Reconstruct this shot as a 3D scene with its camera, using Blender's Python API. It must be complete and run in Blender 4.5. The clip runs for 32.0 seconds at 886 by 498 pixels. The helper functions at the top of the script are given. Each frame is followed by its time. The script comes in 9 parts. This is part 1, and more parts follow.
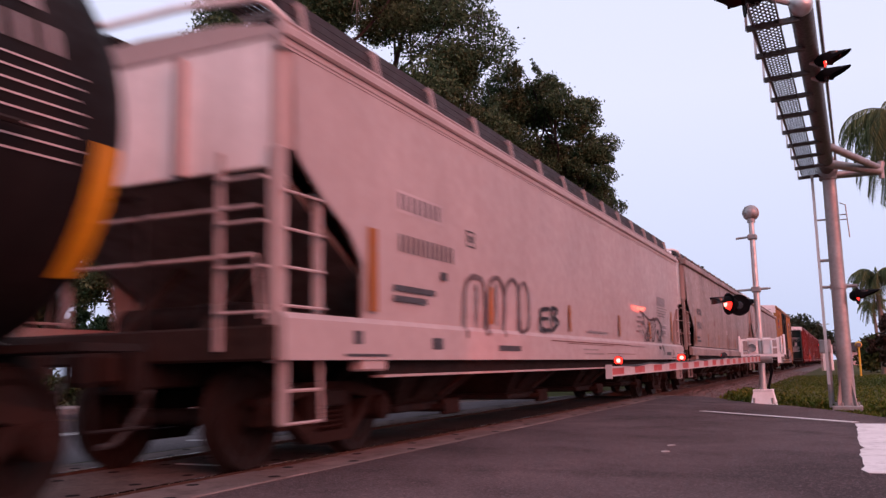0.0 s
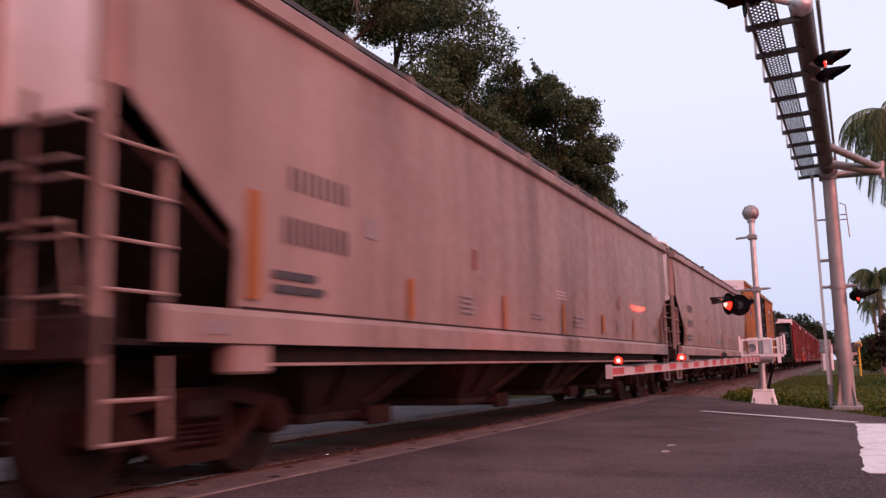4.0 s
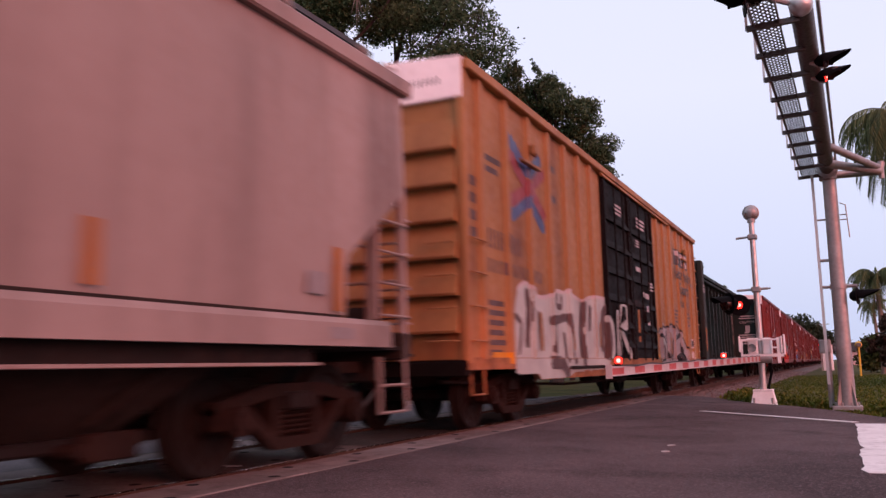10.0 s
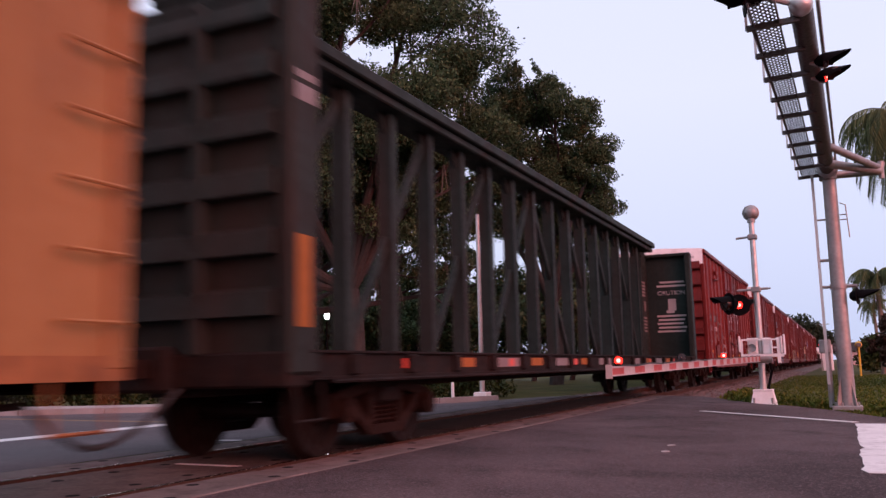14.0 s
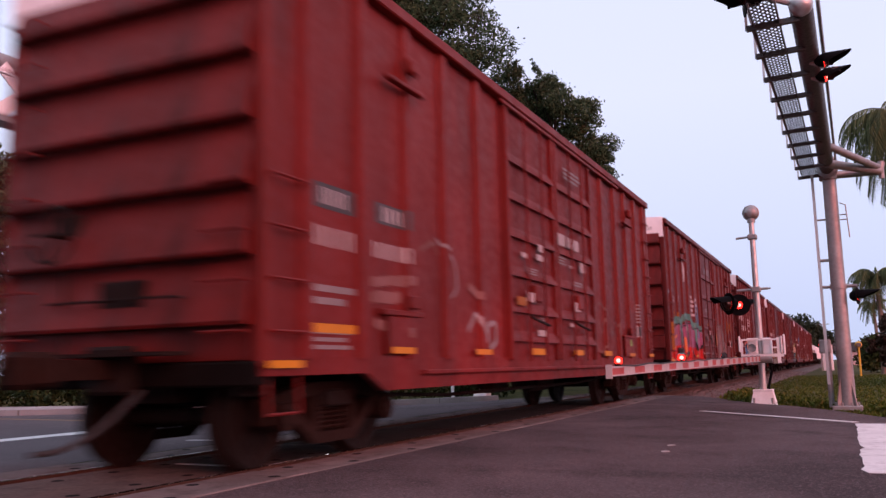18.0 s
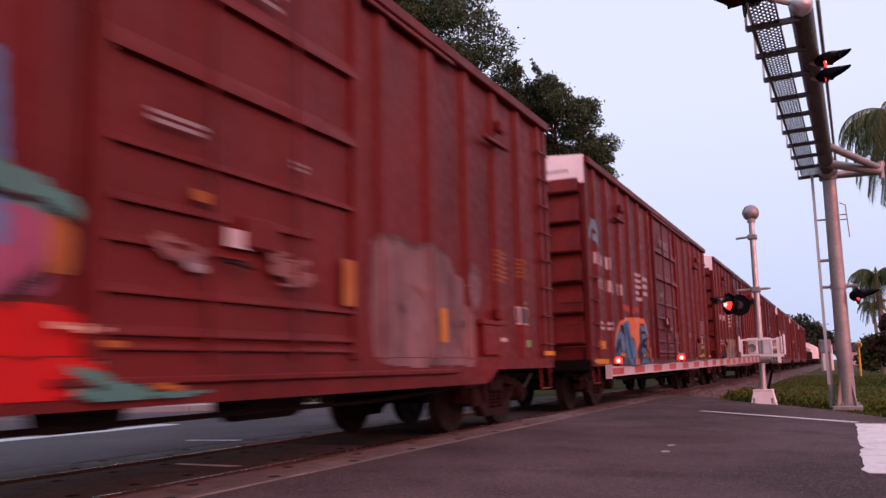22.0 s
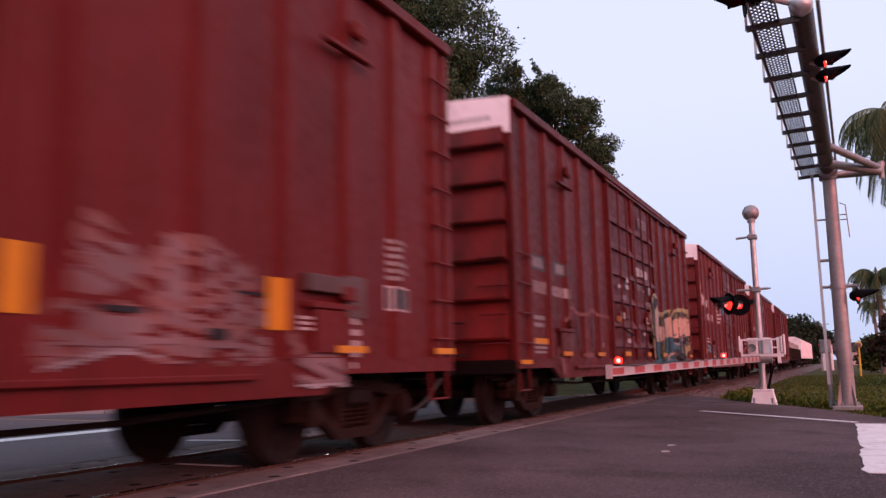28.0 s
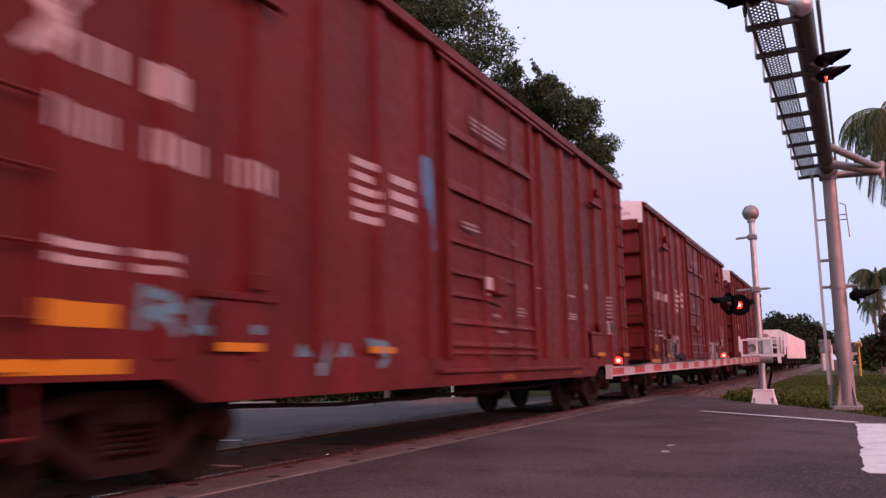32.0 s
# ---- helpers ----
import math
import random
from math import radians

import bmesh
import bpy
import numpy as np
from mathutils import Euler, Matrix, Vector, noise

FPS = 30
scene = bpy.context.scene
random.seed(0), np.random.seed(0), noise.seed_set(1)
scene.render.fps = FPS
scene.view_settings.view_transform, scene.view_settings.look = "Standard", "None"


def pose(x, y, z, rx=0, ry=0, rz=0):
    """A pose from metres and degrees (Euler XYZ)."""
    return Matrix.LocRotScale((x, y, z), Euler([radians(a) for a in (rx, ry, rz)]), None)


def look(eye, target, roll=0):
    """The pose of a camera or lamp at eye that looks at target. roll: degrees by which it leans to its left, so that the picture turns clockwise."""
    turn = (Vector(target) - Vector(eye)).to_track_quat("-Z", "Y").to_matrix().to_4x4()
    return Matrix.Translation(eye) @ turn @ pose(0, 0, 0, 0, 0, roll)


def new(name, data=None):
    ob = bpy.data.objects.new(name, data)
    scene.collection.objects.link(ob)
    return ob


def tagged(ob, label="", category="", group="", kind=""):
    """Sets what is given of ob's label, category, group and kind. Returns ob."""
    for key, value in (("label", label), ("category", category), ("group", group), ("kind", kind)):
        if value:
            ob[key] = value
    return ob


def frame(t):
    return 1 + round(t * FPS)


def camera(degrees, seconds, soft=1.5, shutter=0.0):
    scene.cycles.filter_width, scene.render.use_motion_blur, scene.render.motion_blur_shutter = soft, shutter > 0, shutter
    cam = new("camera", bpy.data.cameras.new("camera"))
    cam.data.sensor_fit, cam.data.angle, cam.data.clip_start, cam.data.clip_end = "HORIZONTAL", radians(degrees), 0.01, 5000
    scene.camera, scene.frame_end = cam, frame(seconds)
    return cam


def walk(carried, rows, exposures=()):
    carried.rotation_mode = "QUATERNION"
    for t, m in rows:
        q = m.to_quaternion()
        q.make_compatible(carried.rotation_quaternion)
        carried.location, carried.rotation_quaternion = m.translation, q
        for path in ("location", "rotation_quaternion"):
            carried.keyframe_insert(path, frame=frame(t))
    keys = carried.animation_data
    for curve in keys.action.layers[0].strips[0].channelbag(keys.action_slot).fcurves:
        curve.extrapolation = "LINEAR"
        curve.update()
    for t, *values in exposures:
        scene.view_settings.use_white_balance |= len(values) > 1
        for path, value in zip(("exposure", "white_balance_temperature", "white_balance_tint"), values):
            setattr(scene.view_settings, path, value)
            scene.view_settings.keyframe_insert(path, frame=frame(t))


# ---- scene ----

# ---- camera: one fixed tripod view, track along +Y, rail tops at z = 0 ----
EYE = Vector((5.51, 0.0, 0.834))
YAW, PITCH, ROLL = radians(24.753), radians(7.936), -1.276
AIM = Vector((-math.sin(YAW) * math.cos(PITCH), math.cos(YAW) * math.cos(PITCH), math.sin(PITCH)))
cam = camera(54.93, 32.0, soft=1.4, shutter=0.95)
VIEW = look(EYE, EYE + AIM, ROLL)
walk(cam, [(0.0, VIEW), (32.0, VIEW)], exposures=[(0.0, 0.0, 6650, 10), (3.0, 0.06, 6950, 10), (9.0, 0.02, 6800, 10), (12.0, 0.0, 6750, 10), (17.0, 0.0, 6500, 10), (32.0, 0.0, 6500, 10)])


def run(t):
    """Metres the train has rolled towards the camera after t seconds."""
    return 5.218 * t + 0.036 * t * t - 0.00034 * t ** 3


# ---- light: dusk sky, soft pink afterglow from behind the camera ----
world = bpy.data.worlds.new("dusk_sky")
scene.world = world
world.use_nodes = True
wt = world.node_tree
sky = wt.nodes.new("ShaderNodeTexSky")
sky.sky_type = "NISHITA"
sky.sun_disc = False
sky.sun_elevation = radians(20)
sky.sun_rotation = radians(121)
sky.dust_density = 6.0
tint = wt.nodes.new("ShaderNodeMix")
tint.data_type = "RGBA"
tint.blend_type = "MULTIPLY"
tint.inputs[0].default_value = 1.0
tint.inputs[7].default_value = (1.0, 0.86, 0.95, 1.0)
wt.links.new(sky.outputs[0], tint.inputs[6])
veil = wt.nodes.new("ShaderNodeMix")
veil.data_type = "RGBA"
veil.inputs[0].default_value = 0.85
sky_co = wt.nodes.new("ShaderNodeTexCoord")
sky_z = wt.nodes.new("ShaderNodeSeparateXYZ")
wt.links.new(sky_co.outputs["Generated"], sky_z.inputs[0])
fade = wt.nodes.new("ShaderNodeValToRGB")  # lavender dusk haze, bluer towards the horizon
fade.color_ramp.elements[0].color = (0.46, 0.515, 0.74, 1.0)
fade.color_ramp.elements[1].position = 0.3
fade.color_ramp.elements[1].color = (0.605, 0.632, 0.82, 1.0)
wt.links.new(sky_z.outputs[2], fade.inputs[0])
lift = wt.nodes.new("ShaderNodeMix")
lift.data_type = "RGBA"
lift.blend_type = "MULTIPLY"
lift.inputs[0].default_value = 1.0
lift.inputs[7].default_value = (10.0, 10.0, 10.0, 1.0)
wt.links.new(fade.outputs[0], lift.inputs[6])
wt.links.new(lift.outputs[2], veil.inputs[7])
wt.links.new(tint.outputs[2], veil.inputs[6])
wt.links.new(veil.outputs[2], wt.nodes["Background"].inputs["Color"])
wt.nodes["Background"].inputs["Strength"].default_value = 0.15

sun_data = bpy.data.lights.new("afterglow", "SUN")
sun_data.energy = 2.65
sun_data.angle = radians(40)
sun_data.color = (1.0, 0.15, 0.13)
sun = new("afterglow", sun_data)
sun.matrix_world = look((25, -15, 11), (0, 0, 0))


# ---- materials ----
def surface(name, col, rough=0.6, metal=0.0, var=0.25, grain=12.0, blotch=1.2, bump=0.15, dirt=None, dirt_amount=0.0,
            streak=False, spread=0.0, spec=0.5, speck=0.0):
    """A painted, stony or metal surface: two scales of colour variation, optional dirt in blotches or vertical streaks."""
    m = bpy.data.materials.new(name)
    m.use_nodes = True
    nt = m.node_tree
    n, l = nt.nodes, nt.links
    bsdf = n["Principled BSDF"]
    co = n.new("ShaderNodeTexCoord")

    def noise_tex(scale, detail=4.0, stretch=None):
        t = n.new("ShaderNodeTexNoise")
        t.inputs["Scale"].default_value = scale
        t.inputs["Detail"].default_value = detail
        if stretch:
            mp = n.new("ShaderNodeMapping")
            mp.inputs["Scale"].default_value = stretch
            l.new(co.outputs["Object"], mp.inputs["Vector"])
            l.new(mp.outputs[0], t.inputs["Vector"])
        else:
            l.new(co.outputs["Object"], t.inputs["Vector"])
        return t

    def ramp(src, lo, hi, a, b):
        r = n.new("ShaderNodeMapRange")
        r.inputs[1].default_value, r.inputs[2].default_value = lo, hi
        r.inputs[3].default_value, r.inputs[4].default_value = a, b
        l.new(src, r.inputs[0])
        return r.outputs[0]

    def mix(fac, a, b, mode="MIX"):
        x = n.new("ShaderNodeMix")
        x.data_type, x.blend_type = "RGBA", mode
        for sock, val in ((x.inputs[0], fac), (x.inputs[6], a), (x.inputs[7], b)):
            if isinstance(val, tuple):
                sock.default_value = (*val, 1.0)
            elif isinstance(val, float):
                sock.default_value = val
            else:
                l.new(val, sock)
        return x.outputs[2]

    big, fine = noise_tex(blotch, 5.0), noise_tex(grain, 6.0)
    lo = tuple(c * (1 - var) for c in col)
    hi = tuple(min(1.0, c * (1 + var)) for c in col)
    c = mix(ramp(big.outputs[0], 0.3, 0.7, 0.0, 1.0), lo, hi)
    c = mix(ramp(fine.outputs[0], 0.35, 0.7, 0.0, 0.5 * var + 0.1), c, tuple(x * 0.55 for x in col))
    if dirt:
        if streak:
            d = noise_tex(1.0, 5.0, streak if isinstance(streak, tuple) else (2.3, 2.3, 0.24))
            d2 = noise_tex(1.0, 3.0, (0.55, 0.55, 0.6))
            f = n.new("ShaderNodeMath")
            f.operation = "MULTIPLY"
            l.new(ramp(d.outputs[0], 0.42, 0.72, 0.0, 1.0), f.inputs[0])
            l.new(ramp(d2.outputs[0], 0.35, 0.65, 0.25, dirt_amount * 1.6), f.inputs[1])
            c = mix(f.outputs[0], c, dirt)
        else:
            d = noise_tex(blotch * 2.3, 6.0)
            c = mix(ramp(d.outputs[0], 0.5, 0.7, 0.0, dirt_amount), c, dirt)
    if speck:
        vo = n.new("ShaderNodeTexVoronoi")
        vo.inputs["Scale"].default_value = 70.0
        l.new(co.outputs["Object"], vo.inputs["Vector"])
        sep = n.new("ShaderNodeSeparateColor")
        l.new(vo.outputs["Color"], sep.inputs[0])
        c = mix(ramp(sep.outputs[0], 0.72, 0.98, 0.0, speck), c, tuple(min(1.0, x * 2.4) for x in col))
        c = mix(ramp(sep.outputs[1], 0.7, 0.95, 0.0, speck), c, tuple(x * 0.35 for x in col))
    if spread:
        oi = n.new("ShaderNodeObjectInfo")
        hsv = n.new("ShaderNodeHueSaturation")
        l.new(ramp(oi.outputs["Random"], 0.0, 1.0, 1 - spread, 1 + spread), hsv.inputs["Value"])
        l.new(c, hsv.inputs["Color"])
        c = hsv.outputs[0]
    l.new(c, bsdf.inputs["Base Color"])
    l.new(ramp(fine.outputs[0], 0.3, 0.7, max(0.05, rough - 0.12), min(1.0, rough + 0.12)), bsdf.inputs["Roughness"])
    bsdf.inputs["Metallic"].default_value = metal
    bsdf.inputs["Specular IOR Level"].default_value = spec
    if bump:
        bp = n.new("ShaderNodeBump")
        bp.inputs["Strength"].default_value = bump
        bp.inputs["Distance"].default_value = 0.02
        l.new(fine.outputs[0], bp.inputs["Height"])
        l.new(bp.outputs[0], bsdf.inputs["Normal"])
    return m


def glow(name, col, strength):
    m = bpy.data.materials.new(name)
    m.use_nodes = True
    b = m.node_tree.nodes["Principled BSDF"]
    b.inputs["Base Color"].default_value = (*[c * 0.5 for c in col], 1)
    b.inputs["Emission Color"].default_value = (*col, 1)
    b.inputs["Emission Strength"].default_value = strength
    return m


def leaf_material(name, col, warm):
    m = bpy.data.materials.new(name)
    m.use_nodes = True
    n, l = m.node_tree.nodes, m.node_tree.links
    b = n["Principled BSDF"]
    g = n.new("ShaderNodeNewGeometry")
    r = n.new("ShaderNodeValToRGB")
    r.color_ramp.elements[0].color = (*[c * 0.45 for c in col], 1)
    r.color_ramp.elements[1].color = (*warm, 1)
    e = r.color_ramp.elements.new(0.55)
    e.color = (*col, 1)
    l.new(g.outputs["Random Per Island"], r.inputs[0])
    l.new(r.outputs[0], b.inputs["Base Color"])
    b.inputs["Roughness"].default_value = 0.6
    b.inputs["Specular IOR Level"].default_value = 0.12
    t = n.new("ShaderNodeBsdfTranslucent")
    l.new(r.outputs[0], t.inputs["Color"])
    x = n.new("ShaderNodeMixShader")
    x.inputs[0].default_value = 0.2
    l.new(b.outputs[0], x.inputs[1])
    l.new(t.outputs[0], x.inputs[2])
    l.new(x.outputs[0], n["Material Output"].inputs[0])
    return m


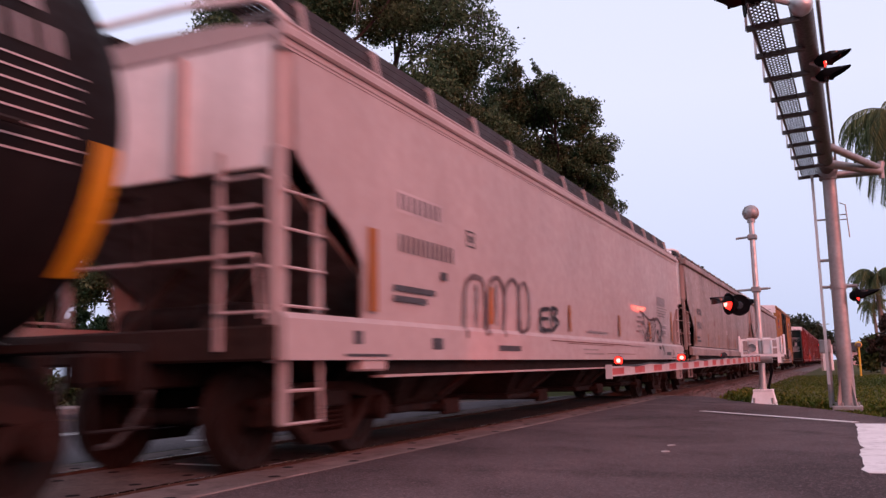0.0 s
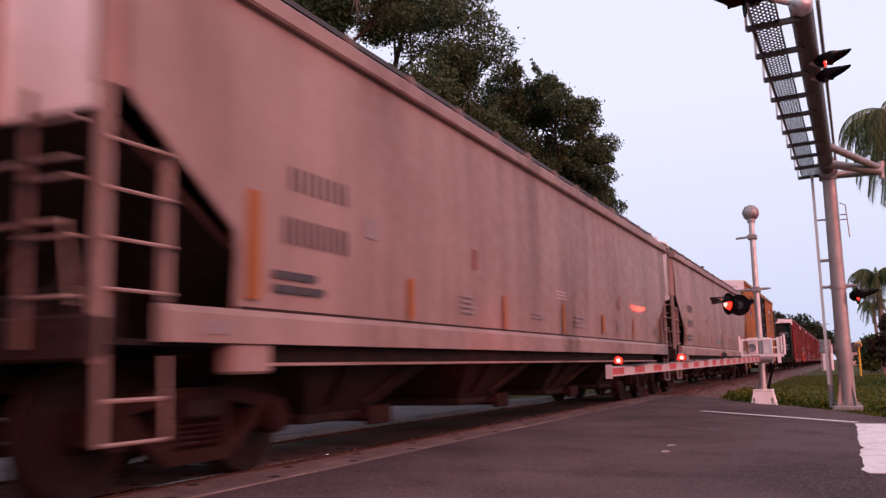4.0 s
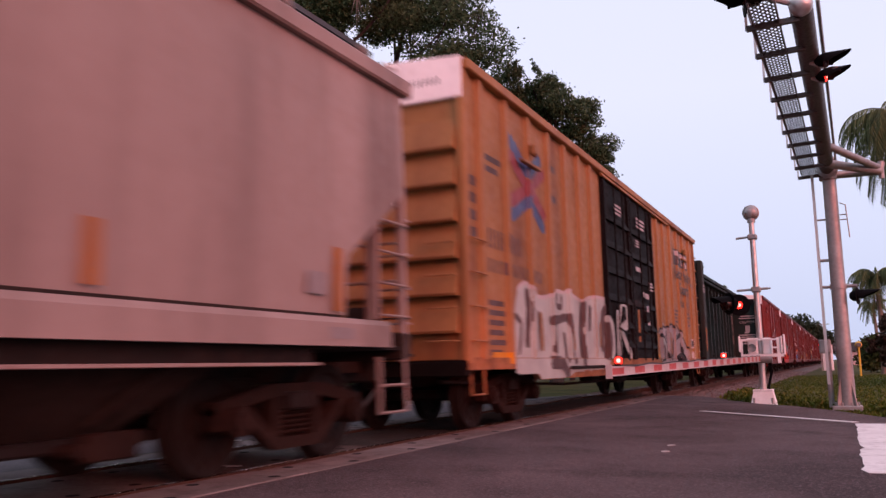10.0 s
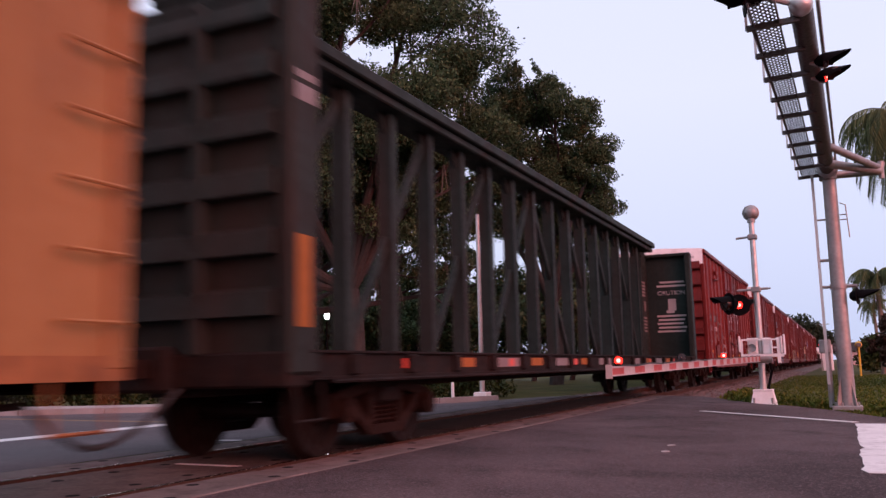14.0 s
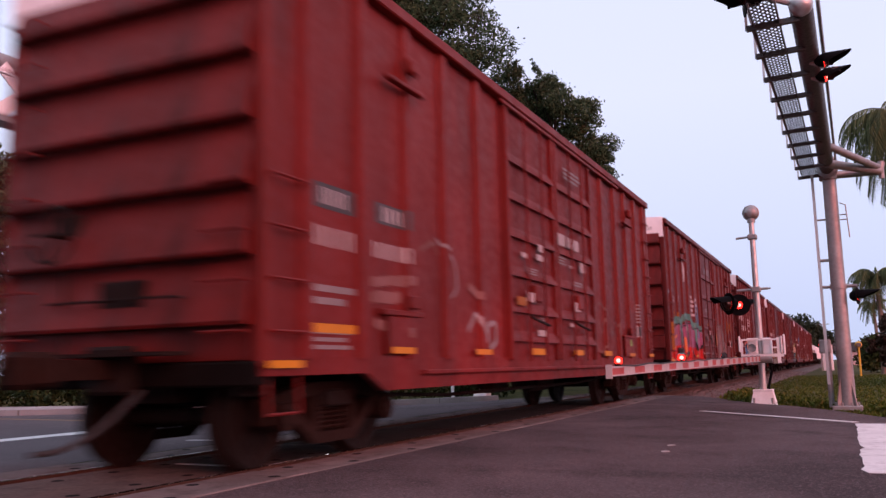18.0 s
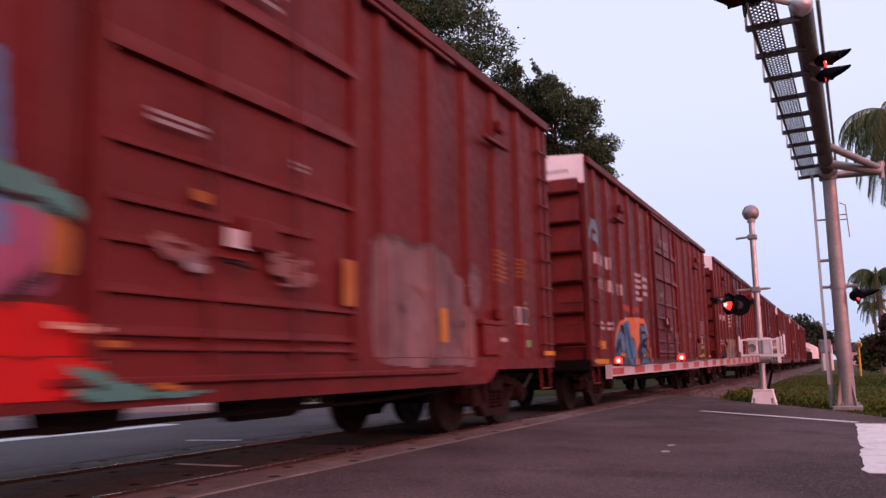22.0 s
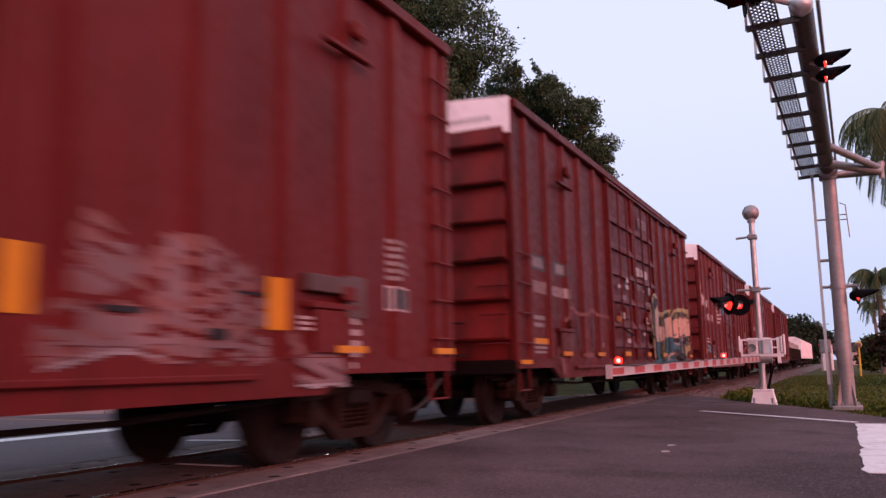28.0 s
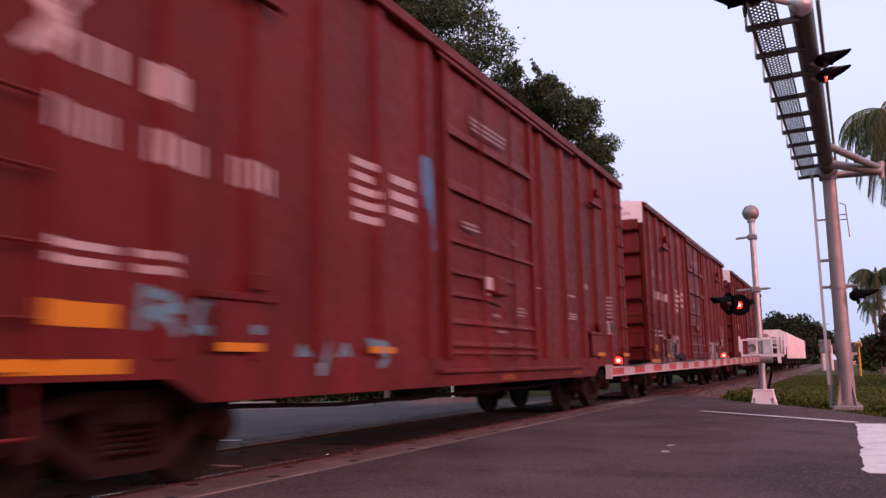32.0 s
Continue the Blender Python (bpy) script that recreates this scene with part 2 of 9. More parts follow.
M = dict(
    asphalt=surface("asphalt", (0.100, 0.071, 0.073), 0.9, var=0.5, grain=95, blotch=0.45, bump=0.8, dirt=(0.034, 0.026, 0.027), dirt_amount=0.75, spec=0.15, speck=0.5),
    asphalt_old=surface("worn_asphalt", (0.105, 0.085, 0.092), 0.9, var=0.3, grain=60, blotch=0.4, bump=0.5, spec=0.2, speck=0.3),
    concrete=surface("crossing_concrete", (0.18, 0.1425, 0.135), 0.9, var=0.2, grain=30, blotch=2, bump=0.3, dirt=(0.075, 0.05625, 0.04875), dirt_amount=0.6, spread=0.12, spec=0.15),
    mid_concrete=surface("stained_concrete", (0.105, 0.075, 0.066), 0.8, var=0.25, grain=25, blotch=1.6, bump=0.3, dirt=(0.045, 0.03, 0.026), dirt_amount=0.7, spread=0.15, spec=0.25),
    filler=surface("rail_filler", (0.0385, 0.0322, 0.028), 0.85, var=0.35, grain=20, blotch=2, bump=0.4, dirt=(0.084, 0.063, 0.049), dirt_amount=0.4, spec=0.15),
    kerb=surface("kerb_concrete", (0.336, 0.304, 0.296), 0.9, var=0.15, grain=30, blotch=1.5),
    pavement=surface("pavement_concrete", (0.336, 0.288, 0.28), 0.9, var=0.15, grain=25, blotch=1, spread=0.08),
    ballast=surface("ballast_stone", (0.13, 0.1073, 0.104), 0.95, var=0.4, grain=18, blotch=3, bump=0.8, spec=0.15),
    tie=surface("creosoted_wood", (0.042, 0.0315, 0.0266), 0.9, var=0.3, grain=25, bump=0.4, spread=0.2),
    rail_steel=surface("rail_head_steel", (0.55, 0.50, 0.48), 0.2, metal=1.0, var=0.1, grain=30, bump=0.05),
    rail_rust=surface("rail_rust", (0.052, 0.027, 0.019), 0.8, var=0.3, grain=30, spec=0.15),
    road_yellow=surface("road_yellow", (0.26, 0.15, 0.055), 0.8, var=0.2, grain=20, blotch=3, dirt=(0.11, 0.085, 0.075), dirt_amount=0.7),
    road_paint=surface("road_paint", (0.72, 0.7, 0.69), 0.7, var=0.08, grain=25, blotch=3, dirt=(0.3, 0.27, 0.27), dirt_amount=0.45),
    earth=surface("lawn_soil", (0.052, 0.056, 0.014), 0.95, var=0.5, grain=6, blotch=0.5, bump=0.6, dirt=(0.11, 0.078, 0.04), dirt_amount=0.7, spec=0.1),
    galv=surface("galvanised_steel", (0.30, 0.285, 0.28), 0.55, metal=0.5, var=0.18, grain=14, blotch=2, bump=0.05),
    # darker than galv: the shaded underside is put into the beam's colour
    beam=surface("shaded_steel", (0.085, 0.067, 0.064), 0.5, metal=0.45, var=0.12, grain=24, blotch=1.2, bump=0.02),
    alu=surface("aluminium_paint", (0.527, 0.51, 0.5015), 0.4, metal=0.7, var=0.12, grain=12, bump=0.04),
    white_paint=surface("white_paint", (0.86, 0.84, 0.84), 0.5, var=0.05, grain=20, dirt=(0.45, 0.4, 0.38), dirt_amount=0.25, bump=0.05),
    red_paint=surface("red_reflective", (0.62, 0.08, 0.05), 0.5, var=0.08, grain=20, bump=0.03),
    black=surface("matte_black", (0.005, 0.005, 0.006), 0.8, var=0.2, grain=15, bump=0.05, spec=0.06),
    cable=surface("cable_rubber", (0.02, 0.02, 0.02), 0.7, bump=0.0),
    lens_dark=surface("red_lens", (0.018, 0.003, 0.003), 0.25, var=0.05, bump=0.0),
    lamp_red=glow("lit_red_lens", (1.0, 0.022, 0.015), 3.5),
    lamp_core=glow("lit_lamp_core", (1.0, 0.35, 0.32), 3.0),
    lamp_white=glow("street_lamp_globe", (0.92, 0.95, 1.0), 5.0),
    lamp_amber=glow("window_lamp", (1.0, 0.55, 0.25), 6.0),
    wood_pole=surface("weathered_pole", (0.16, 0.128, 0.112), 0.9, var=0.3, grain=12, bump=0.3),
    yellow_paint=surface("yellow_paint", (0.68, 0.42, 0.04), 0.5, var=0.1, grain=15),
    hopper_white=surface("hopper_offwhite", (0.374, 0.315, 0.306), 0.55, spec=0.25, var=0.08, grain=8, blotch=0.6, bump=0.04, dirt=(0.24, 0.176, 0.16), dirt_amount=0.14, streak=True),
    hopper_grey=surface("hopper_weathered", (0.265, 0.203, 0.184), 0.5, var=0.13, grain=8, blotch=0.5, bump=0.05, dirt=(0.10, 0.062, 0.052), dirt_amount=0.62, streak=(1.5, 1.5, 0.10), spec=0.18),
    # slope sheets: colours hold the shade inside the end openings, plus blotchy dirt
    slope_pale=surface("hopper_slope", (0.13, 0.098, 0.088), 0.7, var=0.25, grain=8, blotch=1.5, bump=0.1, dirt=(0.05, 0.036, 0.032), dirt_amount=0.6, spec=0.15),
    slope_dark=surface("hopper_slope_shaded", (0.042, 0.031, 0.027), 0.75, var=0.25, grain=8, blotch=1.5, bump=0.1, dirt=(0.02, 0.015, 0.013), dirt_amount=0.6, spec=0.15),
    # hopper ends: whiter than the sides, their stronger neutral light is in the colour
    hopper_end=surface("hopper_end_lit", (0.76, 0.73, 0.72), 0.5, var=0.1, grain=10, bump=0.05, dirt=(0.2, 0.15, 0.14), dirt_amount=0.2, streak=True),
    red_a=surface("freight_red", (0.150, 0.0122, 0.0102), 0.52, var=0.16, grain=10, blotch=0.8, bump=0.05, dirt=(0.040, 0.006, 0.0055), dirt_amount=0.4, streak=True, spec=0.16),
    red_b=surface("freight_oxide", (0.112, 0.0120, 0.0108), 0.54, var=0.18, grain=10, blotch=0.8, bump=0.05, dirt=(0.038, 0.008, 0.0075), dirt_amount=0.45, streak=True, spec=0.16),
    red_c=surface("freight_dark_red", (0.092, 0.0080, 0.0070), 0.52, var=0.18, grain=10, blotch=0.8, bump=0.05, dirt=(0.032, 0.005, 0.0048), dirt_amount=0.45, streak=True, spec=0.16),
    red_d=surface("freight_plain_red", (0.106, 0.0088, 0.0075), 0.52, var=0.16, grain=10, blotch=0.8, bump=0.05, dirt=(0.040, 0.006, 0.0055), dirt_amount=0.4, streak=True, spec=0.16),
    # light on the end walls is put into this red; dark streaks are dirt
    red_end=surface("freight_lit_end_red", (0.140, 0.016, 0.0145), 0.5, var=0.3, grain=10, blotch=0.9, bump=0.05, dirt=(0.024, 0.009, 0.008), dirt_amount=0.6, streak=True, spec=0.16),
    arm_white=surface("arm_white_sheeting", (0.42, 0.37, 0.36), 0.6, var=0.1, grain=20, dirt=(0.2, 0.16, 0.15), dirt_amount=0.4, bump=0.05),
    arm_red=surface("arm_red_sheeting", (0.36, 0.035, 0.028), 0.55, var=0.12, grain=20, bump=0.03),
    yellow_car=surface("freight_yellow", (0.29, 0.142, 0.055), 0.55, var=0.12, grain=10, blotch=0.7, bump=0.05, dirt=(0.13, 0.052, 0.026), dirt_amount=0.6, streak=(1.6, 1.6, 0.35), spec=0.18),
    yellow_sill=surface("freight_yellow_rusty", (0.25, 0.105, 0.042), 0.6, var=0.2, grain=10, blotch=1.5, bump=0.05, dirt=(0.05, 0.022, 0.015), dirt_amount=0.8, spec=0.15),
    black_car=surface("freight_black", (0.0075, 0.0058, 0.0058), 0.7, var=0.3, grain=10, blotch=1, bump=0.05, dirt=(0.022, 0.013, 0.011), dirt_amount=0.3, streak=True, spec=0.08),
    green_car=surface("freight_green", (0.017, 0.026, 0.0235), 0.65, var=0.3, grain=10, blotch=1, bump=0.06, dirt=(0.036, 0.019, 0.015), dirt_amount=0.4, streak=True, spec=0.15),
    # under, rust, wheel: grime and rust, darkened further for shade beneath the cars
    under=surface("underframe_shaded_grime", (0.0132, 0.0096, 0.0087), 0.85, var=0.3, grain=14, blotch=3, bump=0.3, dirt=(0.036, 0.018, 0.0132), dirt_amount=0.4, spec=0.15),
    rust=surface("truck_shaded_rust", (0.020, 0.0097, 0.0072), 0.85, var=0.3, grain=14, blotch=3, bump=0.3, dirt=(0.0105, 0.0075, 0.0066), dirt_amount=0.6, spec=0.12),
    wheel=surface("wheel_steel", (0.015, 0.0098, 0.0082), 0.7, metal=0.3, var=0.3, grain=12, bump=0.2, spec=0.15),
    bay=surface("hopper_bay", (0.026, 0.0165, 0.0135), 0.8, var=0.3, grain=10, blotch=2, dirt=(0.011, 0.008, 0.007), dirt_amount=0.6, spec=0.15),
    slat_grey=surface("walkway_slat", (0.034, 0.027, 0.029), 0.6, var=0.2, bump=0.0, spec=0.2),
    stencil_black=surface("stencil_black", (0.035, 0.03, 0.033), 0.6, var=0.2, bump=0.0),
    stencil_white=surface("stencil_white", (0.40, 0.335, 0.335), 0.6, var=0.2, grain=16, bump=0.0),
    stencil_grey=surface("stencil_grey", (0.208, 0.172, 0.172), 0.6, var=0.15, bump=0.0),
    roof_white=surface("end_panel_white", (0.88, 0.80, 0.80), 0.55, var=0.06, grain=8, dirt=(0.5, 0.4, 0.38), dirt_amount=0.3, bump=0.05),
    reflector=surface("yellow_reflector", (0.50, 0.205, 0.008), 0.45, var=0.15, bump=0.0, spec=0.2),
    reflector_worn=surface("worn_reflector", (0.20, 0.062, 0.008), 0.5, var=0.35, grain=9, bump=0.0, spec=0.15),
    # near-black end sill colour holds the shade below the car ends
    end_shade=surface("end_shade", (0.0068, 0.0054, 0.005), 0.9, var=0.3, grain=12, bump=0.2, spec=0.06),
    orange=surface("orange_primer", (0.285, 0.105, 0.026), 0.6, var=0.2, grain=8, bump=0.0, spec=0.15),
    tag_black=surface("tag_black", (0.022, 0.019, 0.022), 0.6, bump=0.0, spec=0.15),
    tag_silver=surface("tag_silver", (0.25, 0.22, 0.23), 0.5, var=0.25, grain=5, bump=0.0, spec=0.15),
    tag_fade=surface("tag_faded", (0.18, 0.082, 0.076), 0.6, var=0.3, grain=4, bump=0.0, spec=0.15),
    tag_ash=surface("tag_ash", (0.175, 0.108, 0.112), 0.6, var=0.35, grain=6, bump=0.0, spec=0.15),
    tag_slate=surface("tag_slate", (0.105, 0.078, 0.080), 0.6, var=0.3, grain=6, bump=0.0, spec=0.15),
    rust_streak=surface("rust_streak", (0.10, 0.022, 0.016), 0.8, var=0.3, grain=9, bump=0.0, spec=0.1),
    tag_aqua=surface("tag_aqua", (0.034, 0.105, 0.128), 0.5, var=0.25, grain=5, bump=0.0, spec=0.2),
    tag_mint=surface("tag_mint", (0.35, 0.37, 0.355), 0.55, var=0.2, grain=5, bump=0.0, spec=0.15),
    emblem_blue=surface("emblem_blue", (0.045, 0.065, 0.16), 0.55, var=0.15, grain=5, bump=0.0),
    tag_crimson=surface("emblem_red", (0.20, 0.022, 0.03), 0.55, var=0.15, grain=5, bump=0.0),
    tag_khaki=surface("tag_khaki", (0.20, 0.17, 0.13), 0.6, var=0.3, grain=5, bump=0.0, spec=0.15),
    tag_brown=surface("tag_brown", (0.07, 0.0315, 0.028), 0.6, var=0.2, grain=5, bump=0.0),
    tag_teal=surface("tag_teal", (0.05, 0.17, 0.14), 0.55, var=0.2, grain=5, bump=0.0),
    tag_purple=surface("tag_purple", (0.25, 0.050, 0.125), 0.55, var=0.25, grain=5, bump=0.0),
    tag_red=surface("tag_red", (0.40, 0.010, 0.009), 0.5, var=0.15, grain=5, bump=0.0, spec=0.15),
    tag_blue=surface("tag_blue", (0.035, 0.15, 0.30), 0.5, var=0.2, grain=5, bump=0.0),
    tag_orange=surface("tag_orange", (0.55, 0.14, 0.03), 0.5, var=0.1, grain=5, bump=0.0),
    tag_peach=surface("tag_peach", (0.47, 0.29, 0.205), 0.5, var=0.12, grain=5, bump=0.0),
    tag_sky=surface("tag_sky_blue", (0.09, 0.22, 0.27), 0.5, var=0.15, grain=5, bump=0.0),
    tag_lime=surface("tag_lime", (0.28, 0.25, 0.10), 0.5, var=0.12, grain=5, bump=0.0),
    lime_label=surface("lime_label", (0.17, 0.33, 0.035), 0.5, bump=0.0),
    bark=surface("oak_bark", (0.030, 0.026, 0.023), 0.95, var=0.35, grain=9, bump=0.8),
    palm_bark=surface("palm_bark", (0.17, 0.13, 0.105), 0.95, var=0.3, grain=12, bump=0.6),
    moss=surface("hanging_moss", (0.10, 0.105, 0.085), 0.95, var=0.3, bump=0.0),
    stucco=surface("pink_stucco", (0.62, 0.45, 0.44), 0.85, var=0.08, grain=14),
    brick=surface("brick_wall", (0.33, 0.14, 0.10), 0.9, var=0.2, grain=16),
    trim=surface("pale_trim", (0.6, 0.55, 0.53), 0.7, var=0.08),
    glass=surface("dark_window", (0.03, 0.032, 0.04), 0.12, var=0.1, bump=0.0),
    roof=surface("roof_shingle", (0.045, 0.035, 0.034), 0.9, var=0.25, grain=10, spec=0.1),
    lumber=surface("stacked_scrap", (0.30, 0.24, 0.22), 0.85, var=0.35, grain=5),
    oak_leaf=leaf_material("oak_leaves", (0.052, 0.094, 0.044), (0.115, 0.168, 0.082)),
    oak_leaf_warm=leaf_material("oak_leaves_tipped", (0.044, 0.080, 0.038), (0.115, 0.155, 0.075)),
    far_leaf=leaf_material("far_tree_leaves", (0.026, 0.040, 0.022), (0.055, 0.068, 0.036)),
    hedge_leaf=leaf_material("hedge_leaves", (0.0245, 0.042, 0.0126), (0.063, 0.077, 0.021)),
    plum_leaf=leaf_material("plum_leaves", (0.055, 0.032, 0.024), (0.10, 0.06, 0.04)),
    palm_leaf=leaf_material("palm_fronds", (0.075, 0.10, 0.04), (0.17, 0.18, 0.075)),
    grass=leaf_material("grass_blades", (0.062, 0.098, 0.012), (0.14, 0.135, 0.028)),
)


# ---- mesh helpers ----
class Shape:
    """Collects vertices and faces of one mesh."""

    def __init__(self):
        self.v, self.f = [], []

    def add(self, verts, faces):
        k = len(self.v)
        self.v += [tuple(p) for p in verts]
        self.f += [tuple(k + i for i in f) for f in faces]
        return self

    def box(self, lo, hi, c=0.0):
        (x0, y0, z0), (x1, y1, z1) = lo, hi
        if c <= 0:
            return self.add([(x, y, z) for z in (z0, z1) for y in (y0, y1) for x in (x0, x1)],
                            [(0, 2, 3, 1), (4, 5, 7, 6), (0, 1, 5, 4), (1, 3, 7, 5), (3, 2, 6, 7), (2, 0, 4, 6)])
        vs, idx = [], {}
        for sx in (0, 1):
            for sy in (0, 1):
                for sz in (0, 1):
                    p = [(x0, x1)[sx], (y0, y1)[sy], (z0, z1)[sz]]
                    q = [(x0 + c, x1 - c)[sx], (y0 + c, y1 - c)[sy], (z0 + c, z1 - c)[sz]]
                    for ax in range(3):
                        idx[sx, sy, sz, ax] = len(vs)
                        vs.append([p[i] if i == ax else q[i] for i in range(3)])
        fs = []
        for ax in range(3):
            for s in (0, 1):
                cyc = [(0, 0), (1, 0), (1, 1), (0, 1)]
                if (s == 0) != (ax == 1):
                    cyc = cyc[::-1]
                fs.append([idx[(*(ab[:ax]), s, *(ab[ax:]), ax)] for ab in cyc])
        for ax in range(3):
            o1, o2 = [i for i in range(3) if i != ax]
            for s1 in (0, 1):
                for s2 in (0, 1):
                    def key(e, face):
                        k = [0, 0, 0]
                        k[ax], k[o1], k[o2] = e, s1, s2
                        return idx[(*k, face)]
                    fs.append([key(0, o1), key(1, o1), key(1, o2), key(0, o2)])
        for sx in (0, 1):
            for sy in (0, 1):
                for sz in (0, 1):
                    fs.append([idx[sx, sy, sz, a] for a in range(3)])
        return self.add(vs, fs)

    def bar(self, p, q, w, h=None):
        """A square bar from p to q, w wide and h high."""
        p, q = Vector(p), Vector(q)
        d = (q - p).normalized()
        up = Vector((0, 0, 1)) if abs(d.z) < 0.95 else Vector((0, 1, 0))
        s = d.cross(up).normalized()
        u = s.cross(d)
        s, u = s * w / 2, u * (h or w) / 2
        vs = [e + a * s + b * u for e in (p, q) for a, b in ((-1, -1), (1, -1), (1, 1), (-1, 1))]
        return self.add(vs, [(3, 2, 1, 0), (4, 5, 6, 7), (0, 1, 5, 4), (1, 2, 6, 5), (2, 3, 7, 6), (3, 0, 4, 7)])

    def tube(self, p, q, r, r2=None, n=10, caps=True):
        p, q = Vector(p), Vector(q)
        d = (q - p).normalized()
        up = Vector((0, 0, 1)) if abs(d.z) < 0.95 else Vector((0, 1, 0))
        s = d.cross(up).normalized()
        u = s.cross(d)
        r2 = r if r2 is None else r2
        vs = [e + (s * math.cos(2 * math.pi * i / n) + u * math.sin(2 * math.pi * i / n)) * k
              for e, k in ((p, r), (q, r2)) for i in range(n)]
        fs = [(i, (i + 1) % n, n + (i + 1) % n, n + i) for i in range(n)]
        if caps:
            fs += [tuple(range(n))[::-1], tuple(range(n, 2 * n))]
        return self.add(vs, fs)

    def path(self, pts, r, n=8):
        """One bent tube through the points."""
        pts = [Vector(p) for p in pts]
        m, vs = len(pts), []
        for k, p in enumerate(pts):
            d = (pts[min(m - 1, k + 1)] - pts[max(0, k - 1)]).normalized()
            up = Vector((0, 0, 1)) if abs(d.z) < 0.8 else Vector((0.3, 1, 0)).normalized()
            s = d.cross(up).normalized()
            u = s.cross(d)
            if k and (s.dot(last) < 0 or abs(s.dot(last)) < 0.5):
                s = (last - d * last.dot(d)).normalized()
                u = s.cross(d)
            last = s
            vs += [p + (s * math.cos(2 * math.pi * i / n) + u * math.sin(2 * math.pi * i / n)) * r for i in range(n)]
        fs = [(k * n + i, k * n + (i + 1) % n, (k + 1) * n + (i + 1) % n, (k + 1) * n + i) for k in range(m - 1) for i in range(n)]
        return self.add(vs, fs + [tuple(range(n))[::-1], tuple(range((m - 1) * n, m * n))])

    def extrude(self, prof, axis, a, b):
        """A closed outline in the other two axes, swept along one axis from a to b."""
        def put(u, v, w):
            return {"x": (w, u, v), "y": (u, w, v), "z": (u, v, w)}[axis]
        n = len(prof)
        vs = [put(u, v, a) for u, v in prof] + [put(u, v, b) for u, v in prof]
        fs = [(i, (i + 1) % n, n + (i + 1) % n, n + i) for i in range(n)]
        return self.add(vs, fs + [tuple(range(n))[::-1], tuple(range(n, 2 * n))])

    def lathe(self, prof, centre, axis="x", n=24):
        """(radius, along) pairs turned round an axis through centre."""
        cx, cy, cz = centre
        vs, fs = [], []
        for r, h in prof:
            for i in range(n):
                c, s = r * math.cos(2 * math.pi * i / n), r * math.sin(2 * math.pi * i / n)
                vs.append({"x": (cx + h, cy + c, cz + s), "y": (cx + c, cy + h, cz + s), "z": (cx + c, cy + s, cz + h)}[axis])
        for k in range(len(prof) - 1):
            for i in range(n):
                fs.append((k * n + i, k * n + (i + 1) % n, (k + 1) * n + (i + 1) % n, (k + 1) * n + i))
        return self.add(vs, fs)

    def ball(self, c, r, n=12, m=8):
        prof = [(max(1e-4, r * math.sin(math.pi * k / m)), -r * math.cos(math.pi * k / m)) for k in range(m + 1)]
        return self.lathe(prof, c, "z", n)

    def mesh(self, name, material):
        me = bpy.data.meshes.new(name)
        me.from_pydata(self.v, [], self.f)
        bm = bmesh.new()
        bm.from_mesh(me)
        bmesh.ops.recalc_face_normals(bm, faces=bm.faces)
        bm.to_mesh(me)
        bm.free()
        me.shade_smooth()
        me.set_sharp_from_angle(angle=0.55)
        me.materials.append(material)
        return me


def part(name, shape, material, parent, label="", at=None):
    """Links a Shape (or a mesh made before) as one mesh object under a thing or a part."""
    me = shape.mesh(name, material) if isinstance(shape, Shape) else shape
    ob = new(name, me)
    ob.parent = parent
    if at is not None:
        ob.matrix_basis = at if isinstance(at, Matrix) else Matrix.Translation(at)
    if label:
        tagged(ob, label)
    return ob


def thing(name, label, category, at=(0, 0, 0), group="", kind=""):
    ob = new(name)
    ob.location = at
    return tagged(ob, label, category, group, kind)


def solid(name, shape, material, label="", category="", kind="", group=""):
    return tagged(new(name, shape.mesh(name, material)), label, category, group, kind)


def rng(seed):
    return np.random.default_rng(seed)


def leaf_cloud(centres, radii, count, size, seed, droop=0.0):
    """Small bent leaves scattered round clump centres, denser towards each clump's skin."""
    g = rng(seed)
    centres, radii = np.asarray(centres, float), np.asarray(radii, float)
    pick = g.choice(len(centres), count, p=radii ** 2 / (radii ** 2).sum())
    d = g.normal(size=(count, 3))
    d /= np.linalg.norm(d, axis=1)[:, None]
    rad = radii[pick] * (0.35 + 0.75 * g.random(count) ** 0.6) * np.where(g.random(count) < 0.12, 1.0 + 0.45 * g.random(count), 1.0)
    pos = centres[pick] + d * rad[:, None] * np.array([1, 1, 0.75])
    a = g.normal(size=(count, 3))
    a[:, 2] -= droop
    a /= np.linalg.norm(a, axis=1)[:, None]
    b = np.cross(a, g.normal(size=(count, 3)))
    b /= np.linalg.norm(b, axis=1)[:, None]
    s = size * (0.6 + 0.8 * g.random(count))[:, None]
    v = np.stack([pos - a * s, pos + b * s * 0.45, pos + a * s, pos - b * s * 0.45], 1).reshape(-1, 3)
    f = np.arange(count * 4).reshape(-1, 4)
    return v, f


def cloud_mesh(name, v, f, material):
    me = bpy.data.meshes.new(name)
    me.from_pydata(v.tolist(), [], f.tolist())
    me.materials.append(material)
    return me


# ---- ground, road, track ----
ROAD_Z = -0.085


def rise(x):
    """Road height: level with the rails at the crossing, easing down on both sides."""
    k = min(1.0, max(0.0, (abs(x) - 1.5) / 2.6))
    k = k * k * (3 - 2 * k)
    return -0.012 + (ROAD_Z + 0.012) * k


ground = Shape()
gx = [-1500, -400, -120, -60, -30, -14, -8, -5, -3.2, -2.2, 2.2, 3.2, 5, 8, 14, 30, 60, 150, 500, 1500]
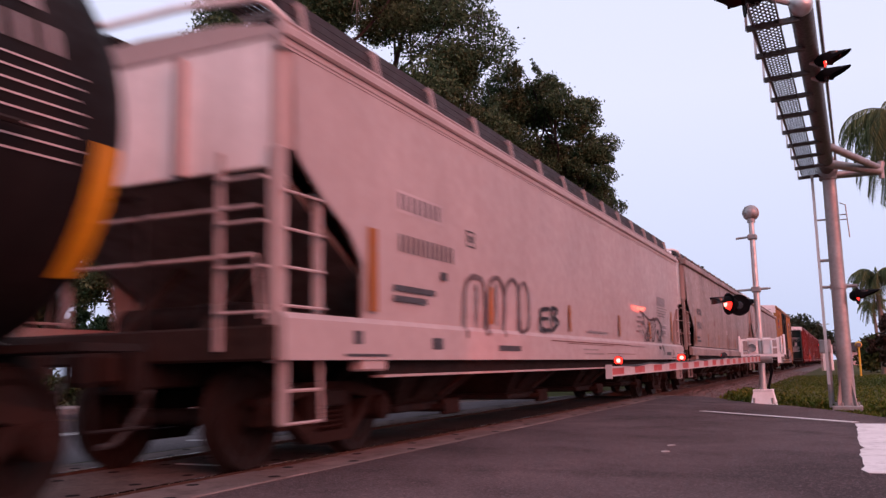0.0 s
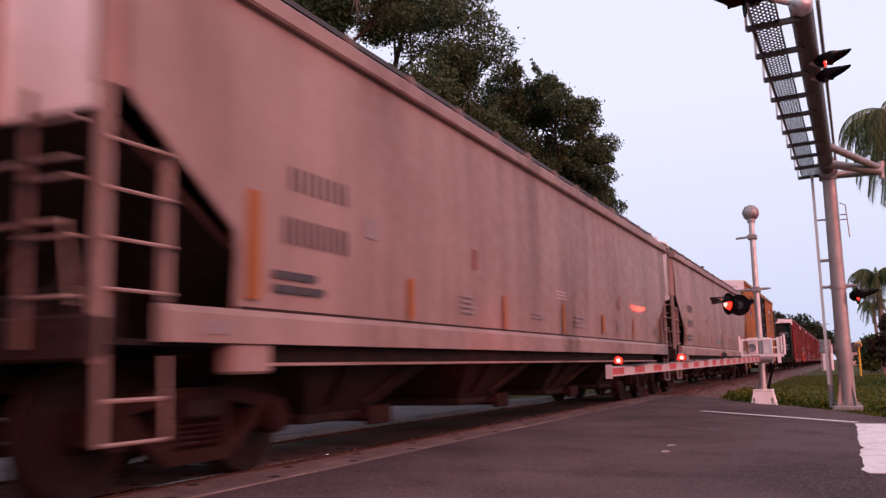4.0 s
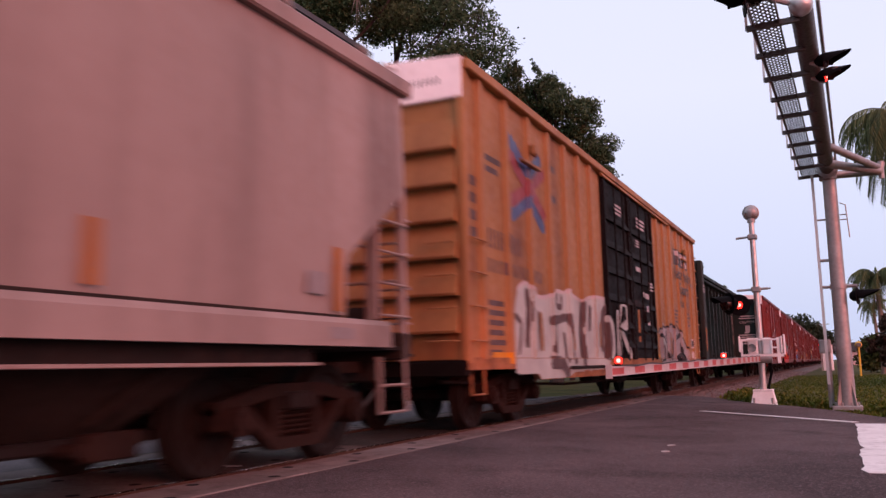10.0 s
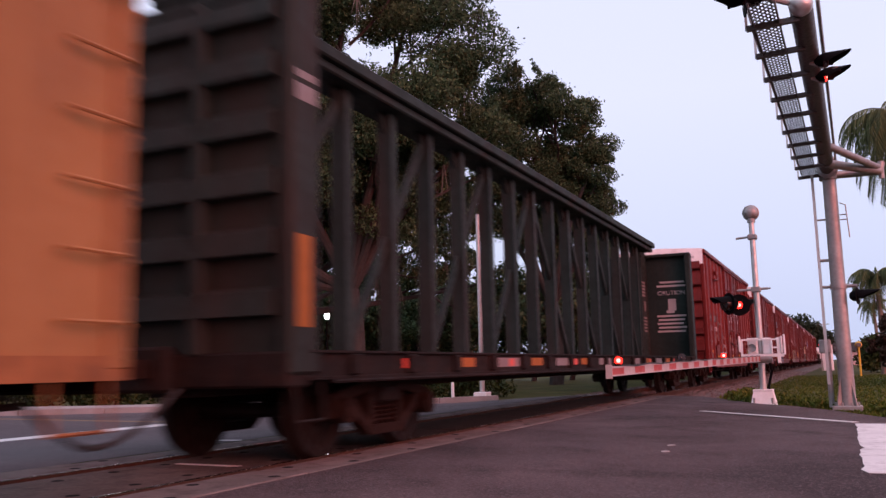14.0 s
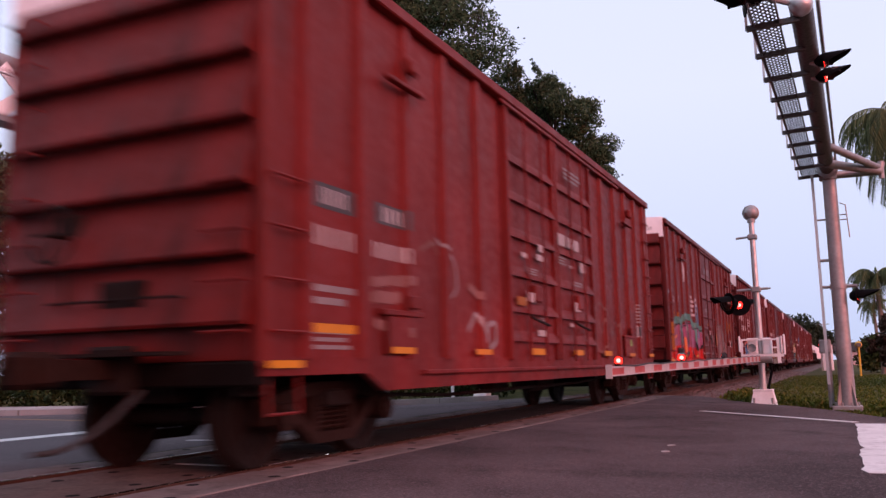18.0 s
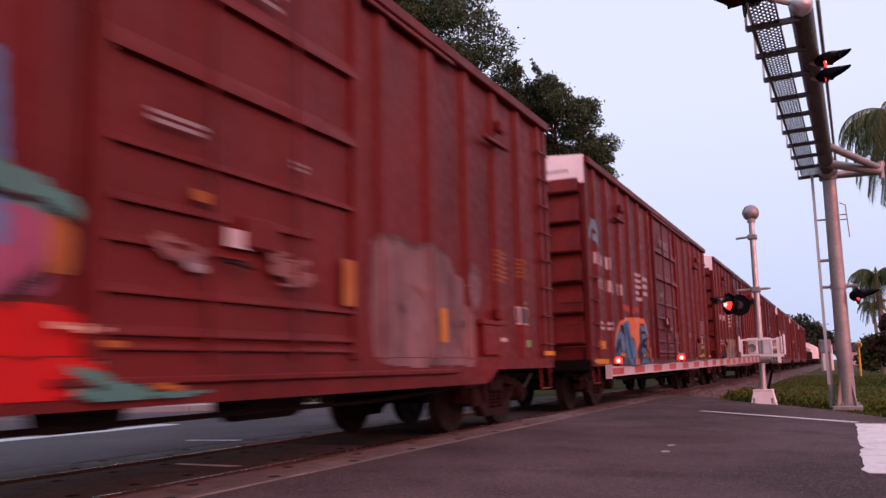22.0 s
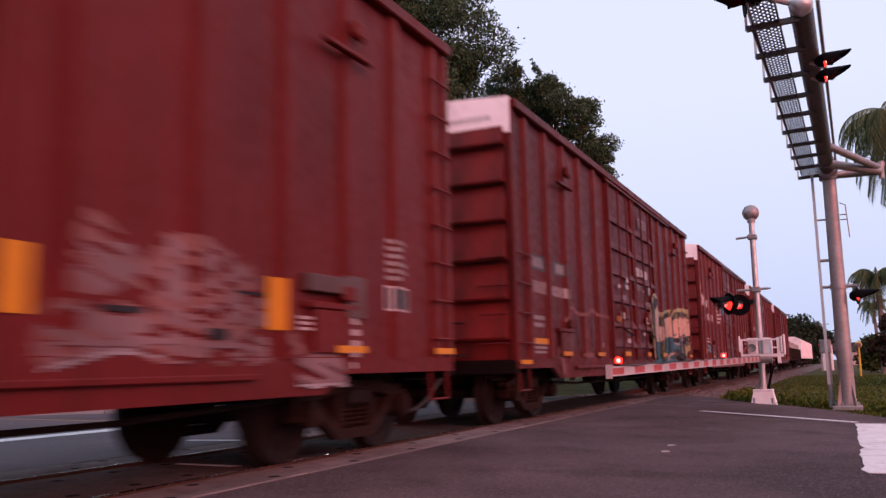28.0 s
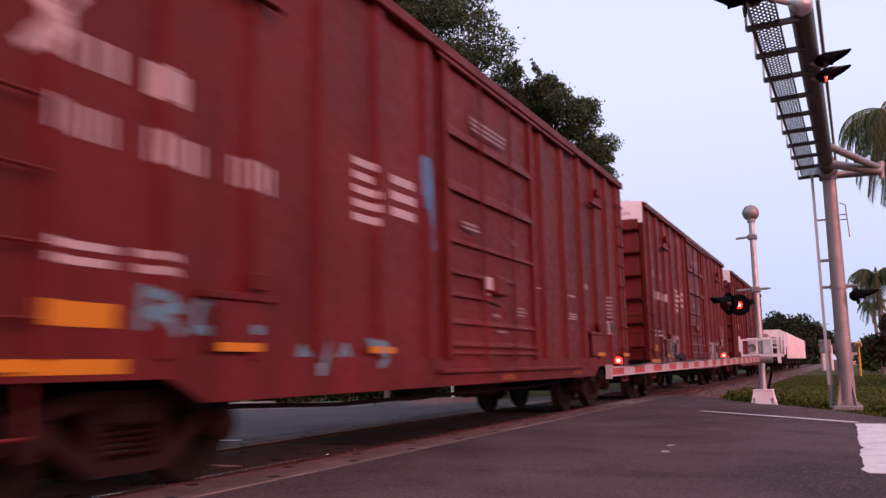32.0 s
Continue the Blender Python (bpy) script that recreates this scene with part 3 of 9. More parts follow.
gy = [-400, -60, -8, 2, 8, 14, 18, 22, 26, 34, 50, 80, 120, 250, 600, 1800]
gv = [(x, y, -0.16 - (0.22 if abs(x) < 2.6 else 0.0)) for y in gy for x in gx]
ground.add(gv, [(j * len(gx) + i, j * len(gx) + i + 1, (j + 1) * len(gx) + i + 1, (j + 1) * len(gx) + i)
                for j in range(len(gy) - 1) for i in range(len(gx) - 1)])
solid("ground", ground, M["earth"], "flat mown lawn and bare soil beside the railway", "ground", "structure")


def slab(name, outline, thick, material, label, category, lift=0.0):
    """A level sheet with real thickness that follows the road's rise, cut in strips along x."""
    s = Shape()
    xs = sorted({round(x, 3) for x, _ in outline})
    lo, hi = xs[0], xs[-1]
    cuts = sorted(set(xs) | {x for x in np.round(np.arange(-4.4, 4.41, 0.4), 3).tolist() if lo < x < hi})

    def span(x):
        ys = []
        n = len(outline)
        for i in range(n):
            (xa, ya), (xb, yb) = outline[i], outline[(i + 1) % n]
            if min(xa, xb) - 1e-6 <= x <= max(xa, xb) + 1e-6 and abs(xa - xb) > 1e-6:
                ys.append(ya + (yb - ya) * (x - xa) / (xb - xa))
        return min(ys), max(ys)
    rows = [(x, *span(x), rise(x) + lift) for x in cuts]
    for (xa, a0, a1, za), (xb, b0, b1, zb) in zip(rows, rows[1:]):
        s.add([(xa, a0, za), (xb, b0, zb), (xb, b1, zb), (xa, a1, za),
               (xa, a0, za - thick), (xb, b0, zb - thick), (xb, b1, zb - thick), (xa, a1, za - thick)],
              [(0, 1, 2, 3), (7, 6, 5, 4), (0, 4, 5, 1), (2, 6, 7, 3)])
    return solid(name, s, material, label, category, "structure")


EAST = [(1.41, -12), (60, -12), (60, 12.4), (14, 12.9), (8.0, 13.6), (6.0, 15.3), (5.3, 17.2), (4.5, 18.9), (3.75, 19.9), (2.3, 22.6), (1.41, 22.9)]
slab("road_east", EAST, 0.2, M["asphalt"], "worn dark asphalt road leading to the crossing", "road")
WEST = [(-1.41, -12), (-1.41, 23.5), (-2.2, 22.6), (-5.3, 18.9), (-9.2, 16.6), (-12.7, 14.6), (-18, 13.4), (-80, 13.0), (-80, -12)]
slab("road_west", WEST, 0.2, M["asphalt_old"], "grey asphalt road on the other side of the tracks", "road")

# paint on the road
def paint(name, pts, label, lift=0.004):
    s = Shape()
    top = [(x, y, rise(x) + lift) for x, y in pts]
    bot = [(x, y, z - 0.006) for x, y, z in top]
    n = len(pts)
    s.add(top + bot, [tuple(range(n))] + [(i, n + i, n + (i + 1) % n, (i + 1) % n) for i in range(n)])
    return solid(name, s, M["road_paint"], label, "road marking", "structure")


def yellow_line(pts, half):
    s = Shape()
    for (xa, ya), (xb, yb) in zip(pts, pts[1:]):
        s.add([(xa, ya - half, rise(xa) + 0.004), (xb, yb - half, rise(xb) + 0.004), (xb, yb + half, rise(xb) + 0.004), (xa, ya + half, rise(xa) + 0.004)], [(0, 1, 2, 3)])
    return solid("yellow_line", s, M["road_yellow"], "worn yellow line along the far road", "road marking", "structure")


def rough_strip(x0, x1, y0, y1, n, seed, amp=0.012):
    g = rng(seed)
    a = [(x0 + amp * float(g.normal()), y0 + (y1 - y0) * i / n) for i in range(n + 1)]
    b = [(x1 + amp * float(g.normal()), y0 + (y1 - y0) * i / n) for i in range(n + 1)]
    return b + a[::-1]


paint("stop_line_east", rough_strip(5.61, 6.24, 7.85, 13.7, 24, 3), "wide white stop line with ragged edges")
paint("edge_line", [(3.05, 16.44), (3.13, 16.56), (5.66, 14.06), (5.58, 13.94)], "thin white road edge line", 0.005)
paint("stop_line_west", rough_strip(-6.05, -5.6, 6.2, 12.4, 20, 4), "white stop line across the far lane")
paint("edge_line_crossing", [(-2.3, 8.93), (-2.3, 8.83), (-1.42, 8.77), (-1.42, 8.87)], "short white line beside the far rail")
for k, (x, y) in enumerate(((3.76, 9.22), (3.7, 9.9))):
    part_s = Shape()
    part_s.extrude([(x + 0.05 * math.cos(a * 0.9) * (1 + 0.25 * math.sin(3 * a)), y + 0.07 * math.sin(a * 0.9) * (1 - 0.2 * math.cos(2 * a))) for a in range(7)], "z", rise(x), rise(x) + 0.004)
    solid("paint_patch", part_s, M["kerb"], "small worn scrap of white road paint", "road marking", "structure")
yellow_line([(-30.0, 12.4), (-14.0, 13.5), (-11.7, 13.45), (-6.1, 12.85)], 0.09)
paint("edge_line_middle", [(-0.35, 6.56), (-0.35, 6.48), (0.42, 6.44), (0.42, 6.52)], "short pale line between the rails", -0.006)
marker = thing("road_stud", "low white oval road stud", "road stud", (3.72, 5.35, ROAD_Z + 0.004))
part("stud", Shape().lathe([(0.07, 0.0), (0.065, 0.012), (0.04, 0.02), (1e-3, 0.022)], (0, 0, 0), "z", 16), M["road_paint"], marker)

# rails, ballast, sleepers
RAIL_PROF = [(-0.07, -0.17), (0.07, -0.17), (0.07, -0.155), (0.012, -0.135), (0.012, -0.045), (0.036, -0.032), (0.036, -0.004), (0.03, 0.0),
             (-0.03, 0.0), (-0.036, -0.004), (-0.036, -0.032), (-0.012, -0.045), (-0.012, -0.135), (-0.07, -0.155)]
for sx in (-1, 1):
    rail = thing("rail", "rusty steel running rail with a polished head", "rail", (sx * 0.7525, 0, 0), "running rails", "structure")
    part("rail_web", Shape().extrude(RAIL_PROF, "y", -90, 420), M["rail_rust"], rail)
    part("rail_head", Shape().extrude([(-0.026, -0.001), (0.026, -0.001), (0.022, 0.0025), (-0.022, 0.0025)], "y", -90, 420), M["rail_steel"], rail, "polished rail head")
bal = Shape()
bal.extrude([(-3.3, -0.5), (3.1, -0.5), (2.75, -0.2), (1.75, -0.165), (-1.75, -0.165), (-2.9, -0.22)], "y", 22.6, 420)
solid("ballast_bed", bal, M["ballast"], "bed of grey and rust-stained crushed stone", "ballast", "structure")
bal2 = Shape().extrude([(-2.4, -0.5), (2.4, -0.5), (1.6, -0.2), (-1.6, -0.2)], "y", -90, -12)
solid("ballast_bed_behind", bal2, M["ballast"], "bed of crushed stone under the track", "ballast", "structure")
g = rng(11)
stones_v, stones_f = [], []
for k in range(5200):
    y = 22.7 + 60 * float(g.random()) ** 1.7
    x = float(g.uniform(-3.0, 3.0))
    z = -0.165 if abs(x) < 1.75 else -0.165 - 0.05 * (abs(x) - 1.75)
    s = 0.025 + 0.04 * float(g.random())
    b0 = len(stones_v)
    q = [Vector(d) for d in g.normal(size=(4, 3))]
    for d in ((1, 0.2, 0), (-0.5, 0.9, 0.1), (-0.6, -0.8, 0), (0.1, 0, 0.9)):
        jit = q[len(stones_v) - b0] * 0.25
        stones_v.append((x + s * (d[0] + jit.x), y + s * (d[1] + jit.y), z + s * (d[2] + 0.2)))
    stones_f += [(b0, b0 + 1, b0 + 3), (b0 + 1, b0 + 2, b0 + 3), (b0 + 2, b0, b0 + 3)]
me = bpy.data.meshes.new("ballast_stones")
me.from_pydata(stones_v, [], stones_f)
me.materials.append(M["ballast"])
tagged(new("ballast_stones", me), "loose sharp grey ballast stones between the sleepers", "ballast", "", "stuff")
tie_mesh = Shape().box((-1.3, -0.11, -0.18), (1.3, 0.11, -0.145), 0.01).mesh("sleeper", M["tie"])
bed = thing("track_bed", "row of dark creosoted wooden sleepers under the rails", "track", (0, 0, 0), "", "structure")
for k in range(70):
    part("sleeper", tie_mesh, None, bed, at=(0.03 * math.sin(k * 7.1), 23.0 + 0.55 * k, 0.0))

# crossing surface: panels outside and a dark filler between the rails
cross = thing("crossing_surface", "pale concrete panels and dark filler flush with the rails", "level crossing", (0, 0, 0), "", "structure")
near_panel = Shape().box((0.83, 0.0, -0.25), (1.39, 2.42, -0.012), 0.012).mesh("panel", M["concrete"])
far_panel = Shape().box((-1.39, 0.0, -0.25), (-0.83, 2.42, -0.012), 0.012).mesh("panel", M["concrete"])
mid_slab = Shape().box((-0.66, 0.0, -0.25), (0.66, 2.42, -0.02), 0.012).mesh("middle_panel", M["mid_concrete"])
mid_panel = Shape().box((-0.66, 0.0, -0.25), (0.66, 2.42, -0.02), 0.012).mesh("filler_panel", M["filler"])
bolt_mesh = Shape().lathe([(0.05, -0.02), (0.05, 0.002), (0.03, 0.003), (1e-3, 0.001)], (0, 0, 0), "z", 10).mesh("bolt", M["black"])
for k in range(14):
    y = -10.9 + 2.44 * k
    if y > 21.0:
        continue
    dz = 0.006 * math.sin(k * 2.3)
    for me_ in (near_panel, far_panel):
        pn = part("panel", me_, None, cross, at=(0, y, dz))
        sx = 1.11 if me_ is near_panel else -1.11
        for j in range(4):
            part("bolt", bolt_mesh, None, pn, at=(sx + (0.16 if j % 2 else -0.16), 0.3 + 0.6 * j, -0.012))
    if y < 7.0:
        mp_ = part("middle_panel", mid_slab, None, cross, "brown-stained concrete panel", at=(0, y, 0.5 * dz))
        for j in range(8):
            part("bolt", bolt_mesh, None, mp_, at=(-0.42 if j % 2 else 0.42, 0.25 + 0.6 * (j // 2), -0.02))
    else:
        part("filler_panel", mid_panel, None, cross, at=(0, y, 0.5 * dz))
part("edge_seam", Shape().box((1.385, -12, -0.2), (1.415, 22.8, -0.022)), M["filler"], cross, "dark open joint")
part("edge_seam", Shape().box((-1.415, -12, -0.2), (-1.385, 22.8, -0.022)), M["filler"], cross, "dark open joint")
for sx in (-1, 1):
    part("flangeway", Shape().box((sx * 0.745 - 0.09, -12, -0.26), (sx * 0.745 + 0.09, 22.8, -0.06)), M["filler"], cross, "dark rail groove")

# kerbs and pavements west of the track
west_kerb = thing("kerb_west", "low pale concrete kerb along the far road", "kerb", (0, 0, 0), "", "structure")
kp = [(-3.2, 22.2), (-5.3, 19.05), (-9.2, 16.75), (-12.7, 14.75), (-18, 13.55), (-40, 13.2), (-70, 13.1)]
for a, b in zip(kp, kp[1:]):
    n = max(1, int((Vector(b) - Vector(a)).length / 1.8))
    for i in range(n):
        p = Vector(a).lerp(Vector(b), i / n)
        q = Vector(a).lerp(Vector(b), (i + 1) / n - 0.004)
        part("kerb_stone", Shape().bar((p.x, p.y, -0.06), (q.x, q.y, -0.06), 0.17, 0.22), M["kerb"], west_kerb)
walkw = thing("pavement_west", "pale pinkish concrete pavement behind the kerb", "pavement", (0, 0, 0), "", "structure")
for i in range(26):
    x = -8.6 - 1.5 * i
    y = np.interp(-x, [3.2, 5.3, 9.2, 12.7, 18, 40], [22.3, 19.2, 16.9, 14.9, 13.7, 13.35]) + 0.12
    y2 = np.interp(-x + 1.48, [3.2, 5.3, 9.2, 12.7, 18, 40], [22.3, 19.2, 16.9, 14.9, 13.7, 13.35]) + 0.12
    s = Shape().extrude([(x, y), (x - 1.48, y2), (x - 1.48, y2 + 2.1), (x, y + 2.1)], "z", -0.2, 0.035)
    part("paving_slab", s, M["pavement"], walkw)


# ---- rolling stock: each car's own space has y = 0 at its leading end, z = 0 on the rails ----
WHEEL_R = 0.45
CACHE = {}
CARS, WHEELSETS = [], []


def shared(key, build, material):
    if key not in CACHE:
        CACHE[key] = build().mesh(key[0], material)
    return CACHE[key]


def wheelset_shape():
    s = Shape()
    for sx in (-1, 1):
        prof = [(0.06, 0.10), (0.12, 0.10), (0.16, 0.055), (0.34, 0.03), (0.38, 0.06), (WHEEL_R - 0.004, 0.065), (WHEEL_R, 0.055), (WHEEL_R + 0.003, -0.03),
                (WHEEL_R + 0.03, -0.045), (WHEEL_R + 0.028, -0.075), (0.38, -0.075), (0.33, -0.035), (0.16, -0.045), (0.10, -0.09), (0.06, -0.09)]
        s.lathe([(r, sx * h) for r, h in prof], (sx * 0.745, 0, 0), "x", 28)
        for k in range(3):
            a = k * 2.094 + 0.4
            s.box((sx * 0.745 + (0.03 if sx > 0 else -0.05), 0.24 * math.cos(a) - 0.03, 0.24 * math.sin(a) - 0.03), (sx * 0.745 + (0.05 if sx > 0 else -0.03), 0.24 * math.cos(a) + 0.03, 0.24 * math.sin(a) + 0.03))
    return s.tube((-1.0, 0, 0), (1.0, 0, 0), 0.075, n=12)


def side_frame_shape():
    s = Shape()
    w = 0.07
    for poly in ([(-1.08, 0.50), (-1.08, 0.60), (-0.78, 0.66), (-0.40, 0.73), (0.40, 0.73), (0.78, 0.66), (1.08, 0.60), (1.08, 0.50), (0.74, 0.55), (0.36, 0.62), (-0.36, 0.62), (-0.74, 0.55)],
                 [(-0.76, 0.55), (-0.70, 0.42), (-0.34, 0.17), (0.34, 0.17), (0.70, 0.42), (0.76, 0.55), (0.66, 0.55), (0.58, 0.46), (0.30, 0.27), (-0.30, 0.27), (-0.58, 0.46), (-0.66, 0.55)],
                 [(-0.36, 0.24), (-0.26, 0.24), (-0.26, 0.68), (-0.36, 0.68)], [(0.26, 0.24), (0.36, 0.24), (0.36, 0.68), (0.26, 0.68)],
                 [(-1.08, 0.38), (-1.00, 0.38), (-1.00, 0.55), (-1.08, 0.55)], [(1.0, 0.38), (1.08, 0.38), (1.08, 0.55), (1.0, 0.55)]):
        s.extrude(poly, "x", -w, w)
    for y in (-0.89, 0.89):
        s.tube((-0.10, y, WHEEL_R), (0.16, y, WHEEL_R), 0.125, n=14)
        s.tube((0.16, y, WHEEL_R), (0.185, y, WHEEL_R), 0.08, n=10)
    return s


def spring_shape():
    return Shape().path([(0.055 * math.cos(0.785 * k), 0.055 * math.sin(0.785 * k), 0.27 + 0.0055 * k) for k in range(41)], 0.016, 5)


def bolster_shape():
    s = Shape().box((-1.12, -0.2, 0.5), (1.12, 0.2, 0.66), 0.02).box((-0.4, -0.25, 0.6), (0.4, 0.25, 0.78), 0.03)
    for y in (-0.45, 0.45):
        s.bar((-0.9, y, 0.42), (0.9, y, 0.42), 0.07, 0.12)
    return s


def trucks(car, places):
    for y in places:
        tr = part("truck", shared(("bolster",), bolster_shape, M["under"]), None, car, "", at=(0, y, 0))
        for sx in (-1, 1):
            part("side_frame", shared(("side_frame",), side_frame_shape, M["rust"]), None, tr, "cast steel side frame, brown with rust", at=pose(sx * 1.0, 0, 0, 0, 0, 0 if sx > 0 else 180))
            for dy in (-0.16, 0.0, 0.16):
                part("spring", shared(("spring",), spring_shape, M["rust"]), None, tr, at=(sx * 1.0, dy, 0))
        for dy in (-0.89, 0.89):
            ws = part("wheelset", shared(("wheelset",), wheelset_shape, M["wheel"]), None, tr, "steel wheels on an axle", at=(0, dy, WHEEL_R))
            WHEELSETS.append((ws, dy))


def couplers(car, length, reach, z=0.88, material=None):
    for end, sy in ((0.0, -1), (length, 1)):
        s = Shape().box((-0.2, min(end, end - sy * 0.8), z - 0.17), (0.2, max(end, end - sy * 0.8), z + 0.15), 0.02)
        s.box((-0.24, min(end, end + sy * 0.16), z - 0.21), (0.24, max(end, end + sy * 0.16), z + 0.19), 0.03)
        part("draft_box", s, material or M["under"], car)
        c = Shape().bar((0, end, z), (0, end + sy * (reach - 0.3), z), 0.14, 0.16)
        c.box((-0.16, min(end + sy * (reach - 0.36), end + sy * (reach + 0.02)), z - 0.14), (0.1, max(end + sy * (reach - 0.36), end + sy * (reach + 0.02)), z + 0.14), 0.04)
        c.box((0.06, min(end + sy * (reach - 0.3), end + sy * (reach - 0.1)), z - 0.12), (0.18, max(end + sy * (reach - 0.3), end + sy * (reach - 0.1)), z + 0.12), 0.03)
        part("coupler", c, M["rust"], car)
        h = Shape()
        pts = [(0.35 - 0.1 * k / 6, end + sy * (0.1 + (reach - 0.1) * k / 6), z - 0.18 - 0.42 * math.sin(math.pi * 0.56 * k / 6)) for k in range(7)]
        part("air_hose", h.path(pts, 0.024), M["cable"], car)


def rungs_shape(x, y0, y1, zs, r=0.014):
    s = Shape()
    for z in zs:
        s.path([(x - 0.06, y0, z), (x, y0, z), (x, y1, z), (x - 0.06, y1, z)], r, 6)
    return s


def end_rungs_shape(y, x0, x1, zs, r=0.014):
    s = Shape()
    for z in zs:
        s.path([(x0, y + 0.06, z), (x0, y, z), (x1, y, z), (x1, y + 0.06, z)], r, 6)
    return s


# paint on the cars' sides: thin sheets that follow the ribs
def rib_profile(base, ribs, depth=0.06, half=0.055, slope=0.03):
    def prof(v):
        for r in ribs:
            d = abs(v - r)
            if d < half + slope:
                return base + depth * min(1.0, (half + slope - d) / slope)
        return base
    return prof


def sheet(mask, v0, z0, cell, prof, lift):
    """A film of paint over a mask of cells, one strip a column, whose edges meet the next strip's corners."""
    s = Shape()
    cuts = [np.flatnonzero(np.diff(np.concatenate(([0], col.astype(int), [0])))).tolist() for col in mask]
    for i, edges in enumerate(cuts):
        va, vb = v0 + i * cell, v0 + (i + 1) * cell
        xa, xb = prof(va) + lift, prof(vb) + lift
        before = cuts[i - 1] if i else []
        after = cuts[i + 1] if i + 1 < len(cuts) else []
        for a, b in zip(edges[::2], edges[1::2]):
            right = [a] + [e for e in after if a < e < b] + [b]
            left = [b] + [e for e in reversed(before) if a < e < b] + [a]
            ring = [(xb, vb, z0 + e * cell) for e in right] + [(xa, va, z0 + e * cell) for e in left]
            s.add(ring, [tuple(range(len(ring)))])
    return s


def bars(name, rects, material, car, prof, lift=0.004, label="", cell=0.03):
    """Plain rectangles of paint, (v0, z0, v1, z1) each, every one a part."""
    for v0, z0, v1, z1 in rects:
        s = Shape()
        n = max(1, int(math.ceil((v1 - v0) / cell)))
        for i in range(n):
            va, vb = v0 + (v1 - v0) * i / n, v0 + (v1 - v0) * (i + 1) / n
            xa, xb = prof(va) + lift, prof(vb) + lift
            s.add([(xa, va, z0), (xb, vb, z0), (xb, vb, z1), (xa, va, z1)], [(0, 1, 2, 3)])
        part(name, s, material, car, label)


def glyphs(v0, v1, z0, z1, n):
    """Pairs of upright bars the size of n characters."""
    w = (v1 - v0) / n
    return [(v0 + w * (k + a), z0, v0 + w * (k + b), z1) for k in range(n) for a, b in ((0.08, 0.28), (0.56, 0.78))]


def lines(v0, v1, z0, z1, n, seed=0):
    """n short rows of unreadable small lettering."""
    g = rng(seed + 17)
    h = (z1 - z0) / n
    return [(v0, z0 + h * k + 0.25 * h, v1 - (v1 - v0) * 0.3 * float(g.random()), z0 + h * (k + 1) - 0.2 * h) for k in range(n)]


def letter_strokes(v0, v1, z0, z1, n, seed, lean=0.05):
    """Loose block-letter strokes, as sprayed tags have."""
    g = rng(seed)
    out = []
    w = (v1 - v0) / n
    kinds = [[(0.1, 0), (0.1, 1), (0.9, 0.75), (0.15, 0.5), (0.9, 0)], [(0.9, 0.9), (0.2, 0.95), (0.1, 0.1), (0.9, 0.05)], [(0.1, 0.95), (0.45, 0.05), (0.85, 0.95)],
             [(0.15, 0), (0.15, 0.95), (0.85, 0.9), (0.85, 0.05), (0.2, 0.05)], [(0.85, 0.95), (0.15, 0.85), (0.8, 0.45), (0.15, 0.05)], [(0.1, 0), (0.2, 0.95), (0.8, 0), (0.9, 0.95)],
             [(0.15, 0.95), (0.15, 0.05), (0.85, 0.1)], [(0.1, 0), (0.5, 1), (0.9, 0), (0.7, 0.4), (0.3, 0.4)]]
    for k in range(n):
        ks = kinds[int(g.integers(len(kinds)))]
        h0, h1 = z0 + 0.08 * (z1 - z0) * float(g.random()), z1 - 0.2 * (z1 - z0) * float(g.random())
        pts = [(v0 + w * (k + 0.12 + 0.76 * a) + lean * b, h0 + (h1 - h0) * b) for a, b in ks]
        pts = [(a + 0.04 * float(g.normal()), b + 0.03 * float(g.normal())) for a, b in pts]
        out.append(pts)
    return out


def near_line(pts, V, Z):
    best = np.full(V.shape, 9.0)
    for (a, b), (c, d) in zip(pts, pts[1:]):
        ex, ez = c - a, d - b
        t = np.clip(((V - a) * ex + (Z - b) * ez) / (ex * ex + ez * ez + 1e-9), 0, 1)
        best = np.minimum(best, np.hypot(V - a - t * ex, Z - b - t * ez))
    return best


def stroke_mask(strokes, width, v0, v1, z0, z1, cell):
    V, Z = np.meshgrid(np.arange(v0, v1, cell) + cell / 2, np.arange(z0, z1, cell) + cell / 2, indexing="ij")
    best = np.full(V.shape, 9.0)
    for pts in strokes:
        best = np.minimum(best, near_line(pts, V, Z))
    return best < width, V, Z


def graffiti(car, prof, strokes, layers, area, label, cell=0.018):
    """layers: (width, material, low, high) from the lowest sheet to the topmost."""
    v0, v1, z0, z1 = area
    for k, (width, material, lo, hi) in enumerate(layers):
        for i, st in enumerate(strokes):
            m, V, Z = stroke_mask([st], width, v0, v1, z0, z1, cell)
            m &= (Z >= lo) & (Z <= hi)
            if m.any():
                part("graffiti_letter", sheet(m, v0, z0, cell, prof, 0.005 + 0.005 * k + 0.0006 * i), material, car, label)


def fill_mask(poly, V, Z):
    inside = np.zeros(V.shape, bool)
    for (a, b), (c, d) in zip(poly, poly[1:] + poly[:1]):
        if abs(b - d) > 1e-9:
            inside ^= ((b > Z) != (d > Z)) & (V < (c - a) * (Z - b) / (d - b) + a)
    return inside


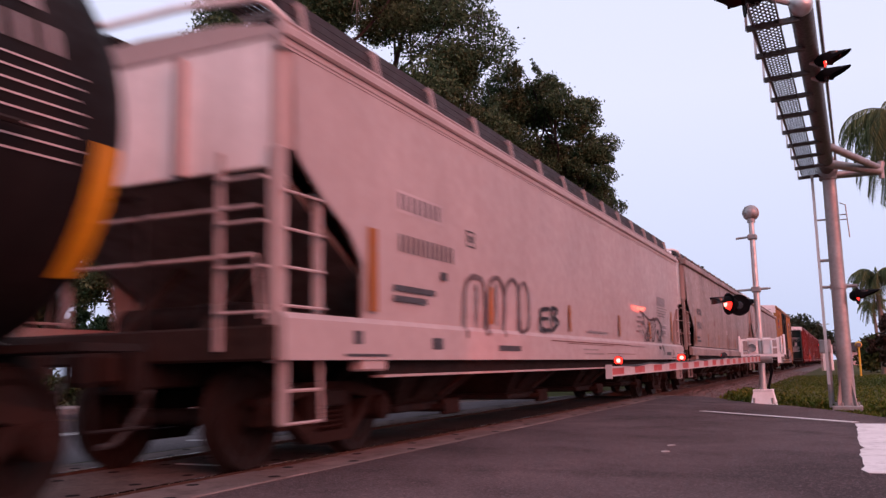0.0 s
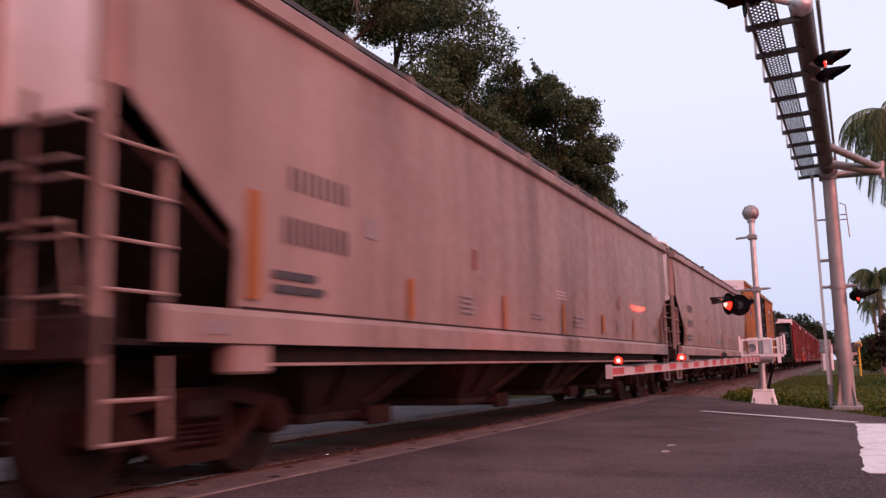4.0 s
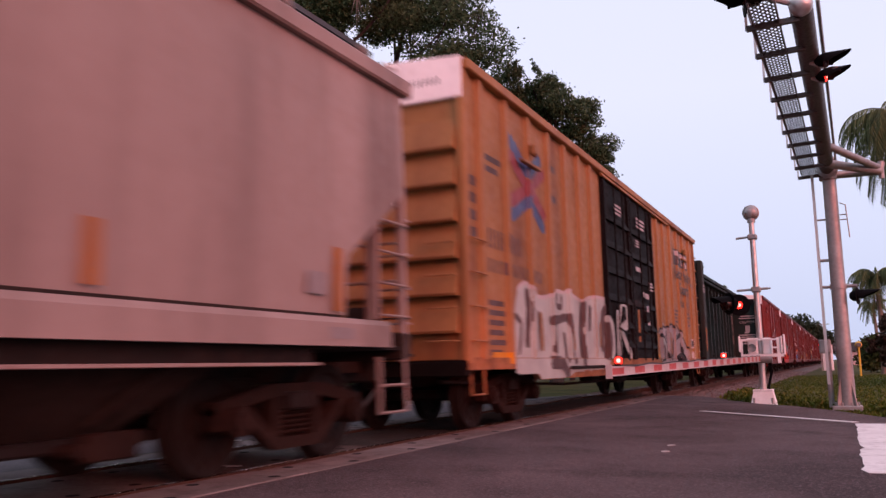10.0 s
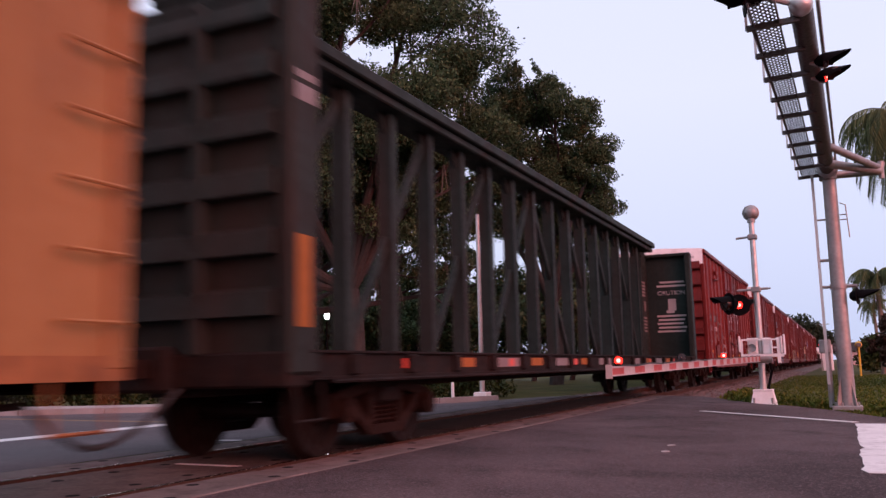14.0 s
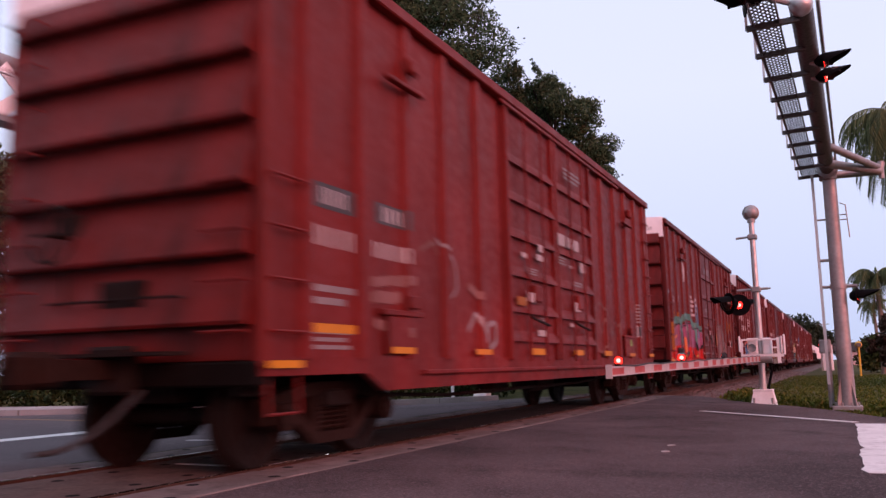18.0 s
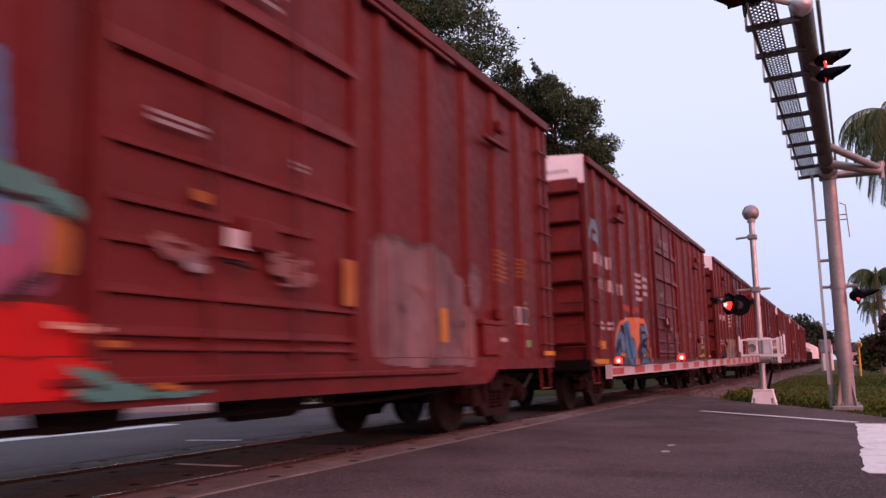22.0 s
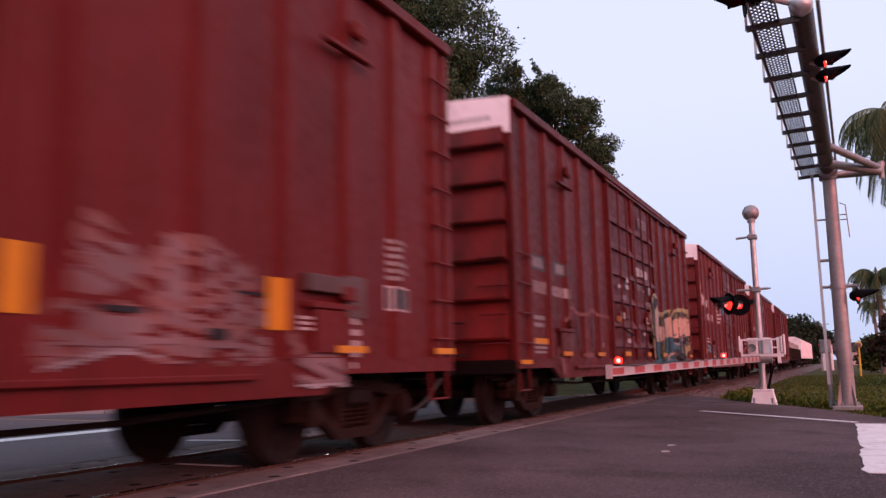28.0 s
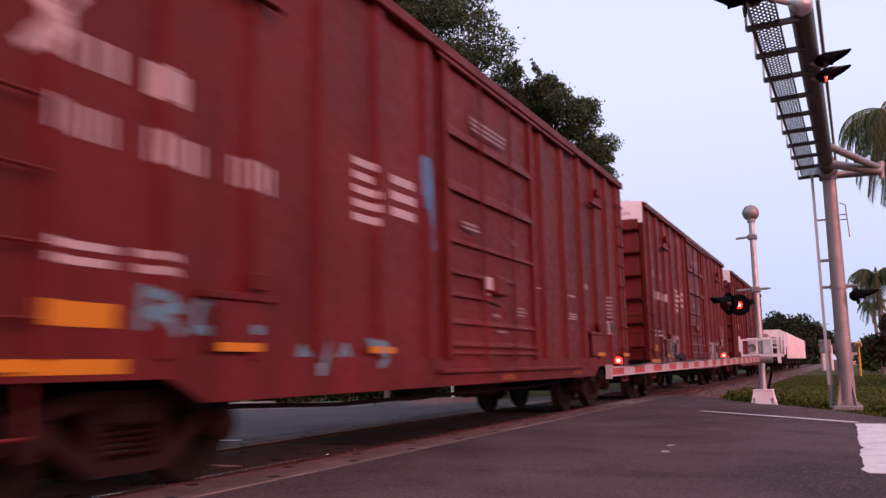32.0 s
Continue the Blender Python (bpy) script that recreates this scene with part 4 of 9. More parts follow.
def rounded(pts, closed):
    """Corners cut twice, as a spray can rounds them."""
    for cut_ in ((0.12,) if closed else (0.16, 0.25)):
        ring_ = list(zip(pts, pts[1:] + pts[:1])) if closed else list(zip(pts, pts[1:]))
        soft_ = [(a + (c - a) * f, b + (d - b) * f) for (a, b), (c, d) in ring_ for f in (cut_, 1 - cut_)]
        pts = soft_ if closed else [pts[0]] + soft_ + [pts[-1]]
    return pts


def spray(car, prof, items, label, sill=1.479, cell=0.02, first=0, floor=0.95):
    """Sprayed shapes, each (paint, line width, 0 for a filled outline or below 0 for a streaky wash, points); what lies below the wall's foot sits on the sill."""
    for k, (paint_, width, pts) in enumerate(items):
        pad = max(width, 0) + 2 * cell
        v0, v1 = max(0.02, min(a for a, _ in pts) - pad), max(a for a, _ in pts) + pad
        z0, z1 = max(0.64, min(b for _, b in pts) - pad), max(b for _, b in pts) + pad
        V, Z = np.meshgrid(np.arange(v0, v1, cell) + cell / 2, np.arange(z0, z1, cell) + cell / 2, indexing="ij")
        V2, Z2 = V + 0.007 * np.sin(11 * Z + 5 * V + k), Z + 0.007 * np.sin(9 * V - 5 * Z + 2 * k)
        pts = rounded(pts, width <= 0)
        m = near_line(pts, V2, Z2) < width if width > 0 else fill_mask(pts, V2, Z2)
        if width < 0:
            m = m & (np.sin(41 * Z + 5 * np.sin(3.1 * V + k)) + 0.8 * np.sin(6 * V + 9 * np.sin(2.3 * Z + k)) + 0.6 * np.sin(67 * Z + 13 * V) > width)
        lift_ = 0.005 + 0.0014 * (first + k)
        s = sheet(m & (Z >= floor), v0, z0, cell, prof, lift_)
        low = sheet(m & (Z < floor), v0, z0, cell, lambda v: sill, lift_)
        s.add(low.v, low.f)
        if s.f:
            part("graffiti_shape", s, M[paint_], car, label)


def lettering(text, size, at, rot, material, parent, name="lettering"):
    cu = bpy.data.curves.new(name, "FONT")
    cu.body, cu.size, cu.extrude = text, size, 0.002
    cu.align_x = "CENTER"
    tmp = bpy.data.objects.new(name, cu)
    me = bpy.data.meshes.new_from_object(tmp)
    bpy.data.objects.remove(tmp)
    me.materials.append(material)
    return part(name, me, None, parent, "", at=Matrix.Translation(at) @ rot)


FACE_EAST = Euler((radians(90), 0, radians(90))).to_matrix().to_4x4()
FACE_SOUTH = Euler((radians(90), 0, 0)).to_matrix().to_4x4()


def rib_shape(z0, z1):
    return Shape().extrude([(0.0, -0.085), (0.06, -0.055), (0.06, 0.055), (0.0, 0.085)], "z", z0, z1)


def end_rib_shape(rise_=0.36):
    return Shape().extrude([(0.07, -0.15), (-0.08, -0.15), (-0.095, -0.12), (0.045, rise_), (0.07, rise_)], "x", -1.36, 1.36)


def boxcar(u, length, paint, door_paint, doors, ribs, top, label, white, sill_run, sill_mat, truck_at, double, boards):
    """A boxcar with ribbed steel sides, corrugated ends and plug doors. doors: edges along the car."""
    car = thing("boxcar", label, "boxcar", (0, u, 0), "freight cars of the train")
    L = length
    eave = top - 0.14
    prof = rib_profile(1.44, ribs)
    d0, d1 = doors[0], doors[-1]
    for sx in (1, -1):
        for a, b in ((0.04, d0 - 0.02), (d1 + 0.02, L - 0.04)):
            part("side_wall", Shape().box((min(sx * 1.39, sx * 1.44), a, 0.93), (max(sx * 1.39, sx * 1.44), b, eave)), paint, car)
        me = shared(("rib", paint.name, round(eave, 2)), lambda: rib_shape(0.93, eave), paint)
        for r in ribs:
            part("rib", me, None, car, at=pose(sx * 1.44, r, 0, 0, 0, 0 if sx > 0 else 180))
        part("top_chord", Shape().box((min(sx * 1.38, sx * 1.55), 0.02, eave), (max(sx * 1.38, sx * 1.55), L - 0.02, top), 0.015), paint, car)
        a, b = sill_run
        s = Shape().extrude([(0.0, 0.80), (a - 0.25, 0.80), (a + 0.1, 0.63), (b - 0.1, 0.63), (b + 0.25, 0.80), (L, 0.80), (L, 0.95), (0.0, 0.95)], "x", min(sx * 1.40, sx * 1.475), max(sx * 1.40, sx * 1.475))
        part("side_sill", s, sill_mat, car)
        part("door_track", Shape().box((min(sx * 1.475, sx * 1.53), d0 - (2.6 if double else 0.2), 0.77), (max(sx * 1.475, sx * 1.53), d1 + 2.2, 0.82), 0.01), M["under"] if sill_mat is M["yellow_sill"] else sill_mat, car)
        part("upper_track", Shape().box((min(sx * 1.49, sx * 1.54), d0 - 0.1, eave - 0.07), (max(sx * 1.49, sx * 1.54), d1 + 2.2, eave - 0.01), 0.01), paint, car)
        for a, b in zip(doors, doors[1:]):
            dr = part("door", Shape().box((min(sx * 1.40, sx * 1.47), a + 0.02, 0.90), (max(sx * 1.40, sx * 1.47), b - 0.02, eave - 0.04), 0.01), door_paint, car, "ribbed sliding plug door")
            if sx > 0:
                zs = [1.22, 1.62, 2.12, 2.66, 3.18, 3.72] if double else [2.95, 3.62]
                for z in zs:
                    part("door_rib", Shape().extrude([(1.465, z - 0.05), (1.53, z - 0.05), (1.53, z - 0.02), (1.475, z + 0.10)], "y", a + 0.06, b - 0.06), door_paint, dr)
                for z, f0, f1 in () if double else ((1.00, 0.0, 1.0), (1.09, 0.0, 1.0), (1.35, 0.0, 1.0), (1.67, 0.0, 0.47), (1.93, 0.05, 0.4), (1.95, 0.5, 0.75), (2.30, 0.0, 1.0)):
                    part("door_ledge", Shape().extrude([(1.465, z - 0.012), (1.515, z - 0.012), (1.515, z), (1.472, z + 0.055)], "y", a + 0.06 + f0 * (b - a - 0.12), a + 0.06 + f1 * (b - a - 0.12)), door_paint, dr)
                for f in (0.0, 1.0):
                    y = a + 0.09 + f * (b - a - 0.18)
                    part("door_post", Shape().box((1.46, y - 0.045, 0.92), (1.525, y + 0.045, eave - 0.06), 0.012), door_paint, dr)
                for f in (0.33, 0.66):
                    y = a + f * (b - a)
                    part("lock_rod", Shape().tube((1.545, y, 0.9), (1.545, y, eave - 0.1), 0.018, n=8), door_paint, dr)
                if double:
                    part("door_handle", Shape().path([(1.545, a + 0.33 * (b - a), 1.55), (1.6, a + 0.33 * (b - a), 1.5), (1.6, a + 0.66 * (b - a), 1.42)], 0.02), M["under"], dr)
                else:
                    part("door_handle", Shape().path([(1.545, a + 0.37 * (b - a), 1.63), (1.565, a + 0.40 * (b - a), 1.62), (1.565, a + 0.47 * (b - a), 1.60)], 0.016), M["under"], dr)
                part("gear_case", Shape().box((1.47, a + 0.45 * (b - a), 1.75), (1.56, a + 0.58 * (b - a), 2.0), 0.02), door_paint, dr)
    part("floor", Shape().box((-1.38, 0.05, 0.86), (1.38, L - 0.05, 0.93)), M["under"], car)
    roof = part("roof", Shape().extrude([(-1.5, top), (1.5, top), (1.45, top + 0.03), (0, top + 0.12), (-1.45, top + 0.03)], "y", 0.0, L), M["roof_white"] if white else paint, car)
    seam = shared(("roof_seam", round(top, 2)), lambda: Shape().extrude([(-1.48, top + 0.02), (0, top + 0.13), (1.48, top + 0.02), (1.48, top + 0.06), (0, top + 0.17), (-1.48, top + 0.06)], "y", -0.04, 0.04), M["under"])
    for k in range(1, 12):
        part("roof_seam", seam, None, roof, at=(0, L * k / 12, 0))
    # red cars' ends take the red with end light painted in
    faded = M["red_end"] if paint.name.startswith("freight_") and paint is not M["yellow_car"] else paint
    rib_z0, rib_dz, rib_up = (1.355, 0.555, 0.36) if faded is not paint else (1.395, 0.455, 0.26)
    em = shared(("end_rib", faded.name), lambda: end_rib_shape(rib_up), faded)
    for flip in (False, True):
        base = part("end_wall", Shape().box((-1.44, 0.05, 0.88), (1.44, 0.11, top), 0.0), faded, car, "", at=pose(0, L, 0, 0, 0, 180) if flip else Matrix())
        for k in range(6):
            part("end_rib", em, None, base, at=(0, 0, rib_z0 + rib_dz * k))
        for sx in (-1, 1):
            part("corner_post", Shape().box((min(sx * 1.36, sx * 1.485), -0.01, 0.86), (max(sx * 1.36, sx * 1.485), 0.14, top), 0.02), paint, base)
        # sill colour carries the shade around the coupler
        part("end_sill", Shape().box((-1.46, -0.04, 0.72), (1.46, 0.12, 0.92), 0.02), M["end_shade"], base)
        part("end_panel", Shape().extrude([(-1.47, top - 0.50), (1.47, top - 0.50), (1.47, top + 0.02), (0.0, top + 0.11), (-1.47, top + 0.02)], "y", -0.025, 0.05), M["roof_white"] if white else paint, base, "pale upper end panel" if white else "")
        if white:
            for r in glyphs(0.45, 1.2, top - 0.30, top - 0.22, 6):
                part("end_stencil", Shape().box((r[0], -0.029, r[1]), (r[2], -0.024, r[3])), M["stencil_grey"], base)
        for z in (1.15, 1.55, 1.95, 2.35):
            part("end_rung", shared(("erung", "a", paint.name, z), lambda: end_rungs_shape(-0.13, 0.98, 1.36, [z]), paint), None, base)
        for k in range(8):
            part("end_rung", shared(("erung", "b", paint.name, k), lambda: end_rungs_shape(-0.13, -1.36, -0.98, [1.15 + 0.42 * k]), paint), None, base)
        plat = part("crossover_platform", Shape().box((-0.75, -0.32, 0.98), (0.75, -0.02, 1.01)), M["under"], base)
        part("crossover_grip", Shape().path([(-0.7, -0.05, 1.45), (-0.7, -0.12, 1.45), (0.7, -0.12, 1.45), (0.7, -0.05, 1.45)], 0.014, 6), M["under"], plat)
        if not flip:
            bw = part("brake_wheel", Shape().lathe([(0.25, -0.01), (0.27, 0.0), (0.25, 0.012), (0.235, 0.0), (0.25, -0.01)], (-0.62, -0.2, 2.05), "y", 20).tube((-0.62, -0.2, 2.05), (-0.62, 0.05, 2.05), 0.03)
                      .bar((-0.87, -0.2, 2.05), (-0.37, -0.2, 2.05), 0.025).bar((-0.62, -0.2, 1.8), (-0.62, -0.2, 2.3), 0.025), M["under"], base)
            part("brake_housing", Shape().box((-0.78, -0.02, 1.88), (-0.46, 0.06, 2.25), 0.03), M["under"], base)
            part("retainer_box", Shape().box((-0.2, -0.05, 1.2), (0.3, 0.05, 1.62), 0.02), M["under"], base)
            part("brake_rod", Shape().tube((-0.62, -0.03, 1.88), (-0.62, -0.03, 0.9), 0.015, n=6), M["under"], base)
    for z in (1.15, 1.57, 1.99, 2.41):
        part("side_rung", shared(("rung", "a", paint.name, z), lambda: rungs_shape(1.53, 0.08, 0.52, [z]), paint), None, car)
    for k in range(8):
        part("side_rung", shared(("rung", "b", paint.name, L, k), lambda: rungs_shape(1.53, L - 0.52, L - 0.08, [1.15 + 0.42 * k]), paint), None, car)
    for y in (0.1, L - 0.55):
        part("stirrup_step", Shape().path([(1.44, y, 0.86), (1.46, y, 0.5), (1.46, y + 0.42, 0.5), (1.44, y + 0.42, 0.86)], 0.018, 6), sill_mat, car)
    for y in boards:
        pb = part("placard_board", Shape().box((1.44, y - 0.42, 1.36), (1.52, y + 0.42, 1.42), 0.01).box((1.46, y - 0.3, 0.98), (1.50, y + 0.3, 1.36), 0.01), paint, car)
        part("latch", Shape().box((1.5, y + 0.1, 1.44), (1.55, y + 0.3, 1.58), 0.015), sill_mat, pb)
    for y in (2.35, L - 2.35):
        part("roof_hatch_bracket", Shape().box((1.5, y - 0.4, 3.76), (1.58, y + 0.4, 3.81), 0.01).box((1.5, y + 0.05, 3.95), (1.6, y + 0.25, 4.13), 0.03), paint, car)
    part("centre_sill", Shape().box((-0.22, 0.4, 0.58), (0.22, L - 0.4, 0.88), 0.01), M["under"], car)
    for k in range(5):
        part("cross_bearer", Shape().extrude([(-1.38, 0.86), (-0.3, 0.6), (0.3, 0.6), (1.38, 0.86)], "y", -0.06, 0.06), M["under"], car, at=(0, truck_at + (L - 2 * truck_at) * (k + 0.5) / 5, 0))
    part("brake_cylinder", Shape().tube((0.75, L * 0.42, 0.6), (0.75, L * 0.42 + 0.6, 0.6), 0.15, n=14).box((0.6, L * 0.42 - 0.1, 0.72), (0.9, L * 0.42 + 0.7, 0.86)), M["under"], car)
    part("air_reservoir", Shape().tube((0.7, L * 0.55, 0.6), (0.7, L * 0.55 + 0.9, 0.6), 0.19, n=14), M["under"], car)
    part("brake_pipe", Shape().path([(0.95, 0.3, 0.66), (0.95, L * 0.3, 0.5), (0.9, L * 0.7, 0.5), (0.95, L - 0.3, 0.66)], 0.025, 6), M["under"], car)
    trucks(car, (truck_at, L - truck_at + (0.2 if L < 16 else 0.0)))
    couplers(car, L, 1.02)
    CARS.append((car, u))
    return car, prof


def hopper(u, paint, label, seed, modern):
    """A covered hopper: full side sheets cut back over the bogies, sloped ends, bays below."""
    car = thing("covered_hopper", label, "hopper car", (0, u, 0), "freight cars of the train")
    L = 18.55
    TOP = 3.5 if modern else 3.66
    cut = [(TOP, 0.19), (2.64, 0.19), (2.56, 0.26), (2.30, 0.62), (1.86, 1.27), (1.68, 1.31), (1.26, 1.31)]
    if modern:
        cut = [(TOP, 0.19), (2.68, 0.19), (2.58, 0.24), (2.32, 0.58), (2.05, 1.05), (1.80, 1.28), (1.26, 1.31)]

    def x_at(z):
        return 1.53 + 0.045 * math.sin(math.pi * min(1.0, max(0.0, (z - 1.1) / 2.7)))
    levels = sorted({c[0] for c in cut} | {TOP, 3.35, 3.2, 2.9, 2.5, 2.2, 1.95, 1.5})
    zc, vc = [c[0] for c in cut][::-1], [c[1] for c in cut][::-1]
    for sx in (1, -1):
        s = Shape()
        ny = 24
        for z in levels:
            a = float(np.interp(z, zc, vc))
            for k in range(ny + 1):
                s.v.append((sx * x_at(z), a + (L - 2 * a) * k / ny, z))
        for j in range(len(levels) - 1):
            for k in range(ny):
                i = j * (ny + 1) + k
                s.f.append((i, i + 1, i + ny + 2, i + ny + 1))
        k0 = len(s.v)
        s.v += [(v[0] - sx * 0.03, v[1], v[2]) for v in s.v[:k0]]
        s.f += [tuple(k0 + i for i in f) for f in s.f[:]]
        part("side_sheet", s, paint, car)
        lo, hi = (0.92, 1.30) if modern else (1.04, 1.29)
        part("side_sill", Shape().extrude([(sx * 1.50, lo), (sx * 1.60, lo), (sx * 1.60, hi - 0.05), (sx * 1.56, hi), (sx * 1.50, hi)], "y", 0.02 if modern else 0.55, L - 0.02 if modern else L - 0.55), paint, car)
        part("sill_lip", Shape().box((min(sx * 1.40, sx * 1.54), 1.7, lo - 0.165), (max(sx * 1.40, sx * 1.54), L - 1.7, lo - 0.138), 0.005), paint, car)
        part("sill_web", Shape().box((min(sx * 1.40, sx * 1.46), 1.7, lo - 0.14), (max(sx * 1.40, sx * 1.46), L - 1.7, lo + 0.01)), M["under"], car)
        if not modern:
            part("seam_grime", Shape().box((min(sx * 1.54, sx * 1.553), 1.33, 1.292), (max(sx * 1.54, sx * 1.553), L - 1.33, 1.314)), M["bay"], car, "dark line along the sill seam")
        for k, (z, w) in enumerate(((3.49, 0.06), (3.57, 0.10), (3.69, 0.05)) if modern else ((3.65, 0.17),)):
            part("top_chord", Shape().box((min(sx * 1.46, sx * ((1.56 if modern else 1.615) + 0.03 * (k == 1))), 0.04, z), (max(sx * 1.46, sx * ((1.56 if modern else 1.615) + 0.03 * (k == 1))), L - 0.04, z + w), 0.02), paint, car)
        if modern:
            part("chord_web", Shape().box((min(sx * 1.46, sx * 1.552), 0.05, 3.48), (max(sx * 1.46, sx * 1.552), L - 0.05, 3.73)), paint, car)
        for y in (0.1, L - 0.1):
            cw = 0.06 if modern else 0.04
            part("corner_post", Shape().box((min(sx * (1.52 - 2 * cw), sx * 1.52), y - cw, 0.9), (max(sx * (1.52 - 2 * cw), sx * 1.52), y + cw, 2.66), 0.012), paint, car)
            sgn_ = 1 if y < 1 else -1
            arc = [(sx * (1.41 + 0.13 * math.sin(radians(a))), y - sgn_ * 0.03 + sgn_ * 0.13 * (1 - math.cos(radians(a)))) for a in range(0, 91, 15)]
            part("corner_bend", Shape().extrude(arc + [(sx * 1.41, y + sgn_ * 0.1)], "z", 2.64, TOP + 0.05), paint, car, "rounded corner of the sheet")
            yi = y + (0.55 if y < 1 else -0.55)
            part("ladder_stile", Shape().box((min(sx * 1.44, sx * 1.52), yi - 0.028, 1.3), (max(sx * 1.44, sx * 1.52), yi + 0.028, 2.36), 0.01), paint, car)
            a, b = min(y, yi), max(y, yi)
            for z in (1.35, 1.66, 1.97, 2.28):
                part("rung", rungs_shape(sx * 1.55, a, b, [z]), paint, car)
            part("stirrup_step", Shape().path([(sx * 1.5, a, 0.95), (sx * 1.52, a, 0.42), (sx * 1.52, b, 0.42), (sx * 1.5, b, 0.95)], 0.02, 6).tube((sx * 1.52, a, 0.68), (sx * 1.52, b, 0.68), 0.016, n=6)
                 .bar((sx * 1.52, a, 0.42), (sx * 1.52, a, 0.95), 0.09 if modern else 0.045, 0.02), paint, car)
        part("jacking_pad", Shape().box((min(sx * 1.42, sx * 1.58), 1.25, 0.82), (max(sx * 1.42, sx * 1.58), 1.7, 1.04), 0.02), paint, car)
    roof = Shape().extrude([(-1.53, TOP + 0.1), (1.53, TOP + 0.1), (1.40, TOP + 0.2), (0.9, TOP + 0.29), (0, TOP + 0.33), (-0.9, TOP + 0.29), (-1.40, TOP + 0.2)], "y", 0.06, L - 0.06)
    rf = part("roof", roof, paint, car)
    for k in range(6):
        part("roof_hatch", Shape().box((-0.3, 2.1 + 2.7 * k, TOP + 0.31), (0.3, 3.0 + 2.7 * k, TOP + 0.42), 0.03), paint, rf)
    deck = TOP + (0.60 if modern else 0.44)
    for sx in (1, -1):
        wb = Shape()
        for k in range(9):
            x = sx * (0.72 + 0.065 * k)
            wb.bar((x, 0.35, deck), (x, L - 0.35, deck), 0.012, 0.035)
        for k in range(60):
            wb.bar((sx * 0.7, 0.4 + k * (L - 0.8) / 59, deck - 0.01), (sx * 1.26, 0.4 + k * (L - 0.8) / 59, deck - 0.01), 0.012, 0.02)
        run_ = part("running_board", wb, M["under"], car, "open steel grating walkway")
        for k in range(14):
            y = 0.6 + k * (L - 1.2) / 13
            part("bracket", Shape().bar((sx * 1.42, y, TOP + 0.16), (sx * 1.33, y, deck), 0.05, 0.03).bar((sx * 0.7, y, deck - 0.03), (sx * 1.33, y, deck - 0.03), 0.05, 0.03), paint, run_)
        for k in range(6 if modern else 4):
            z = TOP + 0.22 + k * (deck - TOP - 0.22) / (5.0 if modern else 3.0)
            part("edge_slat", Shape().box((min(sx * 1.27, sx * 1.29), 0.35, z - (0.036 if modern else 0.026)), (max(sx * 1.27, sx * 1.29), L - 0.35, z + (0.036 if modern else 0.026))), M["slat_grey"] if modern else M["stencil_black"], run_, "dark slat of the walkway edge")
    for y, sy in ((0.0, 1), (L, -1)):
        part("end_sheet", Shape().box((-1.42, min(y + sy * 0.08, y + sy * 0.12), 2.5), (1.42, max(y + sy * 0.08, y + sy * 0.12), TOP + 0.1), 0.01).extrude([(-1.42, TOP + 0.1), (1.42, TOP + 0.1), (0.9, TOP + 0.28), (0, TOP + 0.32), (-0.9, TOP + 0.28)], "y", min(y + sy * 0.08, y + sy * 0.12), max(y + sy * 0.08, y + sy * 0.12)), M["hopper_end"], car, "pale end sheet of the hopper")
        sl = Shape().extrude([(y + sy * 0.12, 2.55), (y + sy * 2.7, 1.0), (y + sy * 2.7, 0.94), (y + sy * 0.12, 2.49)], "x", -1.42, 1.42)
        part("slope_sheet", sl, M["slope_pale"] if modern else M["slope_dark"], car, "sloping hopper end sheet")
        for x in (-0.47, 0.47):
            part("end_stiffener", Shape().box((x - 0.05, min(y, y + sy * 0.1), 2.5), (x + 0.05, max(y, y + sy * 0.1), TOP + 0.05), 0.01), paint, car)
            part("slope_brace", Shape().bar((x, y + sy * 0.2, 1.05), (x, y + sy * 1.2, 1.9), 0.09, 0.05), M["bay"], car)
        # dark bay colour paints in the shade between coupled cars
        part("end_beam", Shape().box((-1.52, min(y - sy * 0.02, y + sy * 0.16), 0.92), (1.52, max(y - sy * 0.02, y + sy * 0.16), 1.2), 0.02), M["bay"], car)
        part("end_platform", Shape().box((-1.48, min(y, y + sy * 1.9), 1.02), (1.48, max(y, y + sy * 1.9), 1.06)), M["under"], car)
        part("end_rail", Shape().path([(-1.4, y - sy * 0.02, 1.25), (-1.4, y - sy * 0.1, 1.75), (1.4, y - sy * 0.1, 1.75), (1.4, y - sy * 0.02, 1.25)], 0.018, 6).tube((-1.4, y - sy * 0.06, 2.15), (1.4, y - sy * 0.06, 2.15), 0.016, n=6), paint, car)
        part("end_ladder_stile", Shape().bar((1.0, y - sy * 0.05, 1.0), (1.0, y - sy * 0.05, 2.62), 0.055, 0.03), paint, car)
        for k in range(4):
            part("end_rung", end_rungs_shape(y - sy * 0.09, 1.0, 1.45, [1.3 + 0.36 * k]), paint, car)
        hr = Shape().path([(1.42, y + sy * 0.3, TOP + 0.3), (1.40, y + sy * 0.02, TOP + 0.38), (1.3, y - sy * 0.03, TOP + 0.42), (0.5, y - sy * 0.04, TOP + 0.48), (-0.5, y - sy * 0.04, TOP + 0.48), (-1.3, y - sy * 0.03, TOP + 0.42), (-1.4, y + sy * 0.02, TOP + 0.3)], 0.035, 8)
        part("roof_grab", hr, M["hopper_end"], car)
